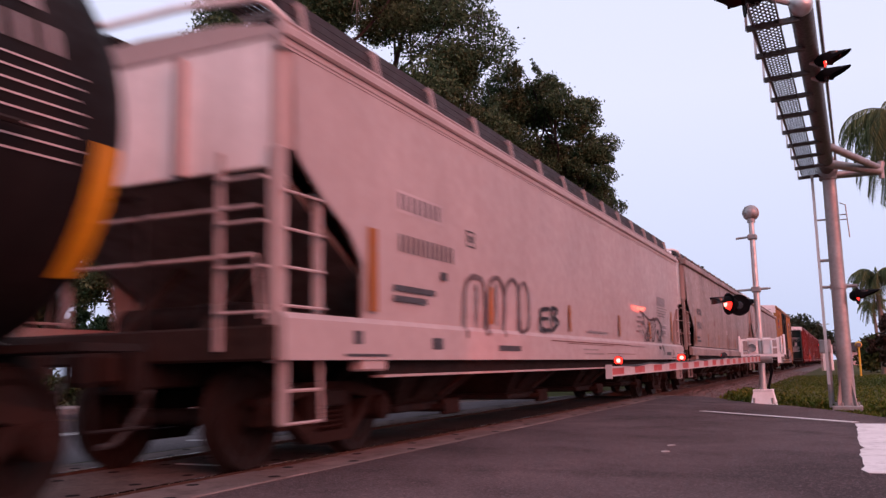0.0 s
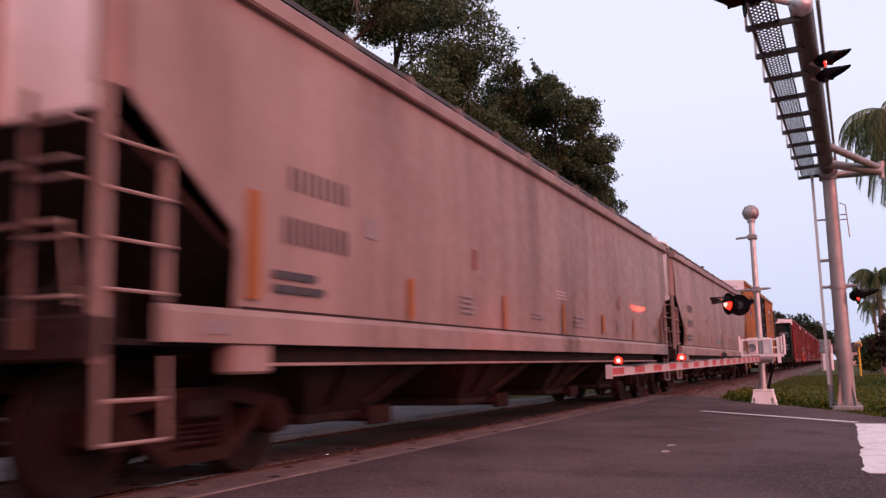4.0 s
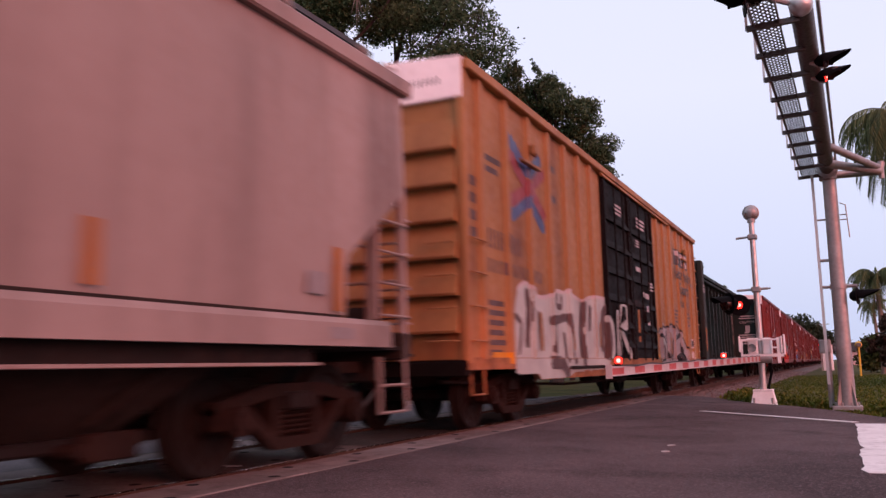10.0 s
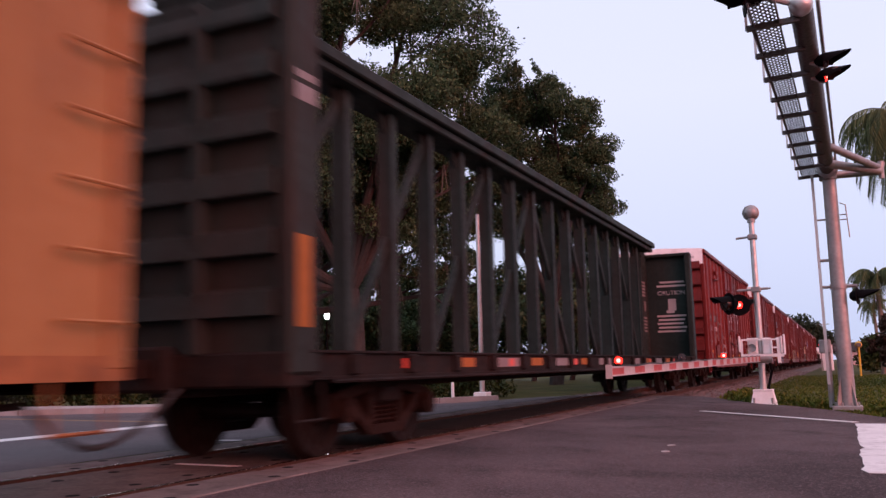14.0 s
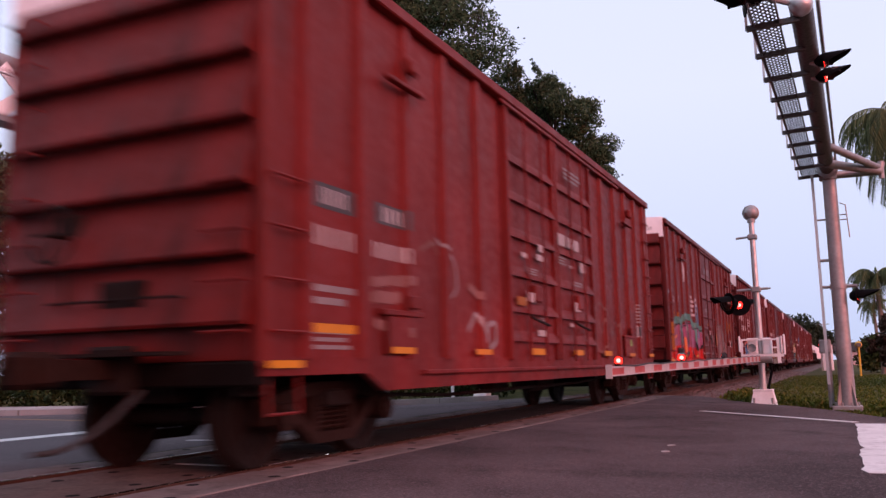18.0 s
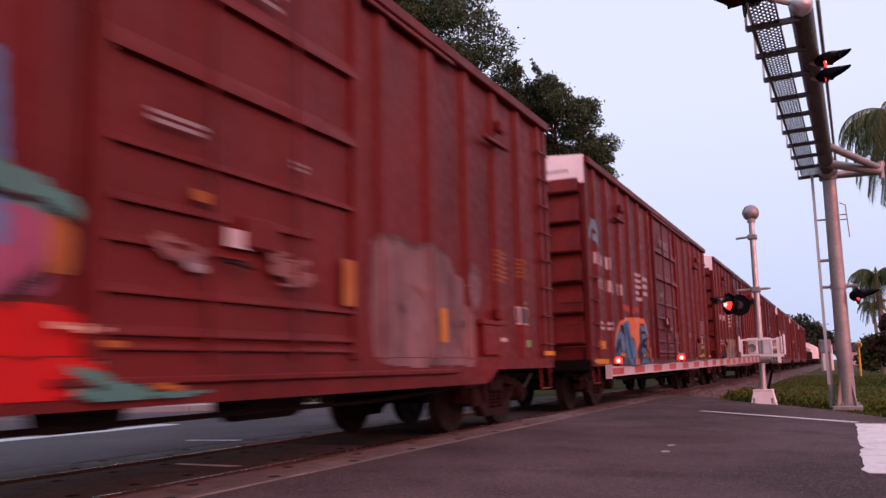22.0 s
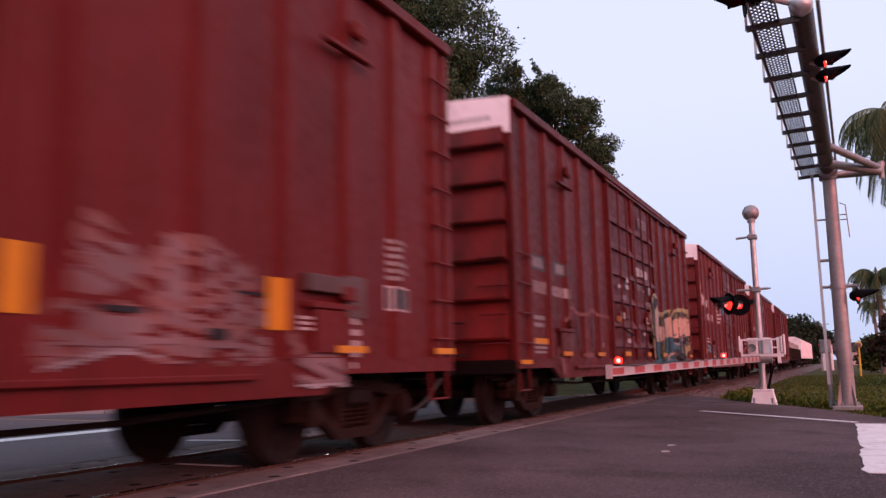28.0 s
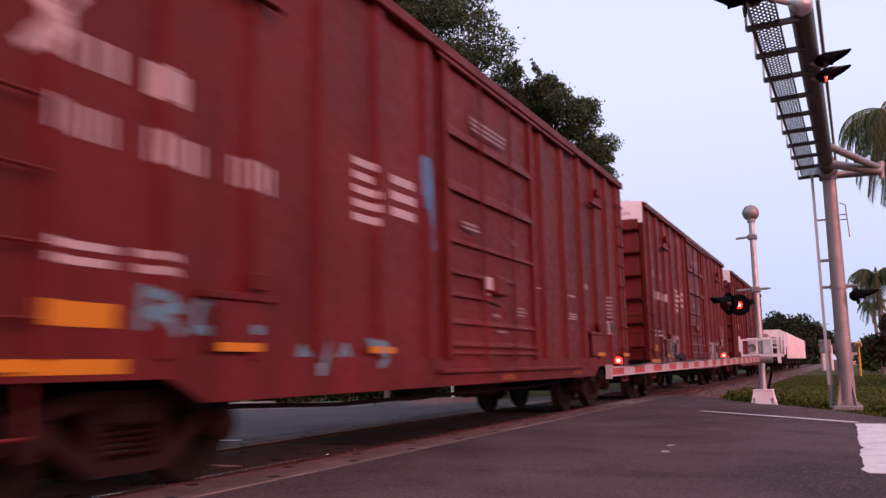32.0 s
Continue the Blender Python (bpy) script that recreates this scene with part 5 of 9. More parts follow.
        part("end_machinery", Shape().tube((-0.9, y + sy * 0.9, 1.3), (0.1, y + sy * 0.9, 1.3), 0.17, n=12).box((0.3, min(y + sy * 0.5, y + sy * 1.0), 1.06), (0.8, max(y + sy * 0.5, y + sy * 1.0), 1.45), 0.03), M["under"], car, "brake cylinder under the slope")
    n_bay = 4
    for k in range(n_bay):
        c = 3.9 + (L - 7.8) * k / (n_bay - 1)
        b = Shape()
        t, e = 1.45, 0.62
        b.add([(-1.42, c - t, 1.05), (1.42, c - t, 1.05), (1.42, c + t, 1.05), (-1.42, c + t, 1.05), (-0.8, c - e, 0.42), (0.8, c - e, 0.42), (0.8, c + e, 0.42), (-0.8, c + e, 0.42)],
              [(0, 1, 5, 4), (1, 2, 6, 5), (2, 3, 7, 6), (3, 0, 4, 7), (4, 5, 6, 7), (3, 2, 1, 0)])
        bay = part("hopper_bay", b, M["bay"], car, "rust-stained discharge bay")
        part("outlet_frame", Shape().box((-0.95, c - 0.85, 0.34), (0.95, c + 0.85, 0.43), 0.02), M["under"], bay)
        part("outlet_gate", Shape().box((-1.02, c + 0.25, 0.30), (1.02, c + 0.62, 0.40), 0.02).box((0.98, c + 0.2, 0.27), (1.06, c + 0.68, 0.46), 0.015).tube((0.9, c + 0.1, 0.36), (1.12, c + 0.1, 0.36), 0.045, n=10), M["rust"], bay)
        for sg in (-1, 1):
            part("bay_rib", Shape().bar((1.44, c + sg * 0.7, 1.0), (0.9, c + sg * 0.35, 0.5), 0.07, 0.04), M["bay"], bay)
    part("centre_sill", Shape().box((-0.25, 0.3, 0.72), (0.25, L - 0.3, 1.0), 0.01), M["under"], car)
    trucks(car, (1.5, L - 1.35))
    couplers(car, L, 0.53)
    CARS.append((car, u))
    return car, lambda v: 1.575


RIBS = [0.62, 1.55, 2.5, 3.45, 4.5, 5.6]


def mirrored(ribs, length, doors):
    out = [r for r in ribs if r < doors[0] - 0.1] + [length - r for r in ribs if length - r > doors[-1] + 0.1]
    return out


# leading tank car, black with orange and white markings
tank = thing("tank_car", "black tank car with pale stencils and an orange band", "tank car", (0, -12.9, 0), "freight cars of the train")
TL = 16.85
head = [(1e-3, 0.0), (0.6, 0.03), (1.05, 0.12), (1.36, 0.30), (1.47, 0.48), (1.5, 0.62)]
part("tank_shell", Shape().lathe(head + [(1.5, TL / 3), (1.5, 2 * TL / 3)] + [(r, TL + 0.4 - h) for r, h in head[::-1]], (0, 0, 2.42), "y", 40), M["black_car"], tank)
for y0, w in ((TL - 0.25, 0.23), (0.8, 0.28), (TL / 2, 0.28)):
    band = Shape()
    for k in range(9):
        a0, a1 = radians(-41 + 3.8 * k), radians(-41 + 3.8 * (k + 1))
        band.add([(r * math.cos(a), y, 2.42 + r * math.sin(a)) for a in (a0, a1) for y, r in ((y0, 1.509), (y0 + w, 1.472 if y0 > TL / 2 + 1 else 1.509))], [(0, 1, 3, 2)])
    part("orange_band", band, M["reflector"], tank, "orange reflective band")


def on_tank(rects, material, name):
    for y0, z0, y1, z1 in rects:
        s = Shape()
        n = 5
        a0, a1 = math.asin((z0 - 2.42) / 1.51), math.asin((z1 - 2.42) / 1.51)
        for k in range(n):
            p, q = a0 + (a1 - a0) * k / n, a0 + (a1 - a0) * (k + 1) / n
            s.add([(1.507 * math.cos(a), y, 2.42 + 1.507 * math.sin(a)) for a in (p, q) for y in (y0, y1)], [(0, 1, 3, 2)])
        part(name, s, material, tank)


on_tank(glyphs(15.1, 16.38, 2.97, 3.24, 2) + glyphs(15.2, 16.42, 2.70, 2.88, 3), M["stencil_grey"], "stencil")
on_tank([(TL - 2.9, 2.60 - 0.075 * k, TL - 0.36 - 0.03 * (k % 3), 2.612 - 0.075 * k) for k in range(8)], M["stencil_white"], "data_line")
for y_ in (1.4, TL - 2.2):
    part("saddle", Shape().box((-1.2, y_, 0.85), (1.2, y_ + 1.2, 1.4), 0.03), M["under"], tank)
for y_ in (0.0, TL - 2.8):
    part("stub_sill", Shape().box((-0.3, y_, 0.7), (0.3, y_ + 3.2, 1.0), 0.02), M["under"], tank)
for y_ in (0.0, TL - 0.3):
    part("end_platform", Shape().box((-1.45, y_, 0.98), (1.45, y_ + 0.55, 1.03)), M["under"], tank)
part("hand_rail", Shape().path([(1.4, TL + 0.25, 1.0), (1.4, TL + 0.25, 2.0), (-1.4, TL + 0.25, 2.0), (-1.4, TL + 0.25, 1.0)], 0.02, 6), M["under"], tank)
part("side_rail", Shape().tube((1.58, 1.0, 2.2), (1.58, TL - 0.8, 2.2), 0.02, n=6), M["under"], tank)
part("stirrup_step", Shape().path([(1.42, TL - 0.2, 1.0), (1.46, TL - 0.2, 0.5), (1.46, TL + 0.25, 0.5), (1.42, TL + 0.25, 1.0)], 0.02, 6), M["under"], tank)
trucks(tank, (1.9, TL - 1.1))
couplers(tank, TL + 0.3, 0.38)
CARS.append((tank, -12.9))

# sprayed shapes on the cars: (paint, line width or 0, points along the car and up)
YC1 = [('tag_mint', 0, [(1.6, 0.92), (1.75, 1.72), (1.85, 1.92), (2.2, 2.04), (2.6, 1.92), (2.75, 1.84), (3.4, 1.92), (3.75, 2.04), (4.1, 2.0), (4.35, 2.08), (4.95, 1.92), (6.0, 2.04), (6.95, 2.08), (6.9, 0.76), (4.5, 0.72), (4.1, 0.64), (3.75, 0.56), (2.7, 0.64), (2.6, 0.72), (1.6, 0.72)]),
       ('stencil_white', 0.03, [(1.85, 1.92), (2.2, 2.04), (2.6, 1.92), (2.75, 1.84), (3.4, 1.92), (3.75, 2.04), (4.1, 2.0), (4.35, 2.08), (4.95, 1.92), (6.0, 2.08), (6.95, 2.08)])]
YC2 = [('tag_brown', 0.11, [(2.25, 1.84), (2.3, 1.6), (2.2, 1.2)]),
       ('tag_brown', 0.05, [(1.75, 1.52), (2.0, 1.44), (1.85, 1.04)]),
       ('tag_brown', 0.06, [(2.7, 1.6), (2.65, 1.08)]),
       ('tag_brown', 0.05, [(3.65, 1.92), (3.65, 1.76), (3.9, 1.76), (3.9, 1.92)]),
       ('tag_brown', 0.07, [(3.3, 1.52), (4.1, 1.6)]),
       ('tag_brown', 0.08, [(3.5, 1.48), (3.4, 1.08)]),
       ('tag_brown', 0.05, [(4.0, 1.32), (4.1, 0.92)]),
       ('tag_brown', 0.08, [(4.25, 1.6), (4.45, 1.2), (4.5, 0.92)]),
       ('tag_brown', 0.1, [(5.1, 1.84), (4.95, 1.44), (5.05, 0.92)]),
       ('tag_brown', 0.06, [(5.65, 1.84), (5.55, 1.48)]),
       ('tag_brown', 0.1, [(3.25, 0.88), (3.75, 0.88), (4.0, 0.72)]),
       ('tag_brown', 0.1, [(6.4, 1.16), (6.5, 1.8), (6.95, 1.92)]),
       ('yellow_car', 0.07, [(2.8, 1.56), (2.85, 1.12)]),
       ('yellow_car', 0.05, [(4.5, 1.52), (4.55, 1.12)]),
       ('yellow_car', 0.05, [(6.3, 1.6), (6.25, 1.2)])]
YDOOR = [('tag_mint', 0.12, [(6.65, 1.68), (6.95, 1.52), (6.95, 1.08), (6.65, 0.88)]),
       ('tag_brown', 0.13, [(6.65, 1.52), (6.8, 1.32), (6.65, 1.04)]),
       ('tag_mint', 0.1, [(7.5, 1.0), (7.55, 1.92), (8.15, 1.96), (8.25, 1.64), (7.6, 1.52), (8.4, 1.0)]),
       ('tag_mint', 0.06, [(7.25, 0.92), (7.35, 1.84)]),
       ('tag_brown', 0.04, [(7.7, 1.84), (7.9, 1.8), (7.9, 1.68)])]
YC3 = [('tag_silver', 0, [(11.95, 1.6), (12.2, 1.72), (12.5, 1.8), (12.7, 1.84), (12.9, 1.72), (13.25, 1.76), (13.9, 1.88), (14.1, 1.64), (14.3, 1.84), (14.8, 1.72), (15.2, 1.68), (15.65, 1.44), (16.3, 1.12), (16.25, 0.8), (15.6, 0.64), (12.0, 0.68), (12.15, 1.04), (12.05, 1.32), (12.2, 1.52)]),
       ('tag_black', 0.03, [(11.95, 1.6), (12.5, 1.8), (12.9, 1.72), (13.9, 1.88), (14.2, 1.68), (14.45, 1.88), (15.2, 1.68), (16.3, 1.2)])]
YC4 = [('tag_black', 0.05, [(12.2, 1.52), (12.7, 1.48), (12.9, 1.36)]),
       ('tag_brown', 0.07, [(12.35, 1.2), (12.55, 1.32), (12.75, 1.2), (12.7, 1.0), (12.45, 1.04)]),
       ('tag_black', 0.05, [(12.05, 0.76), (12.2, 0.92), (12.5, 0.92)]),
       ('tag_black', 0.05, [(12.95, 1.6), (12.95, 1.24), (13.1, 0.92)]),
       ('tag_brown', 0.05, [(13.45, 1.68), (13.4, 1.24), (13.55, 1.08)]),
       ('tag_black', 0.05, [(13.95, 1.44), (13.8, 1.08), (13.4, 0.92)]),
       ('tag_black', 0.06, [(14.35, 1.72), (14.45, 1.48), (15.0, 1.6)]),
       ('tag_brown', 0.05, [(14.45, 1.36), (14.3, 0.92)]),
       ('tag_black', 0.05, [(15.0, 1.32), (15.2, 0.92), (15.75, 0.92)]),
       ('tag_mint', 0.04, [(12.25, 1.32), (12.4, 1.44), (12.8, 1.36), (12.95, 1.08)]),
       ('yellow_car', 0.07, [(13.6, 1.56), (13.65, 1.12)])]
R1A = [('tag_purple', 0, [(0.8, 1.8), (0.95, 1.84), (1.5, 1.92), (1.8, 1.76), (2.4, 1.92), (2.9, 2.0), (3.5, 2.04), (4.1, 1.84), (5.0, 2.0), (5.85, 1.76), (5.7, 1.24), (0.8, 1.16)]),
       ('tag_red', 0, [(-0.1, 1.2), (0.6, 1.2), (0.8, 1.24), (1.3, 1.32), (2.5, 1.28), (3.6, 1.28), (5.8, 1.24), (6.15, 1.12), (6.05, 0.72), (4.05, 0.64), (1.8, 0.64), (-0.1, 0.76)]),
       ('tag_teal', 0.1, [(0.85, 1.88), (1.2, 2.0), (1.6, 2.0), (2.0, 1.92), (2.35, 2.08), (2.7, 2.2), (3.35, 2.16), (4.0, 2.04), (4.45, 1.92), (4.85, 2.04), (5.85, 1.8)])]
R1B = [('tag_teal', 0.07, [(2.0, 1.84), (2.05, 1.6)]),
       ('tag_teal', 0.05, [(4.45, 1.84), (4.5, 1.36)]),
       ('tag_teal', 0.06, [(3.2, 1.88), (3.25, 1.44)]),
       ('tag_black', 0.022, [(0.8, 1.76), (1.5, 1.92), (1.8, 1.76), (2.25, 1.84), (2.9, 1.96), (3.6, 2.0), (4.1, 1.8), (4.85, 1.92), (5.95, 1.76), (5.9, 1.44)]),
       ('tag_black', 0.04, [(0.0, 1.2), (0.45, 1.16)]),
       ('tag_black', 0.04, [(0.75, 1.08), (0.95, 1.04)]),
       ('tag_black', 0.05, [(1.45, 1.2), (1.65, 1.16)]),
       ('tag_black', 0.05, [(2.0, 1.28), (2.3, 1.16)]),
       ('tag_black', 0.05, [(2.5, 1.04), (2.75, 1.0)]),
       ('tag_black', 0.04, [(3.8, 1.2), (4.2, 0.92)]),
       ('tag_black', 0.04, [(4.65, 1.2), (4.95, 0.96)]),
       ('tag_black', 0.04, [(5.65, 1.44), (5.45, 1.24)])]
R1E = [('tag_sky', 0.07, [(-0.2, 1.04), (-0.15, 0.8)]),
       ('tag_orange', 0.06, [(0.0, 0.92), (0.35, 0.92)]),
       ('tag_peach', 0.05, [(1.7, 1.68), (1.8, 1.6)]),
       ('tag_peach', 0.04, [(2.9, 1.84), (2.95, 1.76)]),
       ('tag_orange', 0.03, [(0.9, 1.52), (1.2, 1.56)]),
       ('tag_orange', 0.04, [(2.4, 1.52), (2.45, 1.16)])]
R1C = [('tag_sky', 0.035, [(-0.15, 3.12), (0.35, 3.16)]),
       ('tag_sky', 0.03, [(-0.1, 3.0), (0.3, 3.04)]),
       ('tag_sky', 0.045, [(-0.15, 2.88), (0.45, 2.72)]),
       ('tag_sky', 0.035, [(-0.1, 2.72), (0.35, 2.72)]),
       ('tag_sky', 0.03, [(-0.05, 3.2), (0.05, 3.04), (0.25, 3.2)])]
R1D = [('tag_ash', 0, [(9.42, 1.3), (9.46, 2.06), (9.6, 2.16), (9.85, 2.12), (9.95, 2.2), (10.4, 2.12), (10.6, 2.2), (11.0, 2.18), (11.3, 2.1), (11.42, 1.92), (11.66, 1.9), (11.72, 1.55), (11.9, 1.37), (11.94, 0.98), (11.84, 0.84), (11.0, 0.86), (10.2, 0.84), (9.5, 0.9)]),
       ('tag_ash', 0, [(11.97 + 0.25 * math.cos(a), 1.82 + 0.3 * math.sin(a)) for a in np.linspace(0, 5.9, 12)]),
       ('tag_brown', 0.02, [(11.97 + 0.24 * math.cos(a), 1.82 + 0.29 * math.sin(a)) for a in np.linspace(-1.9, 2.6, 14)]),
       ('tag_brown', 0.022, [(9.44, 1.5), (9.5, 2.1), (9.7, 2.16), (9.85, 2.1), (10.0, 2.18), (10.4, 2.1), (10.6, 2.18), (11.1, 2.14)]),
       ('tag_fade', 0.03, [(9.68, 1.9), (9.72, 1.04)]),
       ('tag_brown', 0.02, [(10.0, 1.98), (10.02, 1.5), (10.12, 1.42), (10.05, 0.96)]),
       ('tag_brown', 0.05, [(10.02, 1.46), (10.12, 1.44)]),
       ('tag_fade', 0.03, [(10.35, 1.7), (10.62, 1.62)]),
       ('tag_fade', 0.025, [(10.75, 1.96), (10.8, 0.96)]),
       ('tag_slate', 0.03, [(10.74, 1.36), (10.86, 1.34)]),
       ('tag_slate', 0.04, [(11.55, 1.34), (11.68, 1.33)]),
       ('tag_slate', 0.025, [(11.22, 1.34), (11.36, 1.32)]),
       ('tag_slate', 0.03, [(10.6, 0.90), (10.85, 0.90)]),
       ('tag_fade', 0.02, [(11.3, 1.9), (11.32, 1.4), (11.6, 1.05)]),
       ('tag_slate', 0.03, [(11.88, 1.72), (12.02, 1.7), (12.08, 1.84), (11.92, 1.9)]),
       ('tag_slate', 0.02, [(11.86, 2.0), (12.08, 1.98)]),
       ('reflector', 0, [(10.97, 1.50), (11.05, 1.50), (11.13, 1.50), (11.13, 1.3), (11.13, 1.12), (11.05, 1.12), (10.97, 1.12), (10.97, 1.3)])]
R1G = [('tag_fade', -0.5, [(6.44, 1.70), (6.55, 1.76), (6.95, 1.70), (7.0, 1.54), (6.6, 1.58)]),
       ('tag_ash', -0.3, [(6.66, 1.64), (6.9, 1.66), (6.98, 1.53), (6.76, 1.56)]),
       ('tag_silver', 0.03, [(6.80, 1.57), (6.93, 1.55)]),
       ('tag_fade', -0.4, [(7.67, 1.78), (8.25, 1.76), (8.34, 1.54), (7.75, 1.50)]),
       ('tag_ash', 0.014, [(7.85, 1.52), (8.2, 1.53)]),
       ('tag_ash', 0.012, [(7.9, 1.72), (8.15, 1.70), (8.2, 1.60), (8.0, 1.58)])]
R1H = [('tag_teal', -0.1, [(5.8, 0.97), (6.05, 0.93), (6.15, 0.80), (7.0, 0.72), (7.05, 0.68), (5.9, 0.68)]),
       ('tag_peach', -0.2, [(5.72, 1.15), (6.15, 1.12), (6.1, 1.08), (5.72, 1.09)]),
       ('orange', 0.018, [(6.0, 1.03), (6.25, 1.02)]),
       ('orange', 0.02, [(6.5, 0.75), (6.75, 0.74)])]
R2D = [('tag_peach', 0.05, [(11.95, 1.34), (12.1, 1.32)]),
       ('tag_ash', 0.06, [(11.95, 1.2), (12.15, 1.1), (12.2, 0.95)]),
       ('tag_ash', 0.04, [(12.05, 1.25), (12.3, 1.05), (12.35, 0.85)]),
       ('tag_fade', 0.06, [(11.0, 1.3), (11.15, 1.2), (11.25, 1.28)]),
       ('lime_label', 0.035, [(12.2, 0.86), (12.36, 0.82)])]
R3B = [('tag_fade', -0.15, [(9.42, 0.88), (9.46, 1.2), (9.6, 1.3), (9.64, 1.75), (9.8, 1.85), (10.1, 1.7), (10.25, 1.55), (10.42, 1.78), (10.6, 1.86), (10.9, 1.8), (11.1, 1.72), (11.35, 1.66), (11.55, 1.4), (11.6, 1.0), (11.5, 0.88), (10.4, 0.9), (10.05, 0.97), (9.8, 0.93)]),
       ('tag_ash', -0.25, [(9.66, 1.36), (9.64, 1.60), (9.8, 1.64), (10.14, 1.68), (10.22, 1.50), (10.0, 1.34)]),
       ('tag_ash', -0.25, [(9.44, 0.90), (9.46, 1.20), (9.76, 1.28), (10.3, 1.2), (10.35, 1.0), (9.8, 0.95)]),
       ('tag_silver', 0.012, [(9.47, 0.87), (9.82, 0.96), (10.06, 0.98), (10.35, 0.94)]),
       ('tag_ash', -0.4, [(10.42, 1.72), (10.6, 1.82), (10.66, 1.3), (10.8, 1.25), (10.8, 0.9), (10.45, 0.9)]),
       ('tag_ash', -0.4, [(10.74, 1.78), (10.95, 1.74), (11.0, 1.3), (10.8, 1.2)]),
       ('tag_ash', -0.4, [(11.08, 1.68), (11.25, 1.64), (11.3, 0.92), (11.08, 0.92)]),
       ('tag_ash', -0.3, [(11.34, 1.6), (11.48, 1.5), (11.56, 0.92), (11.38, 0.9)]),
       ('tag_ash', 0.02, [(9.5, 1.02), (10.38, 1.05), (11.54, 1.01)]),
       ('tag_black', 0.025, [(9.9, 1.25), (10.22, 1.25)]),
       ('tag_black', 0.04, [(10.82, 1.11), (11.05, 1.12)]),
       ('tag_black', 0.018, [(11.18, 1.44), (11.5, 1.42)]),
       ('tag_ash', -0.5, [(11.9, 1.02), (12.6, 1.0), (12.68, 0.70), (11.88, 0.72)]),
       ('tag_fade', 0.05, [(11.8, 1.1), (12.0, 1.0)]),
       ('tag_silver', 0.014, [(11.92, 0.72), (12.66, 0.70)])]
R2 = [('tag_orange', 0.06, [(1.9, 1.2), (2.0, 1.36), (2.4, 1.68), (3.3, 1.76), (4.25, 1.8), (5.05, 1.68), (5.1, 1.16)]),
       ('tag_blue', 0, [(1.9, 1.28), (2.35, 1.6), (2.45, 1.68), (3.2, 1.76), (3.3, 1.52), (3.5, 1.12), (3.55, 0.92), (3.4, 0.64), (2.9, 0.92), (2.65, 0.68), (1.9, 0.68), (1.85, 1.0)]),
       ('tag_orange', 0, [(3.25, 1.76), (4.25, 1.76), (4.3, 1.36), (3.85, 1.12), (3.85, 0.64), (3.55, 0.68), (3.5, 1.24), (3.3, 1.48)]),
       ('tag_blue', 0, [(4.25, 1.68), (5.05, 1.68), (4.95, 1.44), (4.5, 1.36), (4.5, 1.28), (4.95, 1.16), (5.0, 0.64), (4.15, 0.68), (4.1, 0.92), (4.2, 1.2)])]
R2B = [('tag_black', 0.035, [(2.4, 1.6), (2.55, 1.28), (2.8, 0.92), (3.0, 0.64)]),
       ('tag_black', 0.03, [(2.05, 1.08), (2.3, 1.28), (2.3, 0.92)]),
       ('tag_sky', 0.02, [(2.05, 1.28), (2.35, 1.48)]),
       ('tag_sky', 0.02, [(2.9, 1.6), (3.2, 1.12)]),
       ('reflector', 0.05, [(3.5, 1.68), (3.75, 1.36)]),
       ('reflector', 0.04, [(3.8, 1.04), (3.85, 0.72)]),
       ('tag_black', 0.035, [(4.4, 1.04), (4.9, 0.92)]),
       ('tag_black', 0.03, [(4.4, 1.52), (4.85, 1.48)]),
       ('tag_fade', 0.03, [(2.2, 0.8), (2.7, 0.92)])]
R4A = [('tag_lime', 0, [(8.95, 2.16), (9.2, 2.32), (9.5, 2.52), (9.9, 2.4), (10.5, 2.08), (11.95, 2.24), (12.1, 2.08), (12.8, 2.32), (14.65, 2.4), (15.05, 2.04), (15.0, 1.44), (14.4, 1.04), (13.45, 0.68), (10.2, 0.6), (9.55, 0.64), (9.05, 1.16)]),
       ('tag_black', 0, [(9.2, 2.2), (9.5, 2.44), (9.85, 2.36), (10.45, 1.96), (11.95, 2.2), (12.1, 2.0), (12.65, 2.2), (14.5, 2.28), (14.85, 1.96), (14.75, 1.44), (13.65, 0.8), (10.15, 0.64), (9.5, 0.64), (9.3, 1.2)])]
R4B = [('tag_peach', 0, [(9.5, 2.08), (9.85, 2.24), (10.15, 2.12), (10.4, 2.0), (10.25, 1.52), (10.2, 1.36), (9.5, 1.32), (9.45, 1.68)]),
       ('tag_peach', 0, [(10.35, 1.72), (10.7, 1.76), (10.75, 1.4), (10.35, 1.36)]),
       ('tag_peach', 0, [(10.8, 1.92), (11.9, 2.04), (12.05, 1.48), (10.85, 1.4), (10.8, 1.72)]),
       ('tag_peach', 0, [(12.2, 1.92), (12.75, 2.04), (13.0, 1.96), (13.0, 1.52), (12.2, 1.48)]),
       ('tag_peach', 0, [(13.2, 2.08), (14.5, 2.16), (14.75, 1.88), (14.6, 1.56), (13.2, 1.56)]),
       ('tag_aqua', 0, [(9.5, 1.32), (10.25, 1.36), (10.3, 0.84), (10.8, 0.84), (10.8, 1.44), (12.05, 1.52), (12.15, 1.32), (13.0, 1.24), (13.2, 1.04), (13.7, 1.12), (14.6, 1.52), (13.7, 0.8), (13.2, 0.64), (10.15, 0.64), (9.55, 0.72)])]
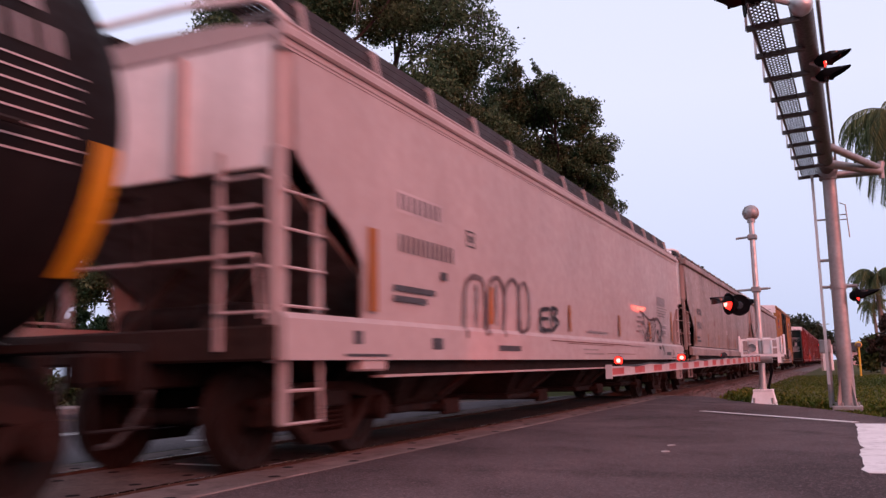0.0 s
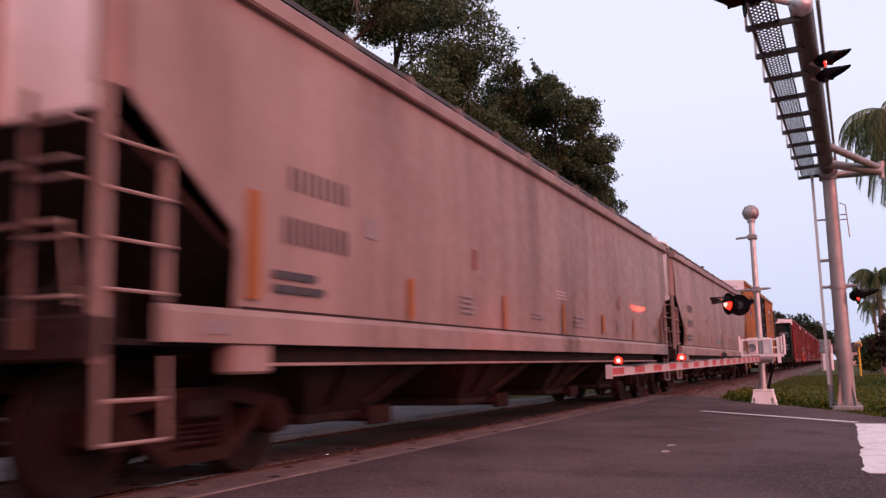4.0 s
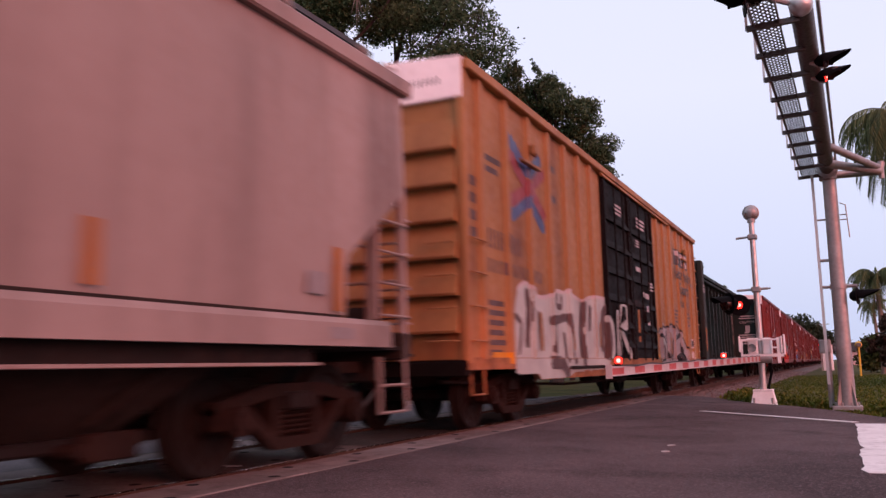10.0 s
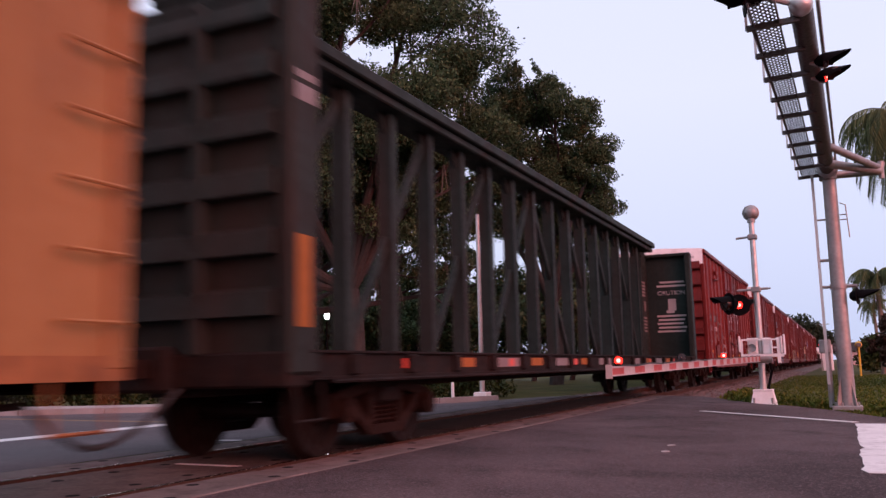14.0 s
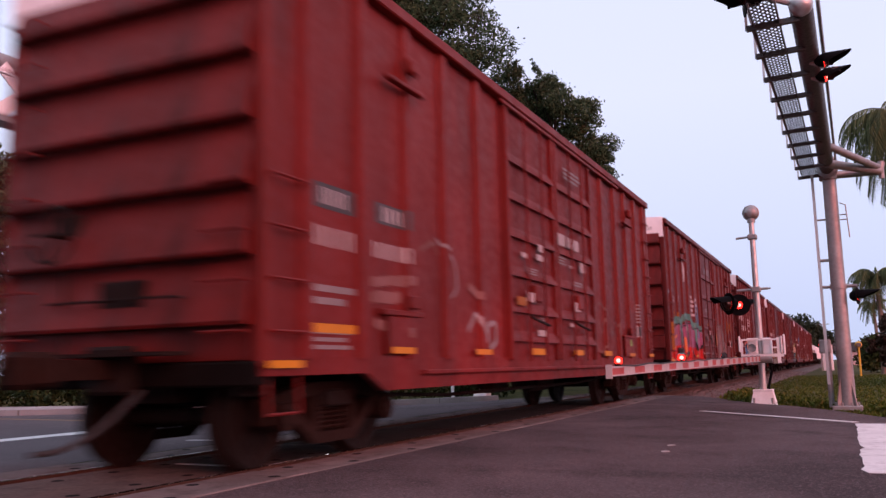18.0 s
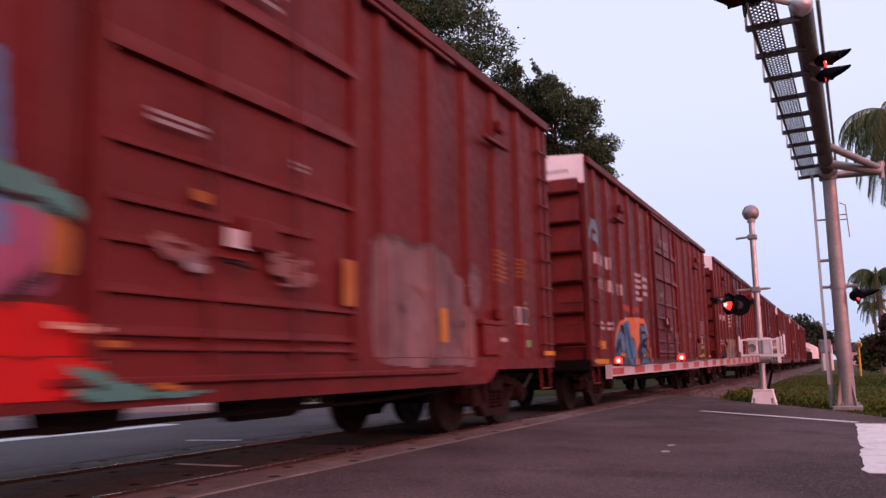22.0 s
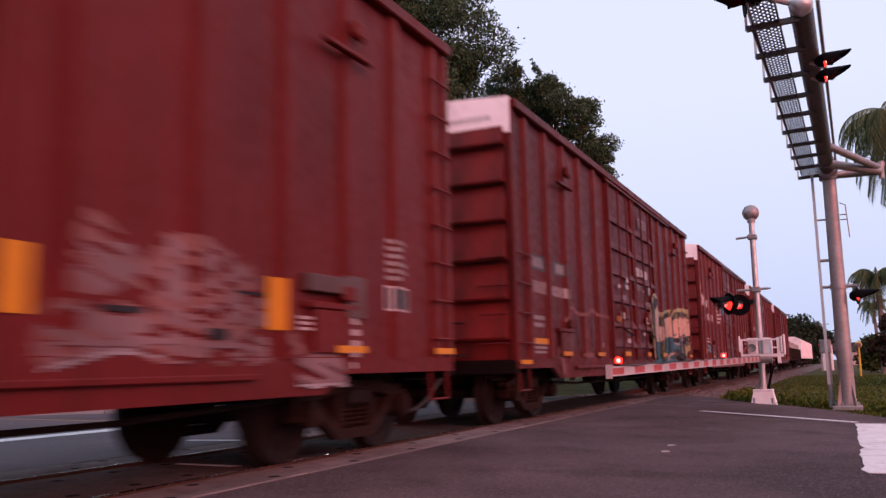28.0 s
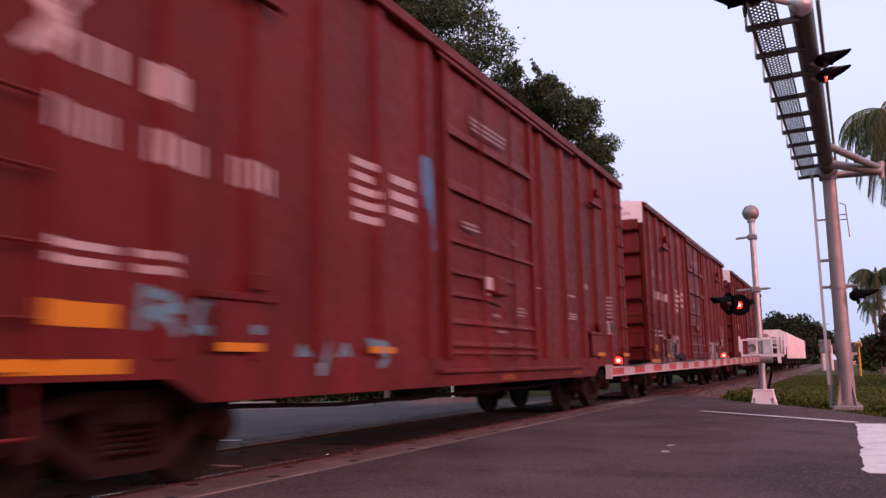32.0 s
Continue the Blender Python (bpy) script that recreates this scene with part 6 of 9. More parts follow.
R4C = [('tag_black', 0.045, [(9.3, 0.7), (11.2, 0.7), (13.1, 0.7)]),
       ('tag_aqua', 0.1, [(12.1, 1.32), (12.75, 1.36), (13.3, 1.1), (13.1, 0.84), (12.5, 0.84)]),
       ('tag_black', 0.08, [(10.3, 1.44), (10.3, 0.88)]),
       ('tag_black', 0.06, [(11.65, 1.48), (11.65, 1.16)]),
       ('tag_black', 0.08, [(12.35, 1.08), (13.1, 1.12), (12.95, 0.84)]),
       ('tag_black', 0.05, [(13.05, 1.96), (13.1, 1.48)]),
       ('tag_black', 0.035, [(13.75, 1.8), (14.1, 1.8), (14.0, 1.6), (13.65, 1.6)]),
       ('tag_black', 0.035, [(12.25, 1.44), (13.1, 1.4)]),
       ('tag_black', 0.04, [(10.75, 1.8), (10.8, 1.24)]),
       ('tag_black', 0.04, [(12.05, 1.84), (12.15, 1.4)]),
       ('tag_peach', 0.03, [(11.1, 0.92), (11.95, 1.12)])]
R4D = [('tag_fade', 0.028, [(2.4, 1.56), (2.55, 1.72), (2.85, 1.8), (3.05, 1.72), (3.7, 1.68), (4.1, 1.84), (4.45, 1.72), (5.35, 1.76), (5.65, 1.52)]),
       ('tag_brown', 0.11, [(2.4, 1.28), (2.5, 1.12)]),
       ('tag_fade', 0.04, [(3.6, 1.52), (3.75, 1.36), (3.55, 1.24)]),
       ('tag_brown', 0.04, [(2.85, 1.48), (2.8, 1.16)]),
       ('tag_silver', 0.05, [(4.6, 1.28), (4.8, 1.2)]),
       ('tag_brown', 0.08, [(5.35, 1.6), (5.6, 1.36)]),
       ('tag_fade', 0.09, [(2.0, 1.04), (2.1, 0.76)]),
       ('tag_brown', 0.05, [(3.1, 1.6), (3.2, 1.12)]),
       ('tag_brown', 0.05, [(4.1, 1.6), (4.05, 1.12)]),
       ('tag_fade', 0.04, [(3.4, 1.0), (4.05, 1.0)])]
R4E = [('tag_aqua', 0.1, [(12.13, 1.32), (12.45, 1.26), (12.89, 1.24), (13.2, 1.07), (13.1, 0.79)]),
       ('tag_black', 0, [(12.14, 1.17), (12.46, 1.2), (12.85, 1.19), (13.01, 1.01), (12.82, 0.92), (12.47, 0.93), (12.15, 0.9)]),
       ('tag_brown', 0.05, [(12.26, 1.07), (12.74, 1.06)]),
       ('tag_aqua', 0.07, [(13.32, 1.43), (13.46, 1.16), (13.83, 0.81)]),
       ('tag_silver', 0.03, [(12.32, 1.35), (12.74, 1.34), (13.15, 1.33)]),
       ('tag_black', 0.03, [(12.27, 1.41), (12.7, 1.45), (13.23, 1.44), (13.27, 1.23)]),
       ('tag_ash', 0.07, [(11.88, 1.88), (11.95, 1.38), (12.02, 0.91)]),
       ('tag_ash', 0.07, [(12.99, 2.07), (12.88, 1.78), (12.77, 1.5)]),
       ('tag_black', 0.03, [(13.04, 1.77), (13.0, 1.49)]),
       ('tag_black', 0.045, [(11.53, 1.46), (11.57, 1.16)]),
       ('tag_slate', 0.05, [(13.86, 1.76), (13.87, 1.64)]),
       ('tag_silver', 0.008, [(13.62, 1.6), (14.08, 1.58)]),
       ('tag_crimson', 0.015, [(13.52, 2.08), (14.14, 2.09)]),
       ('tag_aqua', 0.02, [(12.24, 1.57), (12.44, 1.56), (12.58, 1.62)]),
       ('tag_aqua', 0.02, [(14.14, 1.59), (14.48, 1.52)]),
       ('tag_black', 0.04, [(13.57, 1.42), (13.85, 1.4)]),
       ('tag_ash', 0.05, [(13.3, 1.15), (13.35, 0.85)]),
       ('reflector', 0.06, [(14.0, 1.28), (14.02, 1.19)]),
       ('reflector_worn', 0.03, [(13.9, 0.94), (14.25, 0.94)])]
R3 = [('tag_khaki', 0, [(2.05, 1.32), (2.85, 1.76), (3.85, 1.68), (5.0, 1.76), (6.2, 1.72), (6.0, 0.64), (2.25, 0.68)]),
       ('tag_brown', 0.05, [(2.8, 1.44), (2.9, 0.88)]),
       ('tag_brown', 0.06, [(3.8, 1.48), (3.5, 0.8)]),
       ('tag_brown', 0.05, [(4.55, 1.6), (4.85, 0.88)]),
       ('tag_brown', 0.05, [(5.6, 1.52), (5.3, 0.8)])]
R0 = [('tag_fade', 0.05, [(1.8, 1.68), (2.7, 1.76)]),
       ('tag_fade', 0.06, [(1.8, 1.52), (2.3, 1.56)]),
       ('tag_fade', 0.05, [(1.85, 1.28), (2.55, 1.2)]),
       ('tag_fade', 0.025, [(2.85, 2.12), (3.15, 2.24), (3.25, 2.12)]),
       ('tag_silver', 0.02, [(3.25, 2.28), (3.75, 2.08), (3.8, 1.76), (3.55, 1.6)]),
       ('tag_silver', 0.03, [(4.1, 1.28), (4.35, 1.52), (4.5, 1.28)]),
       ('tag_silver', 0.035, [(4.7, 1.16), (4.7, 1.36), (5.0, 1.4), (5.0, 1.16), (4.8, 1.08)]),
       ('tag_fade', 0.05, [(4.15, 1.8), (4.45, 1.72)])]
H1 = [('tag_slate', 0.03, [(3.6, 1.2), (3.6, 1.76), (3.85, 1.92), (4.15, 1.92), (4.25, 1.68), (4.2, 1.24)]),
       ('tag_slate', 0.03, [(4.3, 1.24), (4.35, 1.84), (4.55, 1.96), (4.75, 1.96), (4.95, 1.76), (4.85, 1.24)]),
       ('tag_slate', 0.03, [(4.85, 1.28), (4.95, 1.88), (5.2, 2.0), (5.45, 1.92), (5.5, 1.28)]),
       ('tag_slate', 0.025, [(5.45, 1.28), (5.45, 1.88), (5.7, 2.0), (5.9, 1.8), (5.85, 1.36), (5.55, 1.28)]),
       ('tag_slate', 0.025, [(3.95, 1.8), (3.95, 1.32)]),
       ('tag_slate', 0.025, [(4.6, 1.84), (4.6, 1.36)]),
       ('tag_black', 0.03, [(6.75, 1.68), (6.35, 1.64), (6.35, 1.36), (6.75, 1.36)]),
       ('tag_black', 0.025, [(6.35, 1.52), (6.7, 1.52)]),
       ('tag_black', 0.03, [(6.85, 1.36), (6.85, 1.72), (7.2, 1.68), (6.95, 1.56), (7.25, 1.48), (6.9, 1.36)])]

R1F = [('red_b', 0, [(1.7, 1.76), (2.0, 1.72), (2.15, 1.6), (2.1, 1.28), (1.7, 1.36)]),
       ('tag_teal', 0.05, [(1.8, 1.8), (2.0, 1.72), (2.05, 1.36)]),
       ('tag_black', 0.03, [(2.15, 1.68), (2.2, 1.28)]),
       ('tag_black', 0.03, [(1.65, 1.68), (1.7, 1.36)]),
       ('tag_black', 0.025, [(3.1, 1.88), (3.1, 1.36)]),
       ('tag_black', 0.03, [(3.25, 1.84), (3.2, 1.36)]),
       ('tag_black', 0.03, [(4.3, 1.76), (4.45, 1.2)]),
       ('tag_black', 0.03, [(4.85, 1.84), (4.75, 1.36)]),
       ('tag_black', 0.05, [(1.3, 1.2), (1.5, 1.12), (1.65, 1.16)]),
       ('tag_black', 0.05, [(2.7, 1.08), (3.05, 1.12)]),
       ('tag_black', 0.02, [(2.15, 0.96), (2.3, 0.68)]),
       ('tag_black', 0.02, [(3.45, 1.04), (3.55, 0.68)]),
       ('tag_black', 0.04, [(1.8, 1.08), (2.15, 1.16)])]
R2C = [('tag_black', 0.03, [(1.9, 1.08), (2.3, 1.4), (2.4, 0.68)]),
       ('tag_black', 0.03, [(2.9, 1.6), (3.3, 1.0), (3.4, 0.68)]),
       ('tag_black', 0.04, [(2.5, 1.12), (2.65, 0.72)]),
       ('tag_black', 0.035, [(4.25, 1.6), (4.15, 0.92)]),
       ('tag_black', 0.03, [(4.95, 1.4), (4.4, 1.36), (4.4, 1.2), (4.95, 1.12)]),
       ('tag_sky', 0.025, [(2.55, 1.64), (2.9, 1.12)]),
       ('tag_sky', 0.02, [(2.0, 0.92), (2.2, 1.12)]),
       ('tag_orange', 0.05, [(5.2, 1.16), (5.1, 0.64)])]

# three covered hoppers
h1, hp = hopper(5.5, M["hopper_white"], "off-white covered hopper with black stencils and outlined graffiti loops", 1, True)
bars("name_panel", [(1.92, 2.40, 3.06, 2.63)], M["stencil_white"], h1, hp, 0.003)
bars("stencil", glyphs(1.97, 3.0, 2.43, 2.60, 4) + glyphs(1.97, 3.34, 2.0, 2.18, 6) + [(2.95, 1.79, 3.12, 1.88)] + lines(1.86, 2.85, 1.47, 1.68, 2), M["stencil_black"], h1, hp, 0.006)
bars("stencil", [(3.69, 2.43, 3.95, 2.45), (3.69, 2.25, 3.95, 2.27), (3.69, 2.25, 3.72, 2.45), (3.92, 2.25, 3.95, 2.45), (3.76, 2.31, 3.88, 2.39)], M["stencil_black"], h1, hp, 0.005)
bars("orange_strip", [(1.36, 1.37, 1.54, 2.16), (4.34, 1.36, 4.5, 1.82), (7.80, 1.37, 7.92, 1.79), (11.20, 1.37, 11.33, 1.78), (16.93, 1.38, 17.1, 2.13), (14.12, 1.38, 14.3, 1.76)], M["orange"], h1, hp, 0.005)
bars("panel_stencil", [(15.18, 2.20, 16.23, 2.42)] + [(15.18, 1.945 + 0.065 * k, 16.12 + 0.11 * k, 1.97 + 0.065 * k) for k in range(4)] + [(12.92, 1.82 - 0.1 * k, 13.35, 1.855 - 0.1 * k) for k in range(4)] + [(8.95, 1.39, 10.3, 1.425)], M["stencil_grey"], h1, hp, 0.005)
bars("data_panel", [(15.7, 1.49, 16.27, 1.78)], M["stencil_white"], h1, hp, 0.005)
bars("data_panel", [(15.74, 1.53, 16.15, 1.62), (15.74, 1.66, 16.22, 1.74)], M["stencil_grey"], h1, hp, 0.008)
sillp = lambda v: 1.603
bars("sill_stencil", [(1.05, 1.06, 1.2, 1.18), (2.65, 1.03, 2.92, 1.15), (4.6, 1.03, 5.4, 1.10), (0.9, 0.95, 1.7, 0.975), (16.0, 1.02, 16.6, 1.1), (16.9, 1.02, 17.02, 1.16), (16.7, 0.95, 17.3, 0.97)], M["stencil_black"], h1, sillp, 0.004)
bars("sill_stencil", [(8.48, 1.075, 9.45, 1.10), (8.6, 1.005, 9.85, 1.03), (12.04, 1.175, 13.5, 1.205)], M["stencil_grey"], h1, sillp, 0.004)
bars("rust_line", [(6.75, 1.195, 12.0, 1.209), (7.6, 1.17, 10.7, 1.178), (10.1, 1.022, 12.4, 1.031)], M["rust_streak"], h1, sillp, 0.004)
spray(h1, hp, H1, "thin black spray loops and a small tag", 1.604, 0.012, 0, 1.27)
tag_line = [[(13.2, 1.97), (13.47, 1.94), (13.6, 1.94), (13.75, 1.89), (13.96, 1.86), (14.25, 1.81), (14.5, 1.83)]]
tag_bold = [[(14.52, 1.84), (14.7, 1.86), (14.85, 1.81), (14.88, 1.73), (14.77, 1.53), (14.64, 1.34), (14.43, 1.34)], [(14.38, 1.8), (14.41, 1.55), (14.43, 1.36)], [(14.85, 1.85), (15.07, 1.88), (15.28, 1.85), (15.49, 1.77), (15.6, 1.64), (15.54, 1.5), (15.33, 1.4), (15.17, 1.36)],
            [(13.42, 1.73), (13.58, 1.72)], [(13.52, 1.92), (13.67, 1.62)], [(13.85, 1.5), (13.98, 1.47), (14.18, 1.45)], [(13.45, 1.55), (13.58, 1.45), (13.72, 1.35)], [(13.88, 1.35), (14.07, 1.35)], [(13.98, 1.72), (13.94, 1.58), (13.86, 1.52)], [(14.57, 1.82), (14.56, 1.62)]]
graffiti(h1, hp, tag_line, [(0.022, M["tag_slate"], 0.9, 2.3)], (13.1, 14.7, 1.32, 2.1), "long black spray line")
graffiti(h1, hp, tag_bold, [(0.036, M["tag_slate"], 0.9, 2.3)], (13.3, 15.8, 1.32, 2.0), "bold looping black spray letters")
graffiti(h1, hp, [[(15.34, 1.42), (15.5, 1.37)], [(15.1, 1.57), (15.17, 1.55)]], [(0.06, M["tag_black"], 0.9, 2.3)], (14.9, 15.8, 1.32, 1.8), "thick black spray blot")
graffiti(h1, lambda v: 1.603, [[(15.5, 1.24), (15.62, 1.16), (15.72, 1.05)], [(15.11, 1.2), (15.29, 1.19)]], [(0.035, M["tag_black"], 0.9, 1.25)], (14.9, 15.9, 0.95, 1.25), "black spray tail on the sill")

for u, seed, who in ((25.1, 2, "pale weathered covered hopper streaked with brown grime"), (44.7, 3, "dusty grey-pink covered hopper streaked with dirt")):
    h, hp = hopper(u, M["hopper_grey"], who, seed, False)
    bars("stencil", glyphs(1.92, 2.86, 2.28, 2.48, 4) + glyphs(1.84, 2.86, 1.84, 2.06, 5) + lines(1.72, 2.55, 1.42, 1.64, 2, seed), M["stencil_black"], h, hp, 0.005)
    bars("stencil", [(3.12, 2.05, 3.38, 2.25)] + [(5.36, 1.46 + 0.06 * k, 5.74, 1.49 + 0.06 * k) for k in range(4)] + [(12.93, 1.46 + 0.055 * k, 13.35, 1.49 + 0.055 * k) for k in range(4)] + [(16.6, 1.47, 16.88, 1.66)]
         + lines(7.9, 8.5, 1.49, 1.6, 2, seed) + lines(9.95, 10.66, 1.44, 1.66, 3, seed), M["stencil_grey"], h, hp, 0.005)
    bars("orange_strip", [(1.40, 1.37, 1.55, 2.20), (4.0, 1.33, 4.12, 1.75), (6.69, 1.32, 6.80, 1.76), (9.3, 1.34, 9.42, 1.8), (11.74, 1.38, 11.9, 1.74), (14.3, 1.36, 14.42, 1.76), (17.0, 1.34, 17.14, 1.9)], M["orange"], h, hp, 0.005)
    bars("red_mark", [(5.68, 2.0, 5.86, 2.24), (13.0, 1.9, 13.2, 2.15)], M["tag_fade"], h, hp, 0.005)
    bars("white_line", [(9.0, 1.86 + 0.05 * k, 9.5, 1.885 + 0.05 * k) for k in range(3)], M["stencil_white"], h, hp, 0.006)
    if seed == 3:
        graffiti(h, hp, [[(8.5, 1.54), (8.7, 1.58), (8.95, 1.52)]], [(0.06, M["tag_sky"], 0.9, 2.3)], (8.35, 9.1, 1.42, 1.68), "faded blue patch")
    bars("sill_stencil", [(0.9, 1.1, 1.2, 1.2), (16.9, 1.1, 17.3, 1.2)], M["stencil_grey"], h, lambda v: 1.603, 0.004)

# yellow boxcar with black double doors
YD = (6.76, 9.0, 11.48)
YL = 18.33
yribs = [0.55, 1.5, 2.45, 3.4, 4.3, 5.15, 5.95, 12.25, 13.15, 14.1, 15.15, 16.2, 17.3]
yc, yp = boxcar(64.87, YL, M["yellow_car"], M["black_car"], YD, yribs, 4.69, "long yellow boxcar with black double doors and graffiti along its side", True, (2.6, YL - 2.6), M["yellow_sill"], 2.5, True, ())
bars("stencil", lines(0.76, 1.36, 3.36, 3.66, 2) + glyphs(0.79, 2.1, 2.38, 2.64, 5) + glyphs(0.77, 3.0, 2.06, 2.24, 6) + lines(0.76, 1.38, 0.95, 1.72, 6) + lines(3.42, 4.0, 3.9, 4.1, 1) + lines(3.42, 4.0, 3.4, 3.6, 1)
     + [(0.05, 2.45 + 0.22 * k, 0.42, 2.58 + 0.22 * k) for k in range(4)] + lines(14.3, 15.0, 1.9, 2.3, 4, 2) + lines(16.3, 17.0, 1.85, 2.3, 4, 3), M["tag_brown"], yc, yp)
bars("reflector", [(0.86, 0.87, 1.5, 1.02), (11.6, 0.98, 12.1, 1.05)], M["reflector"], yc, yp, 0.006)
EMBLEM = [('emblem_blue', 0.1, [(1.75, 4.04), (2.45, 3.68)]),
          ('emblem_blue', 0.1, [(2.5, 3.28), (3.1, 2.96)]),
          ('emblem_blue', 0.1, [(1.75, 2.96), (2.45, 3.28)]),
          ('emblem_blue', 0.1, [(2.6, 3.72), (3.0, 4.0)]),
          ('tag_crimson', 0.1, [(1.75, 3.8), (2.35, 3.48)]),
          ('tag_crimson', 0.1, [(2.6, 3.44), (3.15, 3.16)]),
          ('tag_crimson', 0.1, [(1.75, 3.16), (2.4, 3.44)]),
          ('tag_crimson', 0.1, [(2.65, 3.56), (3.15, 3.8)])]
spray(yc, yp, EMBLEM, "red and blue crossed emblem")
spray(yc, yp, YC1, "large pale mint graffiti letters")
spray(yc, yp, YC2, "brown shading of the mint graffiti", first=2)
spray(yc, lambda v: yp(v) if v < 6.74 else 1.534, YDOOR, "graffiti running on over the doors", first=1)
spray(yc, yp, YC3, "silver graffiti letters edged in black")
spray(yc, yp, YC4, "dark shading of the silver graffiti", first=2)
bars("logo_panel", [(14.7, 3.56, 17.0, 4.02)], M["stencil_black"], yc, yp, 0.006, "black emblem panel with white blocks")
bars("logo_block", [(14.85, 3.84, 15.6, 3.97), (15.13, 3.62, 15.33, 3.84), (15.7, 3.84, 16.3, 3.97), (15.9, 3.62, 16.1, 3.84), (16.4, 3.62, 16.9, 3.72), (16.4, 3.86, 16.9, 3.97), (16.58, 3.72, 16.75, 3.86)], M["stencil_white"], yc, yp, 0.010)
lettering("Railcar Pooling", 0.46, (1.512, 15.75, 3.17), FACE_EAST, M["stencil_black"], yc)
lettering("Experts", 0.46, (1.512, 15.85, 2.76), FACE_EAST, M["stencil_black"], yc)
bars("lettering_bar", glyphs(15.1, 16.7, 2.40, 2.58, 6), M["stencil_black"], yc, yp, 0.008)
bars("data_plate", [(16.95, 1.25, 17.28, 1.52), (16.95, 0.92, 17.28, 1.15)], M["stencil_white"], yc, yp, 0.006)
bars("data_plate", [(17.0, 1.3, 17.23, 1.48)], M["stencil_black"], yc, yp, 0.009)
doorp = lambda v: 1.533
bars("door_stencil", lines(7.5, 8.3, 3.85, 4.1, 3, 4) + lines(9.6, 10.5, 3.85, 4.12, 3, 5) + lines(9.4, 9.9, 3.4, 3.58, 3, 6) + lines(10.6, 11.2, 2.5, 2.72, 3, 7) + [(9.35, 2.86, 9.8, 2.96), (9.9, 2.32, 10.1, 2.44), (10.3, 2.0, 10.5, 2.14), (10.2, 2.3, 10.6, 2.42), (10.3, 1.7, 10.6, 1.8)], M["stencil_white"], yc, doorp, 0.002)
bars("door_reflector", [(9.3, 1.5, 9.5, 2.0), (9.3, 1.3, 9.5, 1.42)], M["orange"], yc, doorp, 0.002)

# dark green centre-beam lumber flat
cb = thing("centerbeam_flatcar", "empty dark green centre-beam flatcar with bulkheads and a truss of posts", "flatcar", (0, 85.0, 0), "freight cars of the train")
CL = 21.6
GP = M["green_car"]
for sx in (1, -1):
    s = Shape().extrude([(0.3, 0.78), (CL - 0.3, 0.78), (CL - 0.3, 0.99), (0.3, 0.99)], "x", min(sx * 1.3, sx * 1.42), max(sx * 1.3, sx * 1.42))
    part("side_sill", s, M["under"], cb)
    part("sill_flange", Shape().box((min(sx * 1.28, sx * 1.46), 0.3, 0.985), (max(sx * 1.28, sx * 1.46), CL - 0.3, 1.01), 0.004).box((min(sx * 1.28, sx * 1.45), 0.3, 0.755), (max(sx * 1.28, sx * 1.45), CL - 0.3, 0.785), 0.004), M["under"], cb)
    for k in range(18):
        y = 1.0 + k * (CL - 2.0) / 17
        part("stake_pocket", Shape().box((min(sx * 1.42, sx * 1.49), y - 0.07, 0.79), (max(sx * 1.42, sx * 1.49), y + 0.07, 0.98), 0.012), M["under"], cb)
    part("winch_rail", Shape().tube((sx * 1.47, 0.6, 0.74), (sx * 1.47, CL - 0.6, 0.74), 0.02, n=6), M["under"], cb)
part("deck", Shape().box((-1.3, 0.2, 0.93), (1.3, CL - 0.2, 0.98)), M["under"], cb)
part("centre_sill", Shape().box((-0.3, 0.2, 0.62), (0.3, CL - 0.2, 0.94), 0.01), M["under"], cb)
beam = part("top_chord", Shape().box((-0.28, 0.1, 4.34), (0.28, CL - 0.1, 4.46), 0.02).box((-0.36, 0.1, 4.46), (0.36, CL - 0.1, 4.62), 0.02), GP, cb, "deep dark green top beam")
npost = 17
for k in range(npost):
    y = 0.72 + 1.2 * k
    post = part("post", Shape().extrude([(y - 0.075, 0.98), (y + 0.075, 0.98), (y + 0.06, 3.8), (y + 0.11, 4.36), (y - 0.11, 4.36), (y - 0.06, 3.8)], "x", -0.10, 0.10), GP, cb)
    part("post_flange", Shape().box((0.10, y - 0.085, 0.98), (0.115, y + 0.085, 4.34)), GP, post)
    if k < npost - 2 and k % 2 == 0:
        lo, hi = ((y + 0.08, 1.05), (y + 2.32, 4.2)) if k < npost // 2 else ((y + 2.32, 1.05), (y + 0.08, 4.2))
        part("diagonal", Shape().bar((0, *lo), (0, *hi), 0.08, 0.11), GP, post)
    part("post_gusset", Shape().extrude([(y - 0.26, 4.36), (y + 0.26, 4.36), (y + 0.09, 4.06), (y - 0.09, 4.06)], "x", -0.03, 0.03), GP, post)
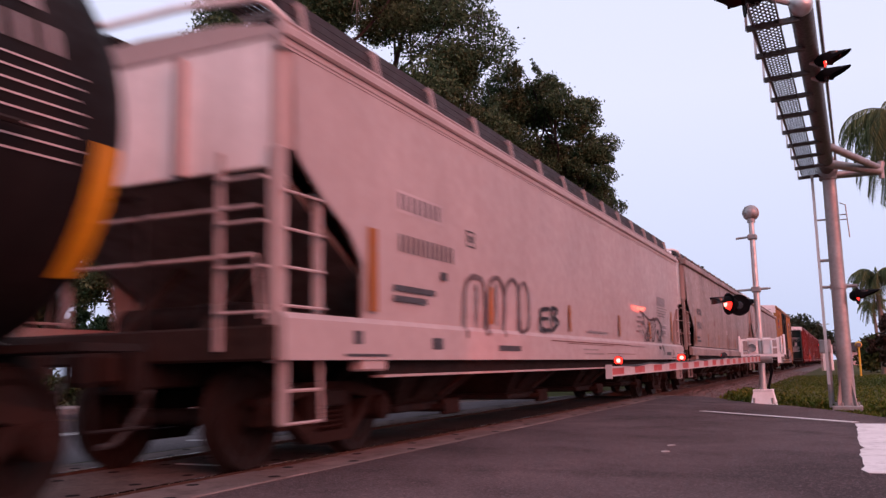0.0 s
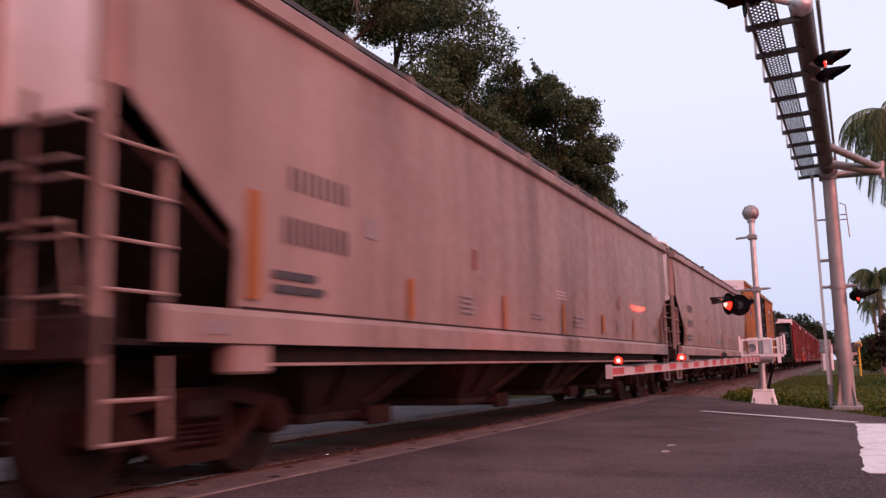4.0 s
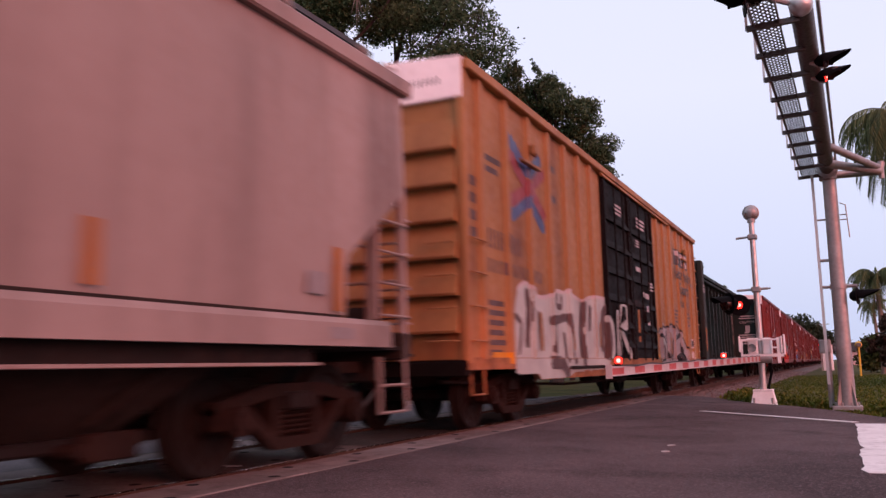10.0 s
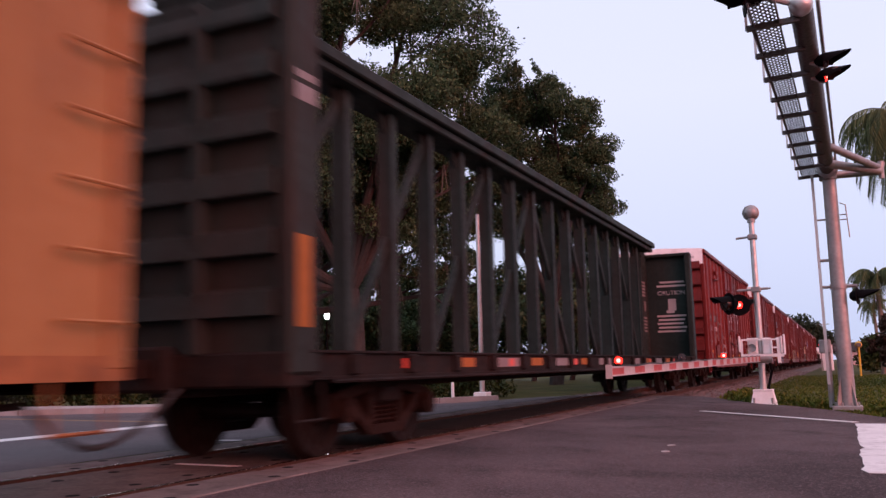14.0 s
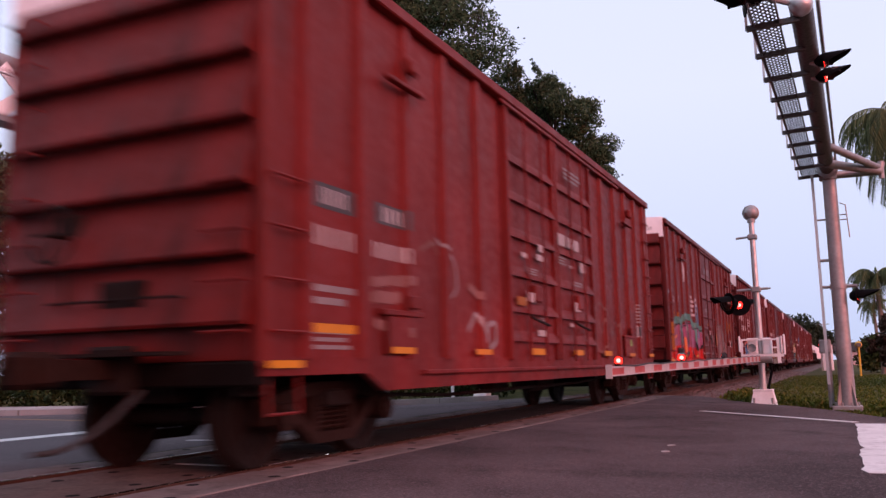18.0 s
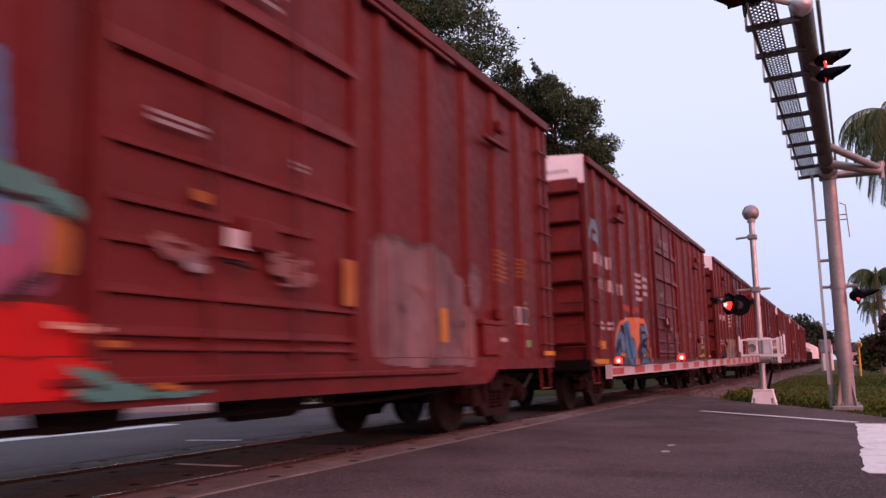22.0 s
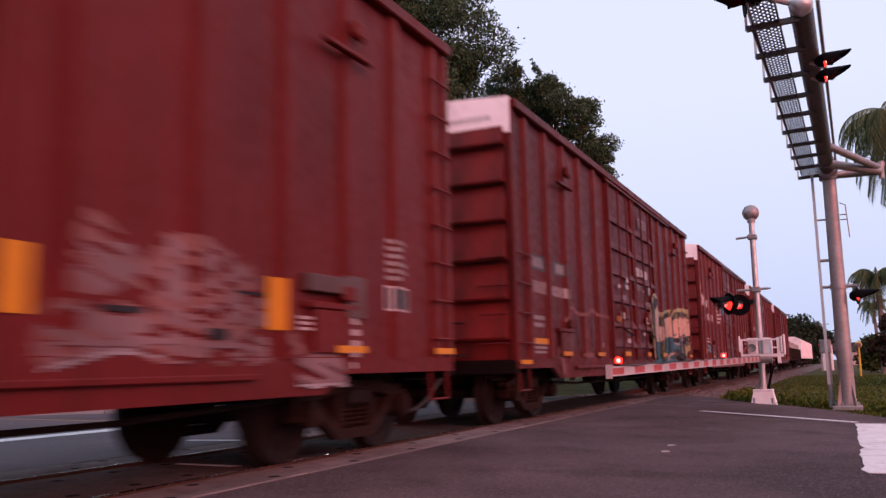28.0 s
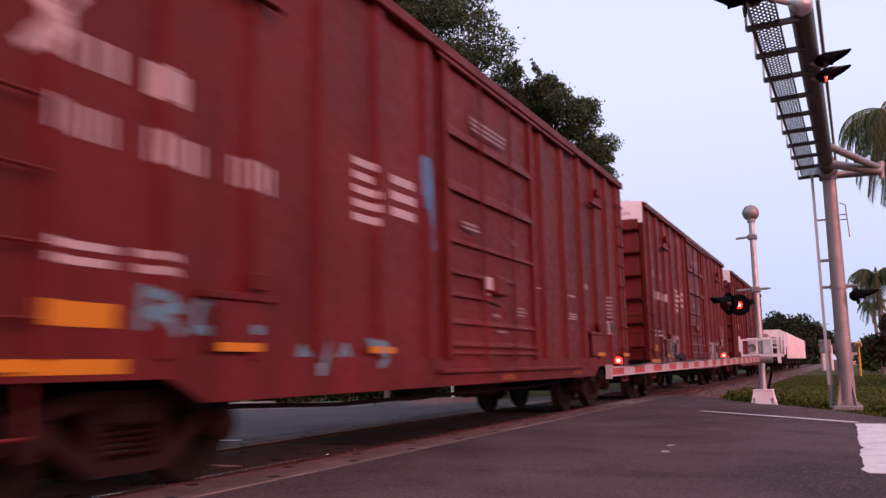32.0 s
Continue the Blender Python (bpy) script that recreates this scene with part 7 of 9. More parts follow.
for y, sy in ((0.0, 1), (CL, -1)):
    a, b = min(y + sy * 0.06, y + sy * 0.12), max(y + sy * 0.06, y + sy * 0.12)
    bk = part("bulkhead", Shape().box((-1.36, a, 0.95), (1.36, b, 4.18), 0.0), GP, cb, "tall steel end bulkhead")
    for sx in (-1, 1):
        part("bulkhead_post", Shape().box((min(sx * 1.28, sx * 1.45), min(y, y + sy * 0.42), 0.8), (max(sx * 1.28, sx * 1.45), max(y, y + sy * 0.42), 4.22), 0.03), GP, bk)
    for k in range(6):
        z = 1.3 + 0.52 * k
        part("bulkhead_rib", Shape().extrude([(y - sy * 0.06, z), (y + sy * 0.08, z), (y + sy * 0.08, z + 0.26), (y - sy * 0.03, z + 0.2)], "x", -1.27, 1.27), GP, bk)
    for x in (-0.45, 0.45):
        part("bulkhead_stiffener", Shape().box((x - 0.07, min(y - sy * 0.05, y + sy * 0.1), 0.98), (x + 0.07, max(y - sy * 0.05, y + sy * 0.1), 4.14), 0.015), GP, bk)
    part("bulkhead_cap", Shape().box((-1.44, min(y, y + sy * 0.3), 4.14), (1.44, max(y, y + sy * 0.3), 4.24), 0.02), GP, bk)
    part("end_sill", Shape().box((-1.42, min(y - sy * 0.02, y + sy * 0.3), 0.7), (1.42, max(y - sy * 0.02, y + sy * 0.3), 1.0), 0.02), M["under"], cb)
    part("gusset", Shape().extrude([(y + sy * 0.12, 0.98), (y + sy * 1.25, 0.98), (y + sy * 0.8, 4.3), (y + sy * 0.12, 4.3)], "x", -0.05, 0.05), GP, bk)
    part("stirrup_step", Shape().path([(1.4, y + sy * 0.1, 0.75), (1.44, y + sy * 0.1, 0.42), (1.44, y + sy * 0.5, 0.42), (1.4, y + sy * 0.5, 0.75)], 0.02, 6), M["under"], cb)
bars("reflector", [(0.06, 1.2, 0.28, 1.98)], M["orange"], cb, lambda v: 1.451, 0.003, "faded orange reflective strip")
bars("reflector", [(3.4 + 2.62 * k, 0.84, 3.9 + 2.62 * k, 0.95) for k in range(7)], M["orange"], cb, lambda v: 1.421, 0.004)
bars("red_reflector", [(2.0 + 3.1 * k, 0.84, 2.2 + 3.1 * k, 0.94) for k in range(7)], M["red_paint"], cb, lambda v: 1.421, 0.004)
bars("sill_stencil", [(4.6 + 2.62 * k, 0.83, 5.5 + 2.62 * k, 0.95) for k in range(5)], M["stencil_grey"], cb, lambda v: 1.421, 0.003)
bars("post_stencil", [(0.05, 3.15, 0.36, 3.3), (0.05, 3.35, 0.36, 3.42)], M["stencil_grey"], cb, lambda v: 1.451, 0.003)
lettering("CAUTION", 0.19, (0.80, CL - 0.135, 2.95), FACE_SOUTH, M["stencil_white"], cb)
for x0, z0, x1, z1 in [(0.35, 3.2, 1.24, 3.26), (0.45, 3.32, 1.2, 3.38), (0.62, 2.38, 0.86, 2.46), (0.68, 2.46, 0.92, 2.82)] + [(0.32 + 0.04 * (k % 2), 2.26 - 0.12 * k, 1.22 - 0.05 * (k % 3), 2.32 - 0.12 * k) for k in range(5)]:
    part("warning_line", Shape().box((x0, CL - 0.139, z0), (x1, CL - 0.131, z1)), M["stencil_white"], cb)
for k in range(5):
    part("warning_line", Shape().box((0.052, CL - 0.95, 3.3 - 0.1 * k), (0.056, CL - 0.5, 3.36 - 0.1 * k)), M["stencil_grey"], cb)
    part("warning_line", Shape().box((0.052, CL - 0.85, 2.2 - 0.1 * k), (0.056, CL - 0.45, 2.26 - 0.1 * k)), M["stencil_grey"], cb)
part("warning_line", Shape().box((0.052, CL - 0.72, 2.45), (0.056, CL - 0.5, 2.75)), M["stencil_grey"], cb)
trucks(cb, (2.28, CL - 1.7))
couplers(cb, CL, 1.0)
CARS.append((cb, 85.0))

# red boxcars: two with double doors, the rest with one plug door
RL = 15.02
SINGLE, DOUBLE = (5.95, 9.15), (5.36, 7.6, 9.85)
REDS = [(109.0, "red_a", DOUBLE, "bright freight-red boxcar with double doors and scattered stencils"),
        (126.3, "red_b", SINGLE, "oxide red boxcar with teal, purple and red graffiti"),
        (143.6, "red_b", SINGLE, "dull red boxcar with blue and orange graffiti block"),
        (160.8, "red_d", SINGLE, "red boxcar with grey-white faded graffiti"),
        (178.0, "red_c", DOUBLE, "freight-red boxcar with peach and blue graffiti at its rear"),
        (195.5, "red_b", SINGLE, "brownish red boxcar with white stencils and blue scrawl"),
        (212.8, "red_d", SINGLE, "red boxcar with white graffiti low on its side"),
        (230.4, "red_b", DOUBLE, "weathered red boxcar with pale end panels")]
red_cars = []
for k, (u, pm, dd, lab) in enumerate(REDS):
    c, p = boxcar(u, RL, M[pm], M[pm], dd, mirrored(RIBS, 15.25, dd), 4.65, lab, True, (1.85, RL - 2.6), M[pm], 1.68, dd is DOUBLE, {1: (12.47,), 2: (12.47,), 4: (2.3,)}.get(k, (2.3, 12.47)))
    red_cars.append((c, p))


def common_marks(c, p, seed, dbl):
    """Stencils every red car carries: number blocks, data lines, door notes, yellow reflectors."""
    W = M["stencil_white"]
    bars("data_plate", [(13.48, 1.41, 13.98, 1.66)], W, c, p, 0.005)
    bars("data_plate", [(13.50, 1.43, 13.96, 1.638)], M["stencil_black"], c, p, 0.008)
    if c is not red_cars[1][0]:
        bars("stencil", lines(13.5, 13.95, 1.7, 2.15, 6, seed), M["stencil_grey"], c, p, 0.005)
    bars("reflector", [(0.04, 0.86, 0.5, 0.92)] + [(a, 0.985, a + 0.5, 1.05) for a in ((2.05, 4.2, 14.5) if c is red_cars[1][0] else (2.05, 4.2, 12.5, 14.5))], M["reflector"], c, lambda v: 1.505, 0.003)
    if dbl:
        bars("reflector", [(a, 0.99, a + 0.55, 1.08) for a in (6.2, 8.3, 10.3)], M["reflector"], c, lambda v: 1.531, 0.003)


for k, (c, p) in enumerate(red_cars):
    common_marks(c, p, 60 + k, REDS[k][2] is DOUBLE)
W, K, G = M["stencil_white"], M["stencil_black"], M["stencil_grey"]
dp = lambda v: 1.532
DOOR_BLOCKS = [(7.63, 2.75, 8.03, 2.94), (8.15, 2.75, 8.48, 2.93), (8.53, 2.75, 8.81, 2.93), (8.86, 2.41, 9.21, 2.58), (6.04, 1.74, 6.39, 1.88), (8.46, 1.72, 8.79, 1.87), (6.49, 1.26, 6.83, 1.35), (6.53, 2.38, 6.86, 2.47), (6.62, 2.52, 6.89, 2.63), (5.87, 2.36, 6.14, 2.43), (8.22, 2.42, 8.47, 2.47), (8.12, 1.45, 8.41, 1.51)]
for idx in (0, 4):
    c, p = red_cars[idx]
    bars("number_patch", [(0.72, 2.26, 1.46, 2.49), (1.85, 2.27, 2.6, 2.48)], K, c, p, 0.004, "black repaint patch")
    bars("number_block", glyphs(0.85, 1.33, 2.30, 2.45, 3) + glyphs(1.98, 2.46, 2.30, 2.45, 2), W, c, p, 0.007)
    bars("number_block", glyphs(0.66, 1.47, 1.92, 2.10, 4) + glyphs(1.78, 2.58, 1.92, 2.08, 4), W, c, p, 0.005)
    bars("stencil", lines(0.66, 1.48, 1.38, 1.6, 2, idx) + lines(0.66, 1.45, 1.0, 1.2, 3, idx + 1), G, c, p, 0.005)
    bars("reflector", [(0.66, 1.16, 1.46, 1.24)], M["reflector"], c, p, 0.006)
    bars("door_stencil", DOOR_BLOCKS, W, c, dp, 0.002)
    bars("door_stencil", lines(8.05, 9.2, 3.9, 4.12, 3, idx) + lines(6.07, 6.6, 2.13, 2.24, 3, idx + 1) + lines(7.63, 8.08, 2.43, 2.57, 3, idx + 2) + lines(6.58, 6.94, 1.48, 1.54, 2, idx + 3) + lines(8.47, 9.02, 2.13, 2.23, 2, idx + 4), M["stencil_grey"], c, dp, 0.002)
    bars("door_label", [(5.65, 1.67, 6.01, 1.79)], M["orange"], c, dp, 0.002)
c, p = red_cars[0]
spray(c, p, R0, "faded pale chalk and spray marks")
ring_ = [[(10.42 + 0.44 * math.cos(a), 1.52 + 0.46 * math.sin(a)) for a in np.linspace(0, 2 * math.pi, 30)], [(10.15, 1.3), (10.3, 1.65), (10.5, 1.4), (10.7, 1.7)]]
graffiti(c, p, ring_ + letter_strokes(11.1, 12.1, 1.35, 1.72, 4, 32), [(0.024, M["tag_fade"], 0.9, 2.1)], (9.95, 12.3, 0.95, 2.05), "thin pale chalk drawing", 0.02)
bars("data_label", [(12.58, 1.2, 12.76, 1.32)], M["lime_label"], c, lambda v: 1.503, 0.003)
c, p = red_cars[4]
spray(c, p, R4D, "faded brown graffiti letters")
over = lambda v: p(v) if v > 9.84 else 1.533
spray(c, over, R4A, "lime and black edge of large graffiti letters")
spray(c, over, R4B, "large peach and blue graffiti letters", first=2)
spray(c, over, R4C, "black shading of the graffiti letters", first=8)
spray(c, over, R4E, "teal strokes and grey shading of the graffiti letters", first=14)

for idx in (1, 2, 3, 5, 6):
    c, p = red_cars[idx]
    if idx == 1:
        bars("number_block", glyphs(0.72, 1.28, 2.47, 2.65, 3) + glyphs(1.5, 1.95, 2.5, 2.67, 2), W, c, p, 0.005)
        bars("number_block", glyphs(0.82, 1.26, 2.07, 2.22, 3) + glyphs(1.46, 1.92, 2.07, 2.22, 3), M["orange"], c, p, 0.005)
    elif idx in (2, 5):
        bars("number_block", glyphs(0.5, 1.22, 2.70, 2.92, 2) + [(1.36, 2.68, 1.74, 2.92)] + glyphs(0.55, 1.12, 2.25, 2.46, 3) + glyphs(1.36, 1.96, 2.23, 2.46, 3) + glyphs(2.22, 2.8, 2.23, 2.46, 3), W, c, p, 0.005)
    else:
        bars("number_block", glyphs(0.78, 1.14, 2.92, 3.12, 2) + glyphs(1.6, 2.0, 2.92, 3.1, 2) + glyphs(0.74, 2.7, 2.40, 2.6, 6), W, c, p, 0.005)
    if idx != 1:
        bars("stencil", lines(0.6, 1.18, 1.46, 1.65, 2, idx) + lines(1.3, 1.8, 1.46, 1.66, 2, idx + 1), W, c, p, 0.005)
    bars("stencil", lines(4.02, 4.5, 2.2, 2.88, 5, idx) + lines(4.78, 5.33, 2.35, 2.86, 3, idx + 3), W, c, p, 0.005)
    bars("reflector", [(0.55, 1.12, 1.15, 1.27)], M["reflector"], c, p, 0.005)
    bars("reflector", [(0.3, 0.84, 1.2, 0.93)], M["reflector"], c, lambda v: 1.477, 0.004)
    bars("door_stencil", lines(6.75, 8.0, 3.75, 3.95, 3, idx) + lines(6.4, 6.95, 2.47, 2.58, 2, idx + 7) + lines(8.0, 8.25, 2.47, 2.56, 2, idx + 8), M["stencil_grey"], c, dp, 0.002)
    if idx != 1:
        bars("door_stencil", [(7.1, 1.72, 7.22, 1.75), (7.3, 1.46, 7.54, 1.50), (7.46, 1.265, 7.77, 1.295)] + lines(8.22, 8.58, 1.50, 1.64, 3, idx + 9), M["stencil_grey"], c, dp, 0.002)
        bars("door_label", [(7.09, 1.80, 7.32, 1.96)], W, c, dp, 0.002)
    if idx in (2, 5):
        bars("stencil", lines(9.08, 9.57, 1.975, 2.005, 1, idx) + lines(10.88, 11.42, 1.955, 2.015, 1, idx + 2) + lines(10.86, 11.46, 1.58, 1.70, 3, idx + 3) + lines(11.78, 12.25, 2.16, 2.26, 3, idx + 4), W, c, p, 0.005)
        bars("reflector", [(7.7, 0.66, 8.18, 0.73), (10.96, 0.67, 11.45, 0.74)], M["reflector_worn"], c, lambda v: 1.477, 0.005)
c, p = red_cars[1]
disc, V, Z = stroke_mask([[(2.94, 3.46), (2.95, 3.47)]], 0.29, 2.4, 3.4, 3.0, 3.9, 0.02)
part("white_disc", sheet(disc, 2.4, 3.0, 0.02, p, 0.005), W, c, "round white emblem")
bars("orange_strip", [(0.53, 1.1, 0.76, 1.92)], M["orange"], c, p, 0.004)
bars("data_line", lines(12.67, 13.2, 1.93, 2.38, 7, 55) + lines(13.52, 14.08, 2.06, 2.35, 5, 56), M["reflector_worn"], c, p, 0.005)
bars("data_label", [(13.68, 1.68, 13.88, 1.74), (13.88, 1.1, 14.06, 1.2)], M["lime_label"], c, p, 0.009)
bars("data_label", [(12.73, 1.16, 13.1, 1.21)], W, c, p, 0.006)
spray(c, p, R1A, "purple and red graffiti letters edged in teal")
spray(c, p, R1B, "dark and teal accents of the graffiti", first=3)
spray(c, p, R1E, "pale accents of the graffiti", first=15)
spray(c, p, R1F, "dark gaps and drips between the graffiti letters", first=22)
spray(c, p, R1C, "pale blue scribble")
spray(c, p, R1D, "chalky grey graffiti patch")
spray(c, dp, R1G, "rubbed-out chalk marks on the door")
spray(c, lambda v: 1.507, R1H, "teal and pink overspray at the door's foot", sill=1.532)
bars("orange_strip", [(5.72, 1.42, 5.92, 1.76)], M["orange"], c, p, 0.009)
bars("orange_strip", [(8.79, 1.40, 8.99, 1.82), (6.84, 2.02, 7.05, 2.1)], M["orange"], c, dp, 0.003)
bars("door_label", [(7.18, 1.74, 7.44, 1.88)], W, c, dp, 0.003)
graffiti(c, p, [[(4.9, 2.8), (5.05, 2.0)], [(5.3, 2.6), (5.4, 1.6)]], [(0.06, M["tag_blue"], 1.4, 3.0)], (4.7, 5.6, 1.4, 3.0), "blue scribble")
c, p = red_cars[2]
oval, V, Z = stroke_mask([[(7.70, 1.725), (7.86, 1.725)]], 0.055, 7.5, 8.1, 1.6, 1.85, 0.01)
part("oval_mark", sheet(oval, 7.5, 1.6, 0.01, dp, 0.002), M["stencil_grey"], c, "pale oval stencil")
bars("pale_stripe", [(8.36 + 0.03 * k, 1.08 + 0.055 * k, 8.52 + 0.03 * k, 1.13 + 0.055 * k) for k in range(10)], M["tag_ash"], c, dp, 0.003)
spray(c, p, R2D, "pale pink scribble low on the side")
spray(c, p, R2, "bold blue and orange graffiti letters")
spray(c, p, R2B, "dark and yellow lines in the graffiti", first=4)
spray(c, p, R2C, "black cuts and highlights in the graffiti", first=14)
graffiti(c, p, [[(0.1, 3.6), (0.3, 3.2), (0.5, 3.5), (0.8, 3.1)], [(0.55, 3.2), (0.9, 2.9)]], [(0.06, M["tag_sky"], 2.6, 3.8)], (0.02, 1.1, 2.6, 3.8), "teal scribble")
bars("data_label", [(13.5, 1.0, 13.8, 1.1), (13.4, 1.25, 13.75, 1.35)], M["lime_label"], c, p, 0.006)
c, p = red_cars[3]
spray(c, p, R3, "khaki and brown graffiti letters")
spray(c, p, R3B, "faded pale graffiti letters")
part("number_plate", Shape().box((1.44, 12.02, 1.5), (1.535, 12.69, 1.65), 0.008).box((1.44, 12.66, 1.3), (1.52, 12.98, 1.68), 0.006), M["tag_brown"], c, "dark brown plate")
bars("data_line", lines(11.98, 12.44, 1.16, 1.3, 3, 75) + lines(12.74, 13.0, 0.82, 1.32, 5, 76), W, c, p, 0.012)
bars("orange_strip", [(1.7, 1.08, 2.0, 1.5), (9.16, 1.18, 9.38, 1.58), (11.55, 1.16, 11.75, 1.58)], M["reflector"], c, p, 0.012)
c, p = red_cars[5]
graffiti(c, p, letter_strokes(1.25, 2.7, 1.1, 1.4, 3, 81) + letter_strokes(3.0, 4.7, 0.78, 1.1, 3, 82), [(0.035, M["tag_sky"], 0.7, 1.5)], (1.1, 4.8, 0.7, 1.5), "thin blue scrawl")
graffiti(c, p, [[(5.55, 3.1), (5.6, 2.6), (5.75, 2.2)]], [(0.07, M["tag_blue"], 2.0, 3.3)], (5.4, 5.92, 2.0, 3.3), "blue vertical spray stroke")
graffiti(c, p, [[(0.1, 3.6), (0.5, 3.3), (0.25, 3.1), (0.7, 2.9), (0.4, 2.7), (0.9, 3.3)], [(0.3, 3.7), (0.6, 2.8)]], [(0.03, W, 2.5, 3.9)], (0.02, 1.1, 2.5, 3.9), "white scrawl")
c, p = red_cars[6]
graffiti(c, p, letter_strokes(1.5, 4.2, 0.85, 1.5, 4, 91) + letter_strokes(10.0, 13.0, 0.85, 1.5, 4, 92), [(0.13, M["tag_silver"], 0.8, 1.7), (0.04, M["tag_black"], 0.8, 1.6)], (1.3, 13.3, 0.8, 1.75), "white graffiti letters", 0.05)
c, p = red_cars[7]
bars("number_block", glyphs(0.72, 1.46, 2.26, 2.49, 3) + glyphs(1.85, 2.6, 2.27, 2.48, 3), W, c, p, 0.005)

# faded lettering blocks on two cars' leading ends
for idx in (2, 5):
    c, p = red_cars[idx]
    for z in (3.78, 3.70, 3.62, 3.25, 3.17, 3.09):
        part("end_lettering_bar", Shape().box((-0.05, -0.012, z), (0.56 - 0.05 * (int(z * 50) % 3), 0.06, z + 0.05)), M["tag_silver"], c)

# far end of the train: a loaded gondola and a pale car
gon = thing("gondola", "low rusty gondola piled with grey scrap bundles", "gondola", (0, 247.6, 0), "freight cars of the train")
GL = 20.0
for sx in (1, -1):
    part("side_wall", Shape().box((min(sx * 1.4, sx * 1.46), 0.1, 0.9), (max(sx * 1.4, sx * 1.46), GL - 0.1, 1.9)), M["rust"], gon)
    for k in range(14):
        part("rib", shared(("gon_rib",), lambda: rib_shape(0.9, 1.9), M["rust"]), None, gon, at=pose(sx * 1.46, 0.8 + k * 1.4, 0, 0, 0, 0 if sx > 0 else 180))
part("floor", Shape().box((-1.4, 0.1, 0.8), (1.4, GL - 0.1, 0.92)), M["under"], gon)
part("end_wall", Shape().box((-1.45, 0.05, 0.8), (1.45, 0.15, 1.95)).box((-1.45, GL - 0.15, 0.8), (1.45, GL - 0.05, 1.95)), M["rust"], gon)
g = rng(5)
for k in range(26):
    y = 0.5 + 0.72 * k
    part("scrap_bundle", Shape().box((-1.2 + 0.2 * float(g.random()), y, 0.95), (1.1 + 0.25 * float(g.random()), y + 0.62, 2.1 + 0.5 * float(g.random())), 0.08), M["lumber"], gon, "grey crushed scrap bundle")
trucks(gon, (2.0, GL - 2.0))
couplers(gon, GL, 1.0)
CARS.append((gon, 247.6))
for n_, (u, top_) in enumerate(((269.5, 3.4), (288.0, 3.4))):
    pale = thing("covered_hopper", "low whitish covered hopper far down the line", "hopper car", (0, u, 0), "freight cars of the train")
    part("body", Shape().extrude([(-1.5, 1.0), (1.5, 1.0), (1.55, 2.0), (1.5, top_ - 0.3), (0.9, top_), (-0.9, top_), (-1.5, top_ - 0.3), (-1.55, 2.0)], "y", 0.2, 16.4), M["roof_white"], pale)
    for k in range(10):
        part("rib", Shape().box((1.5, 0.9 + 1.6 * k, 1.0), (1.6, 1.02 + 1.6 * k, top_ - 0.35)), M["roof_white"], pale)
    part("hopper_bay", Shape().box((-1.0, 4.0, 0.4), (1.0, 7.0, 1.0)).box((-1.0, 9.4, 0.4), (1.0, 12.4, 1.0)), M["under"], pale)
    trucks(pale, (1.9, 14.7))
    couplers(pale, 16.6, 0.9)
    CARS.append((pale, u))


# ---- crossing signals ----
FLASHERS = []  # (shutter, phase)
CYCLE, TO_B, TO_A = 1.314, 0.40, 0.95


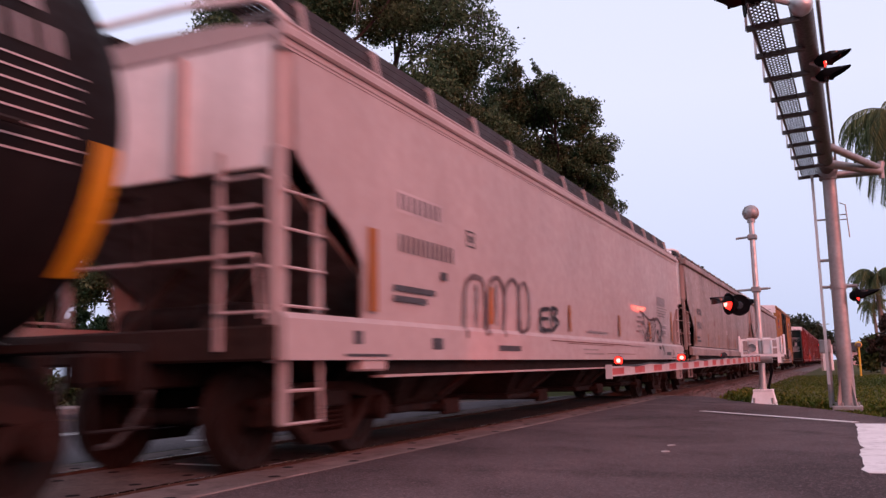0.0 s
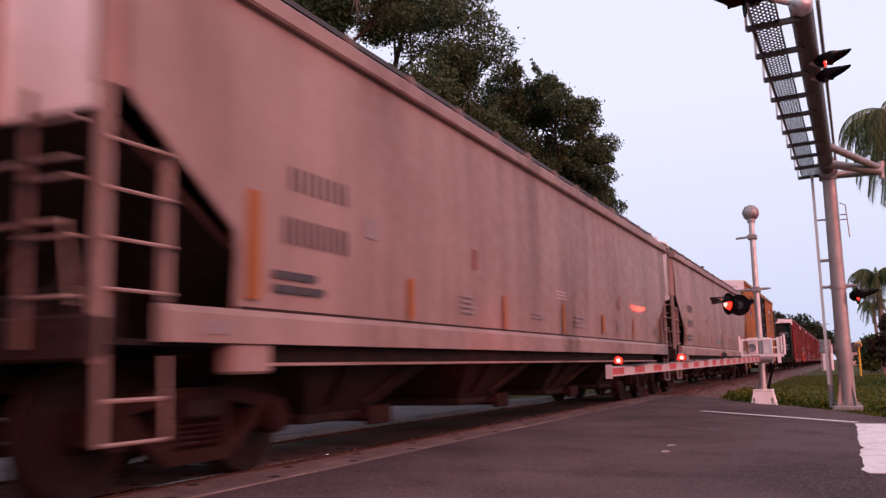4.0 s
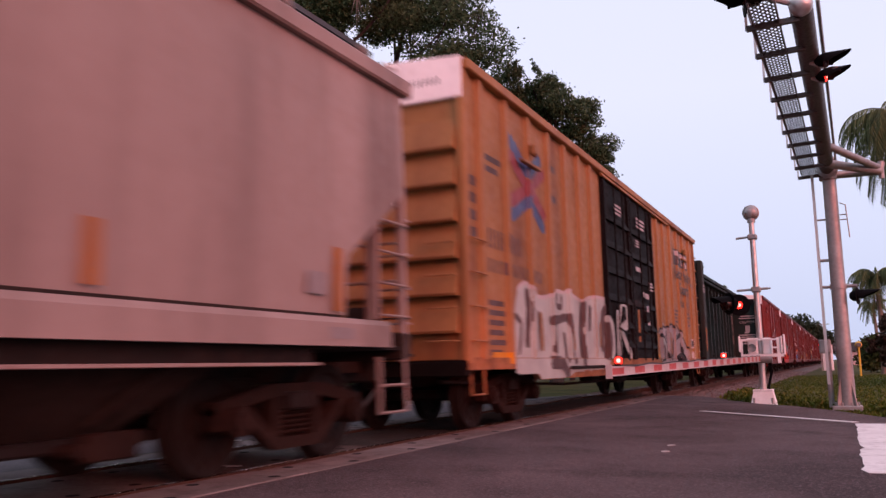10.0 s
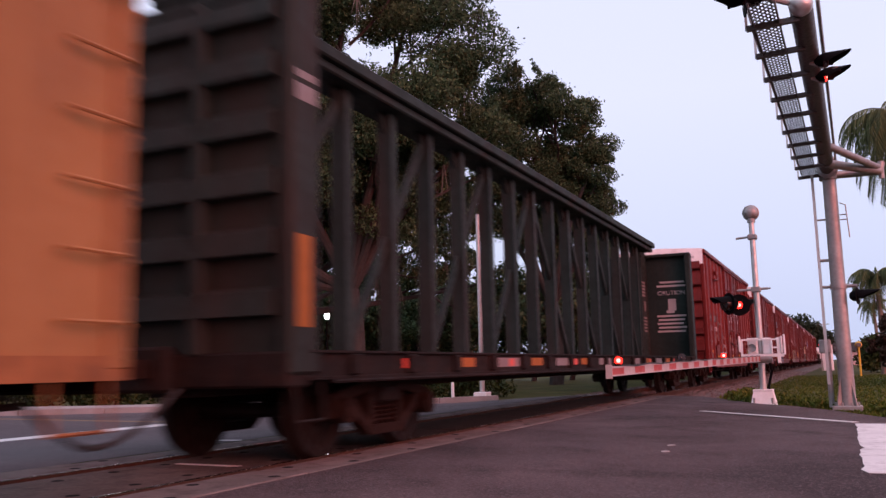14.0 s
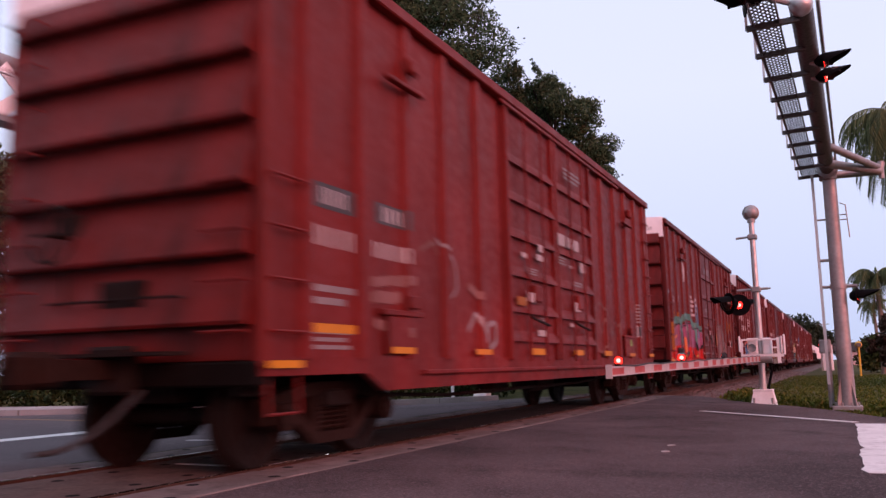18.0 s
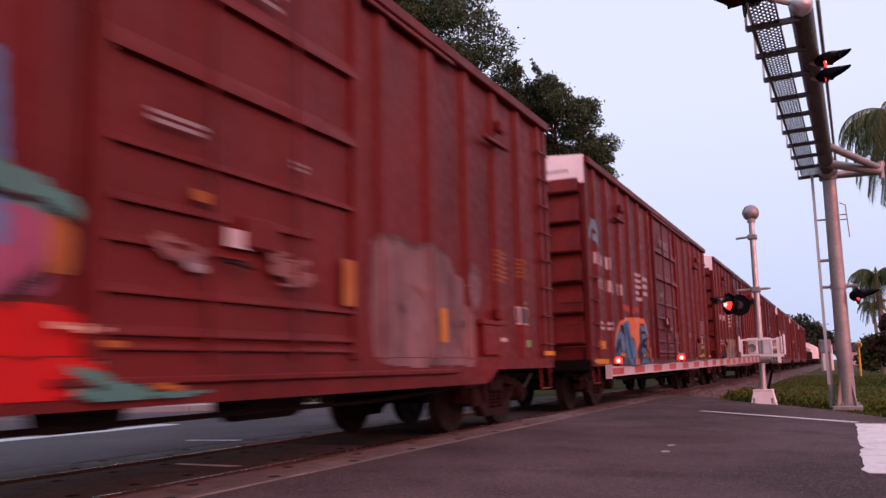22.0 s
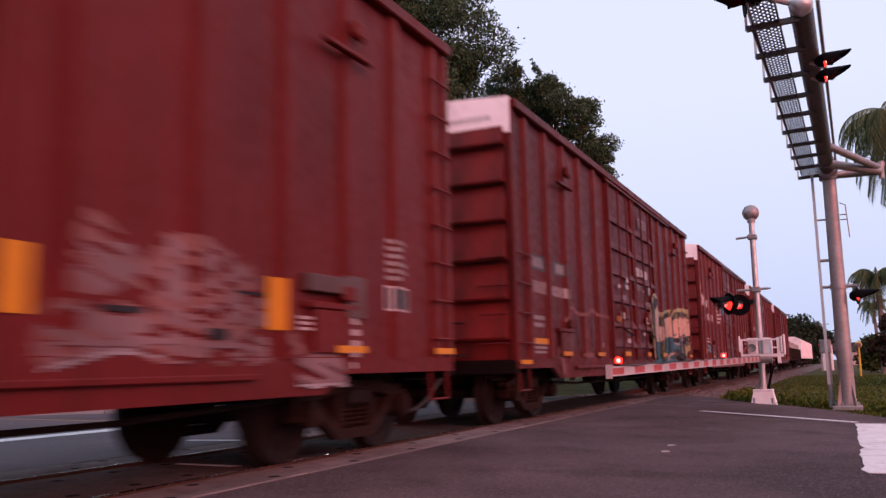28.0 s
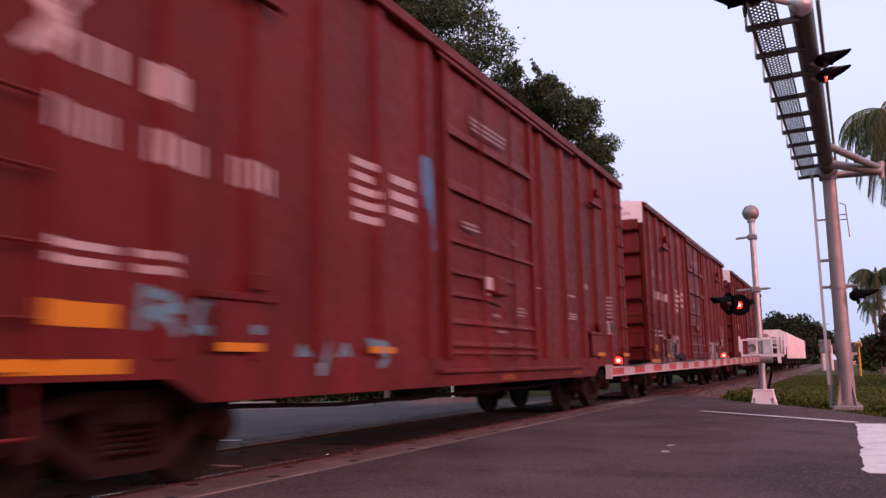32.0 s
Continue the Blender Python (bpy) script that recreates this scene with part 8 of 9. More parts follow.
def flasher(name, at, yaw, phase, parent, hood=True, size=1.0, target=True, lamp=False, reach_=0.32, disc=0.27, proud=False, dome=0.02, arch=(-20, 200)):
    """A lamp head facing local +x; an added hinged shutter, no real part, swings before the lens to make it flash."""
    k = size
    body = part(name, Shape().lathe([(1e-3, -0.22 * k), (0.10 * k, -0.21 * k), (0.16 * k, -0.12 * k), (0.18 * k, 0.0), (0.165 * k, 0.005 * k)], (0, 0, 0), "x", 20), M["black"], parent, "black signal lamp head", at=pose(*at, 0, 0, yaw))
    if target:
        part("target_disc", Shape().lathe([(0.16 * k, 0.0), (disc * k, 0.0), ((disc + 0.005) * k, 0.012), (0.16 * k, 0.014)], (0, 0, 0), "x", 28), M["black"], body)
    if hood:
        s = Shape()
        n = 18
        for i in range(n + 1):
            a = radians(arch[0] + (arch[1] - arch[0]) * i / n)
            reach = (0.18 + reach_ * max(0.0, math.sin(a)) ** 0.7) * k
            for r in (0.195 * k, 0.18 * k):
                s.v += [(0.0, r * math.cos(a), r * math.sin(a)), (reach, r * math.cos(a), r * math.sin(a) - 0.03 * k)]
        for i in range(n):
            b = 4 * i
            s.f += [(b, b + 1, b + 5, b + 4), (b + 2, b + 6, b + 7, b + 3), (b + 1, b + 3, b + 7, b + 5)]
        part("hood", s, M["black"], body)
    o = 0.0 if proud else -0.028
    lens = part("lens", Shape().lathe([(0.158 * k, 0.008 + o), (0.12 * k, 0.008 + 0.6 * dome + o), (1e-3, 0.008 + dome + o)], (0, 0, 0), "x", 24), M["lamp_red"], body, "lit red lens")
    part("lamp_core", Shape().lathe([(0.08 * k, 0.008 + 0.86 * dome + o), (1e-3, 0.011 + dome + o)], (0, 0, 0), "x", 16), M["lamp_core"], lens)
    if phase:
        # added flap stands in for the lamp switching off
        hinge = Shape().lathe([(0.168 * k, 0.0), (0.168 * k, 0.006), (1e-3, 0.008)], (0.0, 0, -0.165 * k), "x", 24)
        cup = dome + (0.03 * k if proud else 0.0)
        if dome > 0.05 or proud:  # a cup that closes over the bulging lens
            hinge = Shape().lathe([(0.172 * k, 0.004 - cup), (0.172 * k, 0.0), (0.168 * k, 0.006), (1e-3, 0.008)], (0.0, 0, -0.165 * k), "x", 24)
        sh = part("shutter", hinge, M["lens_dark"], body, "added dark red flap that hides the lens while the lamp is off")
        FLASHERS.append((sh, phase, -0.06 if not (hood or target) else 0.0, dome + (0.03 * k if proud else 0.0), 0.165 * k))
    if lamp:
        ld = bpy.data.lights.new("signal_beam", "SPOT")
        ld.energy, ld.color, ld.spot_size, ld.spot_blend, ld.shadow_soft_size = 1700.0, (1.0, 0.075, 0.04), radians(15), 0.9, 0.004
        lo = new("signal_beam", ld)
        lo.parent = body
        lo.matrix_basis = look((dome - 0.006, 0, 0), (1.0, 0, 0)) @ Matrix.Diagonal((2.6, 0.75, 1.0, 1.0))
    return body


# gate mast
gate = thing("gate_mast", "slim grey gate mast with white mechanism boxes and red flashing lamps", "crossing signal", (3.86, 20.5, 0))
part("base", Shape().add([(-0.27, -0.27, -0.16), (0.27, -0.27, -0.16), (0.27, 0.27, -0.16), (-0.27, 0.27, -0.16), (-0.2, -0.2, 0.16), (0.2, -0.2, 0.16), (0.2, 0.2, 0.16), (-0.2, 0.2, 0.16)],
                         [(0, 1, 5, 4), (1, 2, 6, 5), (2, 3, 7, 6), (3, 0, 4, 7), (4, 5, 6, 7), (3, 2, 1, 0)]).box((-0.21, -0.21, 0.16), (0.21, 0.21, 0.2), 0.01), M["white_paint"], gate, "white cast pedestal")
for dx, dy in ((-0.19, -0.24), (0.19, -0.24)):
    part("base_bolt", Shape().tube((dx, dy, -0.1), (dx, dy, 0.02), 0.025, n=6), M["galv"], gate)
part("pole", Shape().tube((0, 0, 0.0), (0, 0, 4.05), 0.075, 0.06, 18), M["alu"], gate, "tapered aluminium pole")
bell = part("bell", Shape().ball((0, 0, 4.2), 0.165, 18, 12), M["galv"], gate, "round grey bell at the mast head")
part("bell_rim", Shape().lathe([(0.165, -0.03), (0.185, -0.02), (0.185, 0.02), (0.165, 0.03)], (0, 0, 4.2), "y", 22), M["galv"], bell)
part("bell_socket", Shape().tube((0, 0, 3.98), (0, 0, 4.08), 0.09, n=14), M["galv"], bell)
part("sign_bracket", Shape().tube((-0.36, 0, 3.63), (0.1, 0, 3.66), 0.025, n=8).box((-0.1, -0.1, 3.58), (0.1, 0.1, 3.7), 0.02), M["galv"], gate)
part("crossarm", Shape().tube((-0.42, 0, 2.43), (0.26, 0, 2.45), 0.028, n=10).box((-0.1, -0.1, 2.37), (0.1, 0.1, 2.5), 0.02).tube((0.2, 0, 2.448), (0.31, 0, 2.45), 0.018, n=10), M["galv"], gate)
flasher("signal_head", (-0.57, -0.34, 2.12), 219, "A", gate, lamp=True, size=0.9, dome=0.13, arch=(15, 165))
flasher("signal_head", (-0.37, -0.22, 2.09), -80, "B", gate, hood=False, size=0.52, disc=0.46)
flasher("signal_head", (-0.42, 0.22, 2.1), 20, "B", gate, size=0.85)
mech = part("mechanism_box", Shape().box((-0.25, -0.2, 0.97), (-0.04, 0.16, 1.32), 0.03), M["white_paint"], gate, "white gate motor box")
part("box_dial", Shape().lathe([(0.09, -0.03), (0.09, 0.0), (0.04, 0.01), (1e-3, 0.01)], (-0.16, -0.215, 1.12), "y", 16), M["galv"], mech)
part("box_lid", Shape().box((-0.26, -0.21, 1.3), (-0.03, 0.17, 1.34), 0.01), M["white_paint"], mech)
part("mechanism_box", Shape().box((0.06, -0.2, 0.97), (0.25, 0.16, 1.34), 0.03), M["white_paint"], gate, "white gate motor box")
fr = part("arm_frame", Shape().bar((-0.38, -0.28, 0.95), (0.5, -0.28, 0.95), 0.05, 0.07).bar((-0.38, -0.28, 1.3), (0.42, -0.28, 1.3), 0.03, 0.035).bar((-0.37, -0.28, 0.93), (-0.37, -0.28, 1.32), 0.045, 0.045)
          .bar((0.40, -0.28, 0.78), (0.40, -0.28, 1.34), 0.07, 0.07).bar((0.28, -0.28, 1.12), (0.42, -0.28, 1.12), 0.03, 0.035), M["white_paint"], gate, "white counterweight frame")
part("counterweight", Shape().box((0.445, -0.34, 1.0), (0.48, -0.2, 1.37), 0.01), M["white_paint"], fr)
part("counterweight", Shape().box((0.50, -0.34, 0.96), (0.54, -0.2, 1.4), 0.01), M["white_paint"], fr)
part("counterweight", Shape().box((-0.43, -0.34, 1.04), (-0.395, -0.2, 1.39), 0.01), M["white_paint"], fr)
part("arm_hub", Shape().tube((-0.25, -0.22, 0.88), (0.25, -0.22, 0.88), 0.1, n=14), M["galv"], gate)
part("conduit", Shape().path([(0.1, 0.05, 0.2), (0.2, 0.1, 0.6), (0.16, 0.05, 1.0)], 0.03, 8), M["black"], gate)
TIP, ROOT = Vector((-0.02, -13.8, 0.775)), Vector((-0.02, -0.2, 0.88))
arm = part("gate_arm", Shape().bar(ROOT, TIP, 0.02, 0.03), M["white_paint"], gate, "lowered red and white striped gate arm")


def along(t):
    p = ROOT.lerp(TIP, t)
    return p, 0.105 + (0.056 - 0.105) * t


n_stripe = 33
for k in range(n_stripe):
    (p, hp_), (q, hq_) = along(k / n_stripe), along((k + 1) / n_stripe)
    s = Shape().add([(p.x + sx * 0.022, p.y, p.z + sz * hp_ / 2) for sx in (-1, 1) for sz in (-1, 1)] + [(q.x + sx * 0.022, q.y, q.z + sz * hq_ / 2) for sx in (-1, 1) for sz in (-1, 1)],
                    [(0, 1, 3, 2), (4, 6, 7, 5), (0, 2, 6, 4), (2, 3, 7, 6), (3, 1, 5, 7), (1, 0, 4, 5)])
    part("stripe", s, M["arm_white"] if k % 2 else M["arm_red"], arm)
for sz in (-1, 1):
    (p, hp_), (q, hq_) = along(0.0), along(1.0)
    part("edge_strip", Shape().bar((p.x, p.y, p.z + sz * (hp_ / 2 + 0.004)), (q.x, q.y - 0.02, q.z + sz * (hq_ / 2 + 0.004)), 0.055, 0.012), M["arm_white"], arm)
part("tip_cap", Shape().bar((TIP.x, TIP.y - 0.012, TIP.z - 0.055), (TIP.x, TIP.y - 0.012, TIP.z + 0.055), 0.05, 0.02), M["arm_white"], arm)
for t_, ph in ((0.978, ""), (0.752, "A"), (0.465, "B")):
    p, h = along(t_)
    part("arm_lamp", Shape().box((p.x - 0.02, p.y - 0.03, p.z + h / 2), (p.x + 0.02, p.y + 0.03, p.z + h / 2 + 0.03), 0.005), M["black"], arm, "small red lamp on the arm")
    z = p.z + h / 2 + 0.055
    k_ = 0.22 if t_ > 0.9 else 0.28
    flasher("lamp_head", (p.x, p.y + 0.02, z), -77, ph, gate, hood=False, size=k_, target=False)
tip_data = bpy.data.lights.new("arm_tip_glow", "SPOT")
tip_data.energy, tip_data.color, tip_data.spot_size, tip_data.spot_blend, tip_data.shadow_soft_size = 200.0, (1.0, 0.07, 0.04), radians(27), 1.0, 0.01
tip_glow = new("arm_tip_glow", tip_data)
tip_glow.parent = gate
tip_glow.matrix_basis = look((-0.09, -13.45, 0.85), (-2.26, -10.5, 1.0))
cab_pts = [along(0.02 + 0.96 * i / 22) for i in range(23)]
part("arm_cable", Shape().path([(p.x + 0.03, p.y, p.z + h / 2 + 0.012 + 0.008 * math.sin(i * 2.6)) for i, (p, h) in enumerate(cab_pts)], 0.007, 5), M["cable"], arm)

# cantilever mast with its beam over the road
can = thing("cantilever_signal", "tall galvanised mast with a signal beam and walkway over the road", "crossing signal", (5.53, 18.5, 0))
part("base_plate", Shape().box((-0.27, -0.27, -0.16), (0.27, 0.27, -0.06), 0.02), M["galv"], can)
part("mast", Shape().tube((0.02, 0, -0.08), (0.02, 0, 4.75), 0.145, 0.125, 28), M["galv"], can, "tapered galvanised tube mast")
for k in range(4):
    a = radians(45 + 90 * k)
    c_, s_ = math.cos(a), math.sin(a)
    g_ = Shape()
    g_.add([(c_ * 0.12 + s_ * o, s_ * 0.12 - c_ * o, z) for o in (-0.012, 0.012) for z in (-0.07, 0.52)] + [(c_ * 0.26 + s_ * o, s_ * 0.26 - c_ * o, -0.07) for o in (-0.012, 0.012)], [(0, 1, 4), (2, 5, 3), (0, 4, 5, 2), (1, 3, 5, 4)])
    part("gusset", g_, M["galv"], can)
for k in range(8):
    a = radians(45 * k + 22)
    part("anchor_bolt", Shape().tube((0.22 * math.cos(a), 0.22 * math.sin(a), -0.07), (0.22 * math.cos(a), 0.22 * math.sin(a), 0.0), 0.022, n=6), M["galv"], can)
part("collar", Shape().tube((0.02, 0, 2.2), (0.02, 0, 2.30), 0.155, n=24), M["galv"], can)
part("collar", Shape().tube((0, 0, 1.03), (0, 0, 1.08), 0.155, n=24), M["galv"], can)
part("head_joint", Shape().tube((0, 0.12, 4.62), (0, -0.2, 4.62), 0.2, n=20).tube((0, 0, 4.4), (0, 0, 4.84), 0.165, n=20), M["galv"], can)
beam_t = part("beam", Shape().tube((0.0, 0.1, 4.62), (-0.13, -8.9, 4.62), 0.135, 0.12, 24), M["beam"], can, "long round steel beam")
part("end_cap", Shape().ball((-0.13, -8.92, 4.62), 0.125, 18, 10), M["alu"], beam_t)
part("beam_cable", Shape().path([(0.17 - 0.13 * k / 8, -8.8 * k / 8, 4.70 + 0.02 * (k % 2)) for k in range(9)], 0.022, 6), M["galv"], beam_t)
part("brace", Shape().tube((0.0, -2.2, 4.62), (0.92, 0.35, 4.62), 0.07, n=12), M["galv"], can)
part("brace", Shape().tube((0.0, -0.9, 4.55), (0.92, 0.35, 4.55), 0.085, n=12), M["galv"], can)
part("brace", Shape().tube((0.0, 0.05, 4.5), (0.98, 0.4, 4.55), 0.08, n=12).tube((0.98, 0.4, 4.40), (0.98, 0.4, 4.75), 0.055, n=12).tube((0.92, 0.35, 4.5), (1.0, 0.42, 4.72), 0.075, n=10), M["galv"], can)
# walkway: perforated plank on brackets, with a handrail, parallel to the beam
def bx(y):
    return 0.03 + 0.018 * y


PW, PITCH_Y = 0.26, 0.098
plank = Shape()
ring = [(math.cos(radians(45 * i)), math.sin(radians(45 * i))) for i in range(8)]
edge = [(1, 0), (1, 1), (0, 1), (-1, 1), (-1, 0), (-1, -1), (0, -1), (1, -1)]
for k in range(97):
    for c in range(7):
        y = -9.45 + PITCH_Y * (k + (0.5 if c % 2 else 0.0))
        x = bx(y) - 0.49 + PW * (c + 0.5) / 7
        hx, hy = PW / 14, PITCH_Y / 2
        vs = [(x + a * hx, y + b * hy, 4.512) for a, b in edge] + [(x + 0.0135 * a, y + 0.034 * b, 4.512) for a, b in ring] + [(x + 0.0135 * a, y + 0.034 * b, 4.508) for a, b in ring]
        plank.add(vs, [(i, (i + 1) % 8, 8 + (i + 1) % 8, 8 + i) for i in range(8)] + [(8 + i, 8 + (i + 1) % 8, 16 + (i + 1) % 8, 16 + i) for i in range(8)])
for x in (-0.49, -0.23):
    plank.bar((bx(-9.45) + x, -9.45, 4.51), (bx(0) + x, 0.0, 4.51), 0.015, 0.06)
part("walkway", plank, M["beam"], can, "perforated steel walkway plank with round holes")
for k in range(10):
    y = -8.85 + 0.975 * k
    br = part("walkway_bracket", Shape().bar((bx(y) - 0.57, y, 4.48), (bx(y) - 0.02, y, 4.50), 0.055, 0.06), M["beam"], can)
    part("rail_post", Shape().bar((bx(y) - 0.57, y, 4.46), (bx(y) - 0.57, y, 4.80), 0.028, 0.028), M["alu"], br)
part("hand_rail", Shape().tube((bx(-8.85) - 0.57, -8.85, 4.79), (bx(0) - 0.57, -0.05, 4.79), 0.011, n=6), M["alu"], can)
part("cable_run", Shape().tube((bx(-8.7) - 0.52, -8.7, 4.53), (bx(-4) - 0.5, -4.0, 4.54), 0.016, n=5).tube((bx(-4) - 0.5, -4.0, 4.54), (bx(0) - 0.5, 0.0, 4.53), 0.016, n=5), M["galv"], can)
for yb, ph in ((-7.28, "A"), (-6.65, "B")):
    part("head_bracket", Shape().tube((-0.1, yb, 4.5), (0.06, yb, 4.42), 0.03, n=8), M["galv"], can)
    flasher("signal_head", (0.06, yb, 4.50), -9, ph, can, size=0.5, target=False, reach_=0.46, proud=True)
flasher("signal_head", (-0.66, -9.25, 4.74), 190, "A", can, size=0.95)
part("head_bracket", Shape().tube((-0.13, -8.9, 4.62), (-0.6, -9.1, 4.76), 0.03, n=8), M["galv"], can)
# lower pair on the mast and the climbing ladder
part("head_arm", Shape().tube((0.0, 0, 2.25), (0.36, -0.02, 2.25), 0.035, n=10), M["galv"], can)
flasher("signal_head", (0.34, -0.04, 2.05), -14, "A", can, size=0.62, reach_=0.5, proud=True)
part("head_arm", Shape().tube((-0.3, 0.0, 2.25), (0.0, 0, 2.25), 0.03, n=8).tube((-0.28, 0.0, 2.78), (0.0, 0, 2.78), 0.03, n=8).tube((-0.26, 0, 3.6), (0, 0, 3.6), 0.02, n=6), M["galv"], can)
lad = Shape().bar((-0.29, -0.16, 0.35), (-0.29, -0.16, 4.5), 0.05, 0.04).bar((-0.29, 0.16, 0.35), (-0.29, 0.16, 4.5), 0.05, 0.04)
for k in range(14):
    lad.tube((-0.29, -0.16, 0.5 + 0.29 * k), (-0.29, 0.16, 0.5 + 0.29 * k), 0.014, n=6)
part("ladder", lad, M["alu"], can, "narrow climbing ladder on the mast")
part("junction_box", Shape().box((-0.42, -0.1, 0.95), (-0.2, 0.12, 1.22), 0.02), M["galv"], can)
part("conduit", Shape().tube((-0.27, 0.05, -0.1), (-0.27, 0.05, 0.95), 0.05, n=10), M["galv"], can)
part("bracket_rungs", Shape().path([(0.17, -0.1, 3.9), (0.27, -0.1, 3.85), (0.30, -0.1, 3.2)], 0.012, 6).tube((0.16, -0.1, 3.66), (0.27, -0.1, 3.66), 0.012, n=6).tube((0.16, -0.1, 3.56), (0.27, -0.1, 3.56), 0.012, n=6), M["galv"], can)

# opposite cantilever beyond the track, its mast out of view
opp = thing("cantilever_signal", "far signal gantry with a white crossbuck and red lamps", "crossing signal", (-4.4, 0, 0))
part("mast", Shape().tube((0, -1.2, -0.16), (0, -1.2, 5.2), 0.2, 0.15, 20), M["galv"], opp)
part("beam", Shape().tube((0, -1.2, 5.0), (0.1, 9.3, 4.98), 0.13, 0.12, 18), M["galv"], opp, "long round steel beam")
part("lower_beam", Shape().bar((0.3, -1.2, 4.12), (0.3, 10.05, 4.12), 0.3, 0.08), M["galv"], opp, "walkway under the beam")
part("hand_rail", Shape().tube((0.45, -1.0, 4.7), (0.45, 10.05, 4.7), 0.016, n=6).tube((0.45, 10.05, 4.1), (0.45, 10.05, 4.75), 0.02, n=6).tube((0.15, 10.05, 4.1), (0.15, 10.05, 4.75), 0.02, n=6).tube((0.15, 10.05, 4.75), (0.45, 10.05, 4.75), 0.02, n=6), M["alu"], opp)
for k in range(7):
    part("hanger", Shape().bar((0.1, 1.0 + 1.2 * k, 4.12), (0.1, 1.0 + 1.2 * k, 4.95), 0.03, 0.03), M["alu"], opp)
part("crossbuck", Shape().bar((0.36, 7.22, 4.22), (0.36, 7.95, 4.82), 0.02, 0.19).bar((0.375, 7.22, 4.82), (0.375, 7.95, 4.22), 0.02, 0.19), M["white_paint"], opp, "white crossbuck boards")
flasher("signal_head", (0.32, 9.11, 4.56), -28, "A", opp, size=0.72)
flasher("signal_head", (0.32, 9.78, 4.54), -28, "B", opp, size=0.72)
flasher("signal_head", (0.1, 8.6, 4.35), 152, "B", opp, size=0.72)
poleb = thing("signal_pole", "slim pale pole beside the far kerb", "pole", (-3.95, 23.0, 0))
part("shaft", Shape().tube((0, 0, -0.16), (0, 0, 5.3), 0.075, 0.06, 14), M["alu"], poleb)
part("base", Shape().box((-0.2, -0.2, -0.16), (0.2, 0.2, 0.12), 0.02), M["white_paint"], poleb)
polec = thing("utility_pole", "weathered thin wooden pole", "pole", (-6.3, 21.6, 0))
part("shaft", Shape().tube((0, 0, -0.16), (0, 0, 4.75), 0.085, 0.07, 12), M["wood_pole"], polec)
bol = thing("marker_post", "short white marker post by the far kerb", "post", (-4.25, 21.6, 0))
part("post", Shape().tube((0, 0, -0.16), (0, 0, 0.42), 0.045, n=10), M["white_paint"], bol)
part("cap", Shape().ball((0, 0, 0.42), 0.045, 10, 6), M["white_paint"], bol)

# relay cabinet, yellow marker and pole far along the verge
cabn = thing("relay_cabin", "white metal relay cabin beside the line", "cabinet", (4.35, 84.0, 0))
part("body", Shape().box((-0.42, 0, -0.16), (0.42, 2.0, 2.1), 0.03), M["white_paint"], cabn)
part("roof", Shape().extrude([(-0.48, 2.1), (0.48, 2.1), (0, 2.22)], "y", -0.08, 2.08), M["white_paint"], cabn)
part("door", Shape().box((-0.3, -0.03, 0.0), (0.3, 0.0, 1.9), 0.01), M["white_paint"], cabn)
far_sig = thing("far_signal", "distant red crossing lamp on a slim post", "crossing signal", (3.84, 83.6, 0))
part("post", Shape().tube((0, 0, -0.16), (0, 0, 2.40), 0.05, n=8), M["galv"], far_sig)
part("head", Shape().tube((0, 0.1, 2.10), (0, -0.02, 2.10), 0.24, n=16), M["black"], far_sig)
part("lens", Shape().lathe([(0.17, -0.03), (0.1, -0.05), (1e-3, -0.055)], (0, 0, 2.10), "y", 14), M["lamp_red"], far_sig, "lit red lens")
yl = thing("pipeline_marker", "yellow pipeline marker post with a round cap", "marker post", (6.4, 54.0, 0))
part("post", Shape().tube((0, 0, -0.16), (0, 0, 1.55), 0.055, n=10), M["yellow_paint"], yl)
part("cap", Shape().ball((0, 0, 1.62), 0.19, 14, 8), M["yellow_paint"], yl)
part("vent", Shape().box((-0.13, -0.22, 1.5), (0.13, -0.16, 1.72), 0.02), M["wood_pole"], yl)
up = thing("utility_pole", "tall thin utility pole in the distance", "pole", (2.6, 190.0, 0))
part("shaft", Shape().tube((0, 0, -0.2), (0, 0, 8.5), 0.18, 0.12, 8), M["wood_pole"], up)
part("crossarm", Shape().bar((-1.1, 0, 7.9), (1.1, 0, 7.9), 0.12, 0.12), M["wood_pole"], up)


# ---- planting, lamps and buildings ----
def polar(az, up, d):
    a, e = radians(az), radians(up)
    return Vector((EYE.x + d * math.sin(a), d * math.cos(a), EYE.z + d * math.tan(e)))


def limb(s, p, q, r0, r1, bend, n=5):
    p, q = Vector(p), Vector(q)
    last = p
    for k in range(1, n + 1):
        t = k / n
        c = p.lerp(q, t) + bend * math.sin(math.pi * t)
        s.tube(last, c, r0 + (r1 - r0) * (k - 1) / n, r0 + (r1 - r0) * t, 9, caps=False)
        last = c


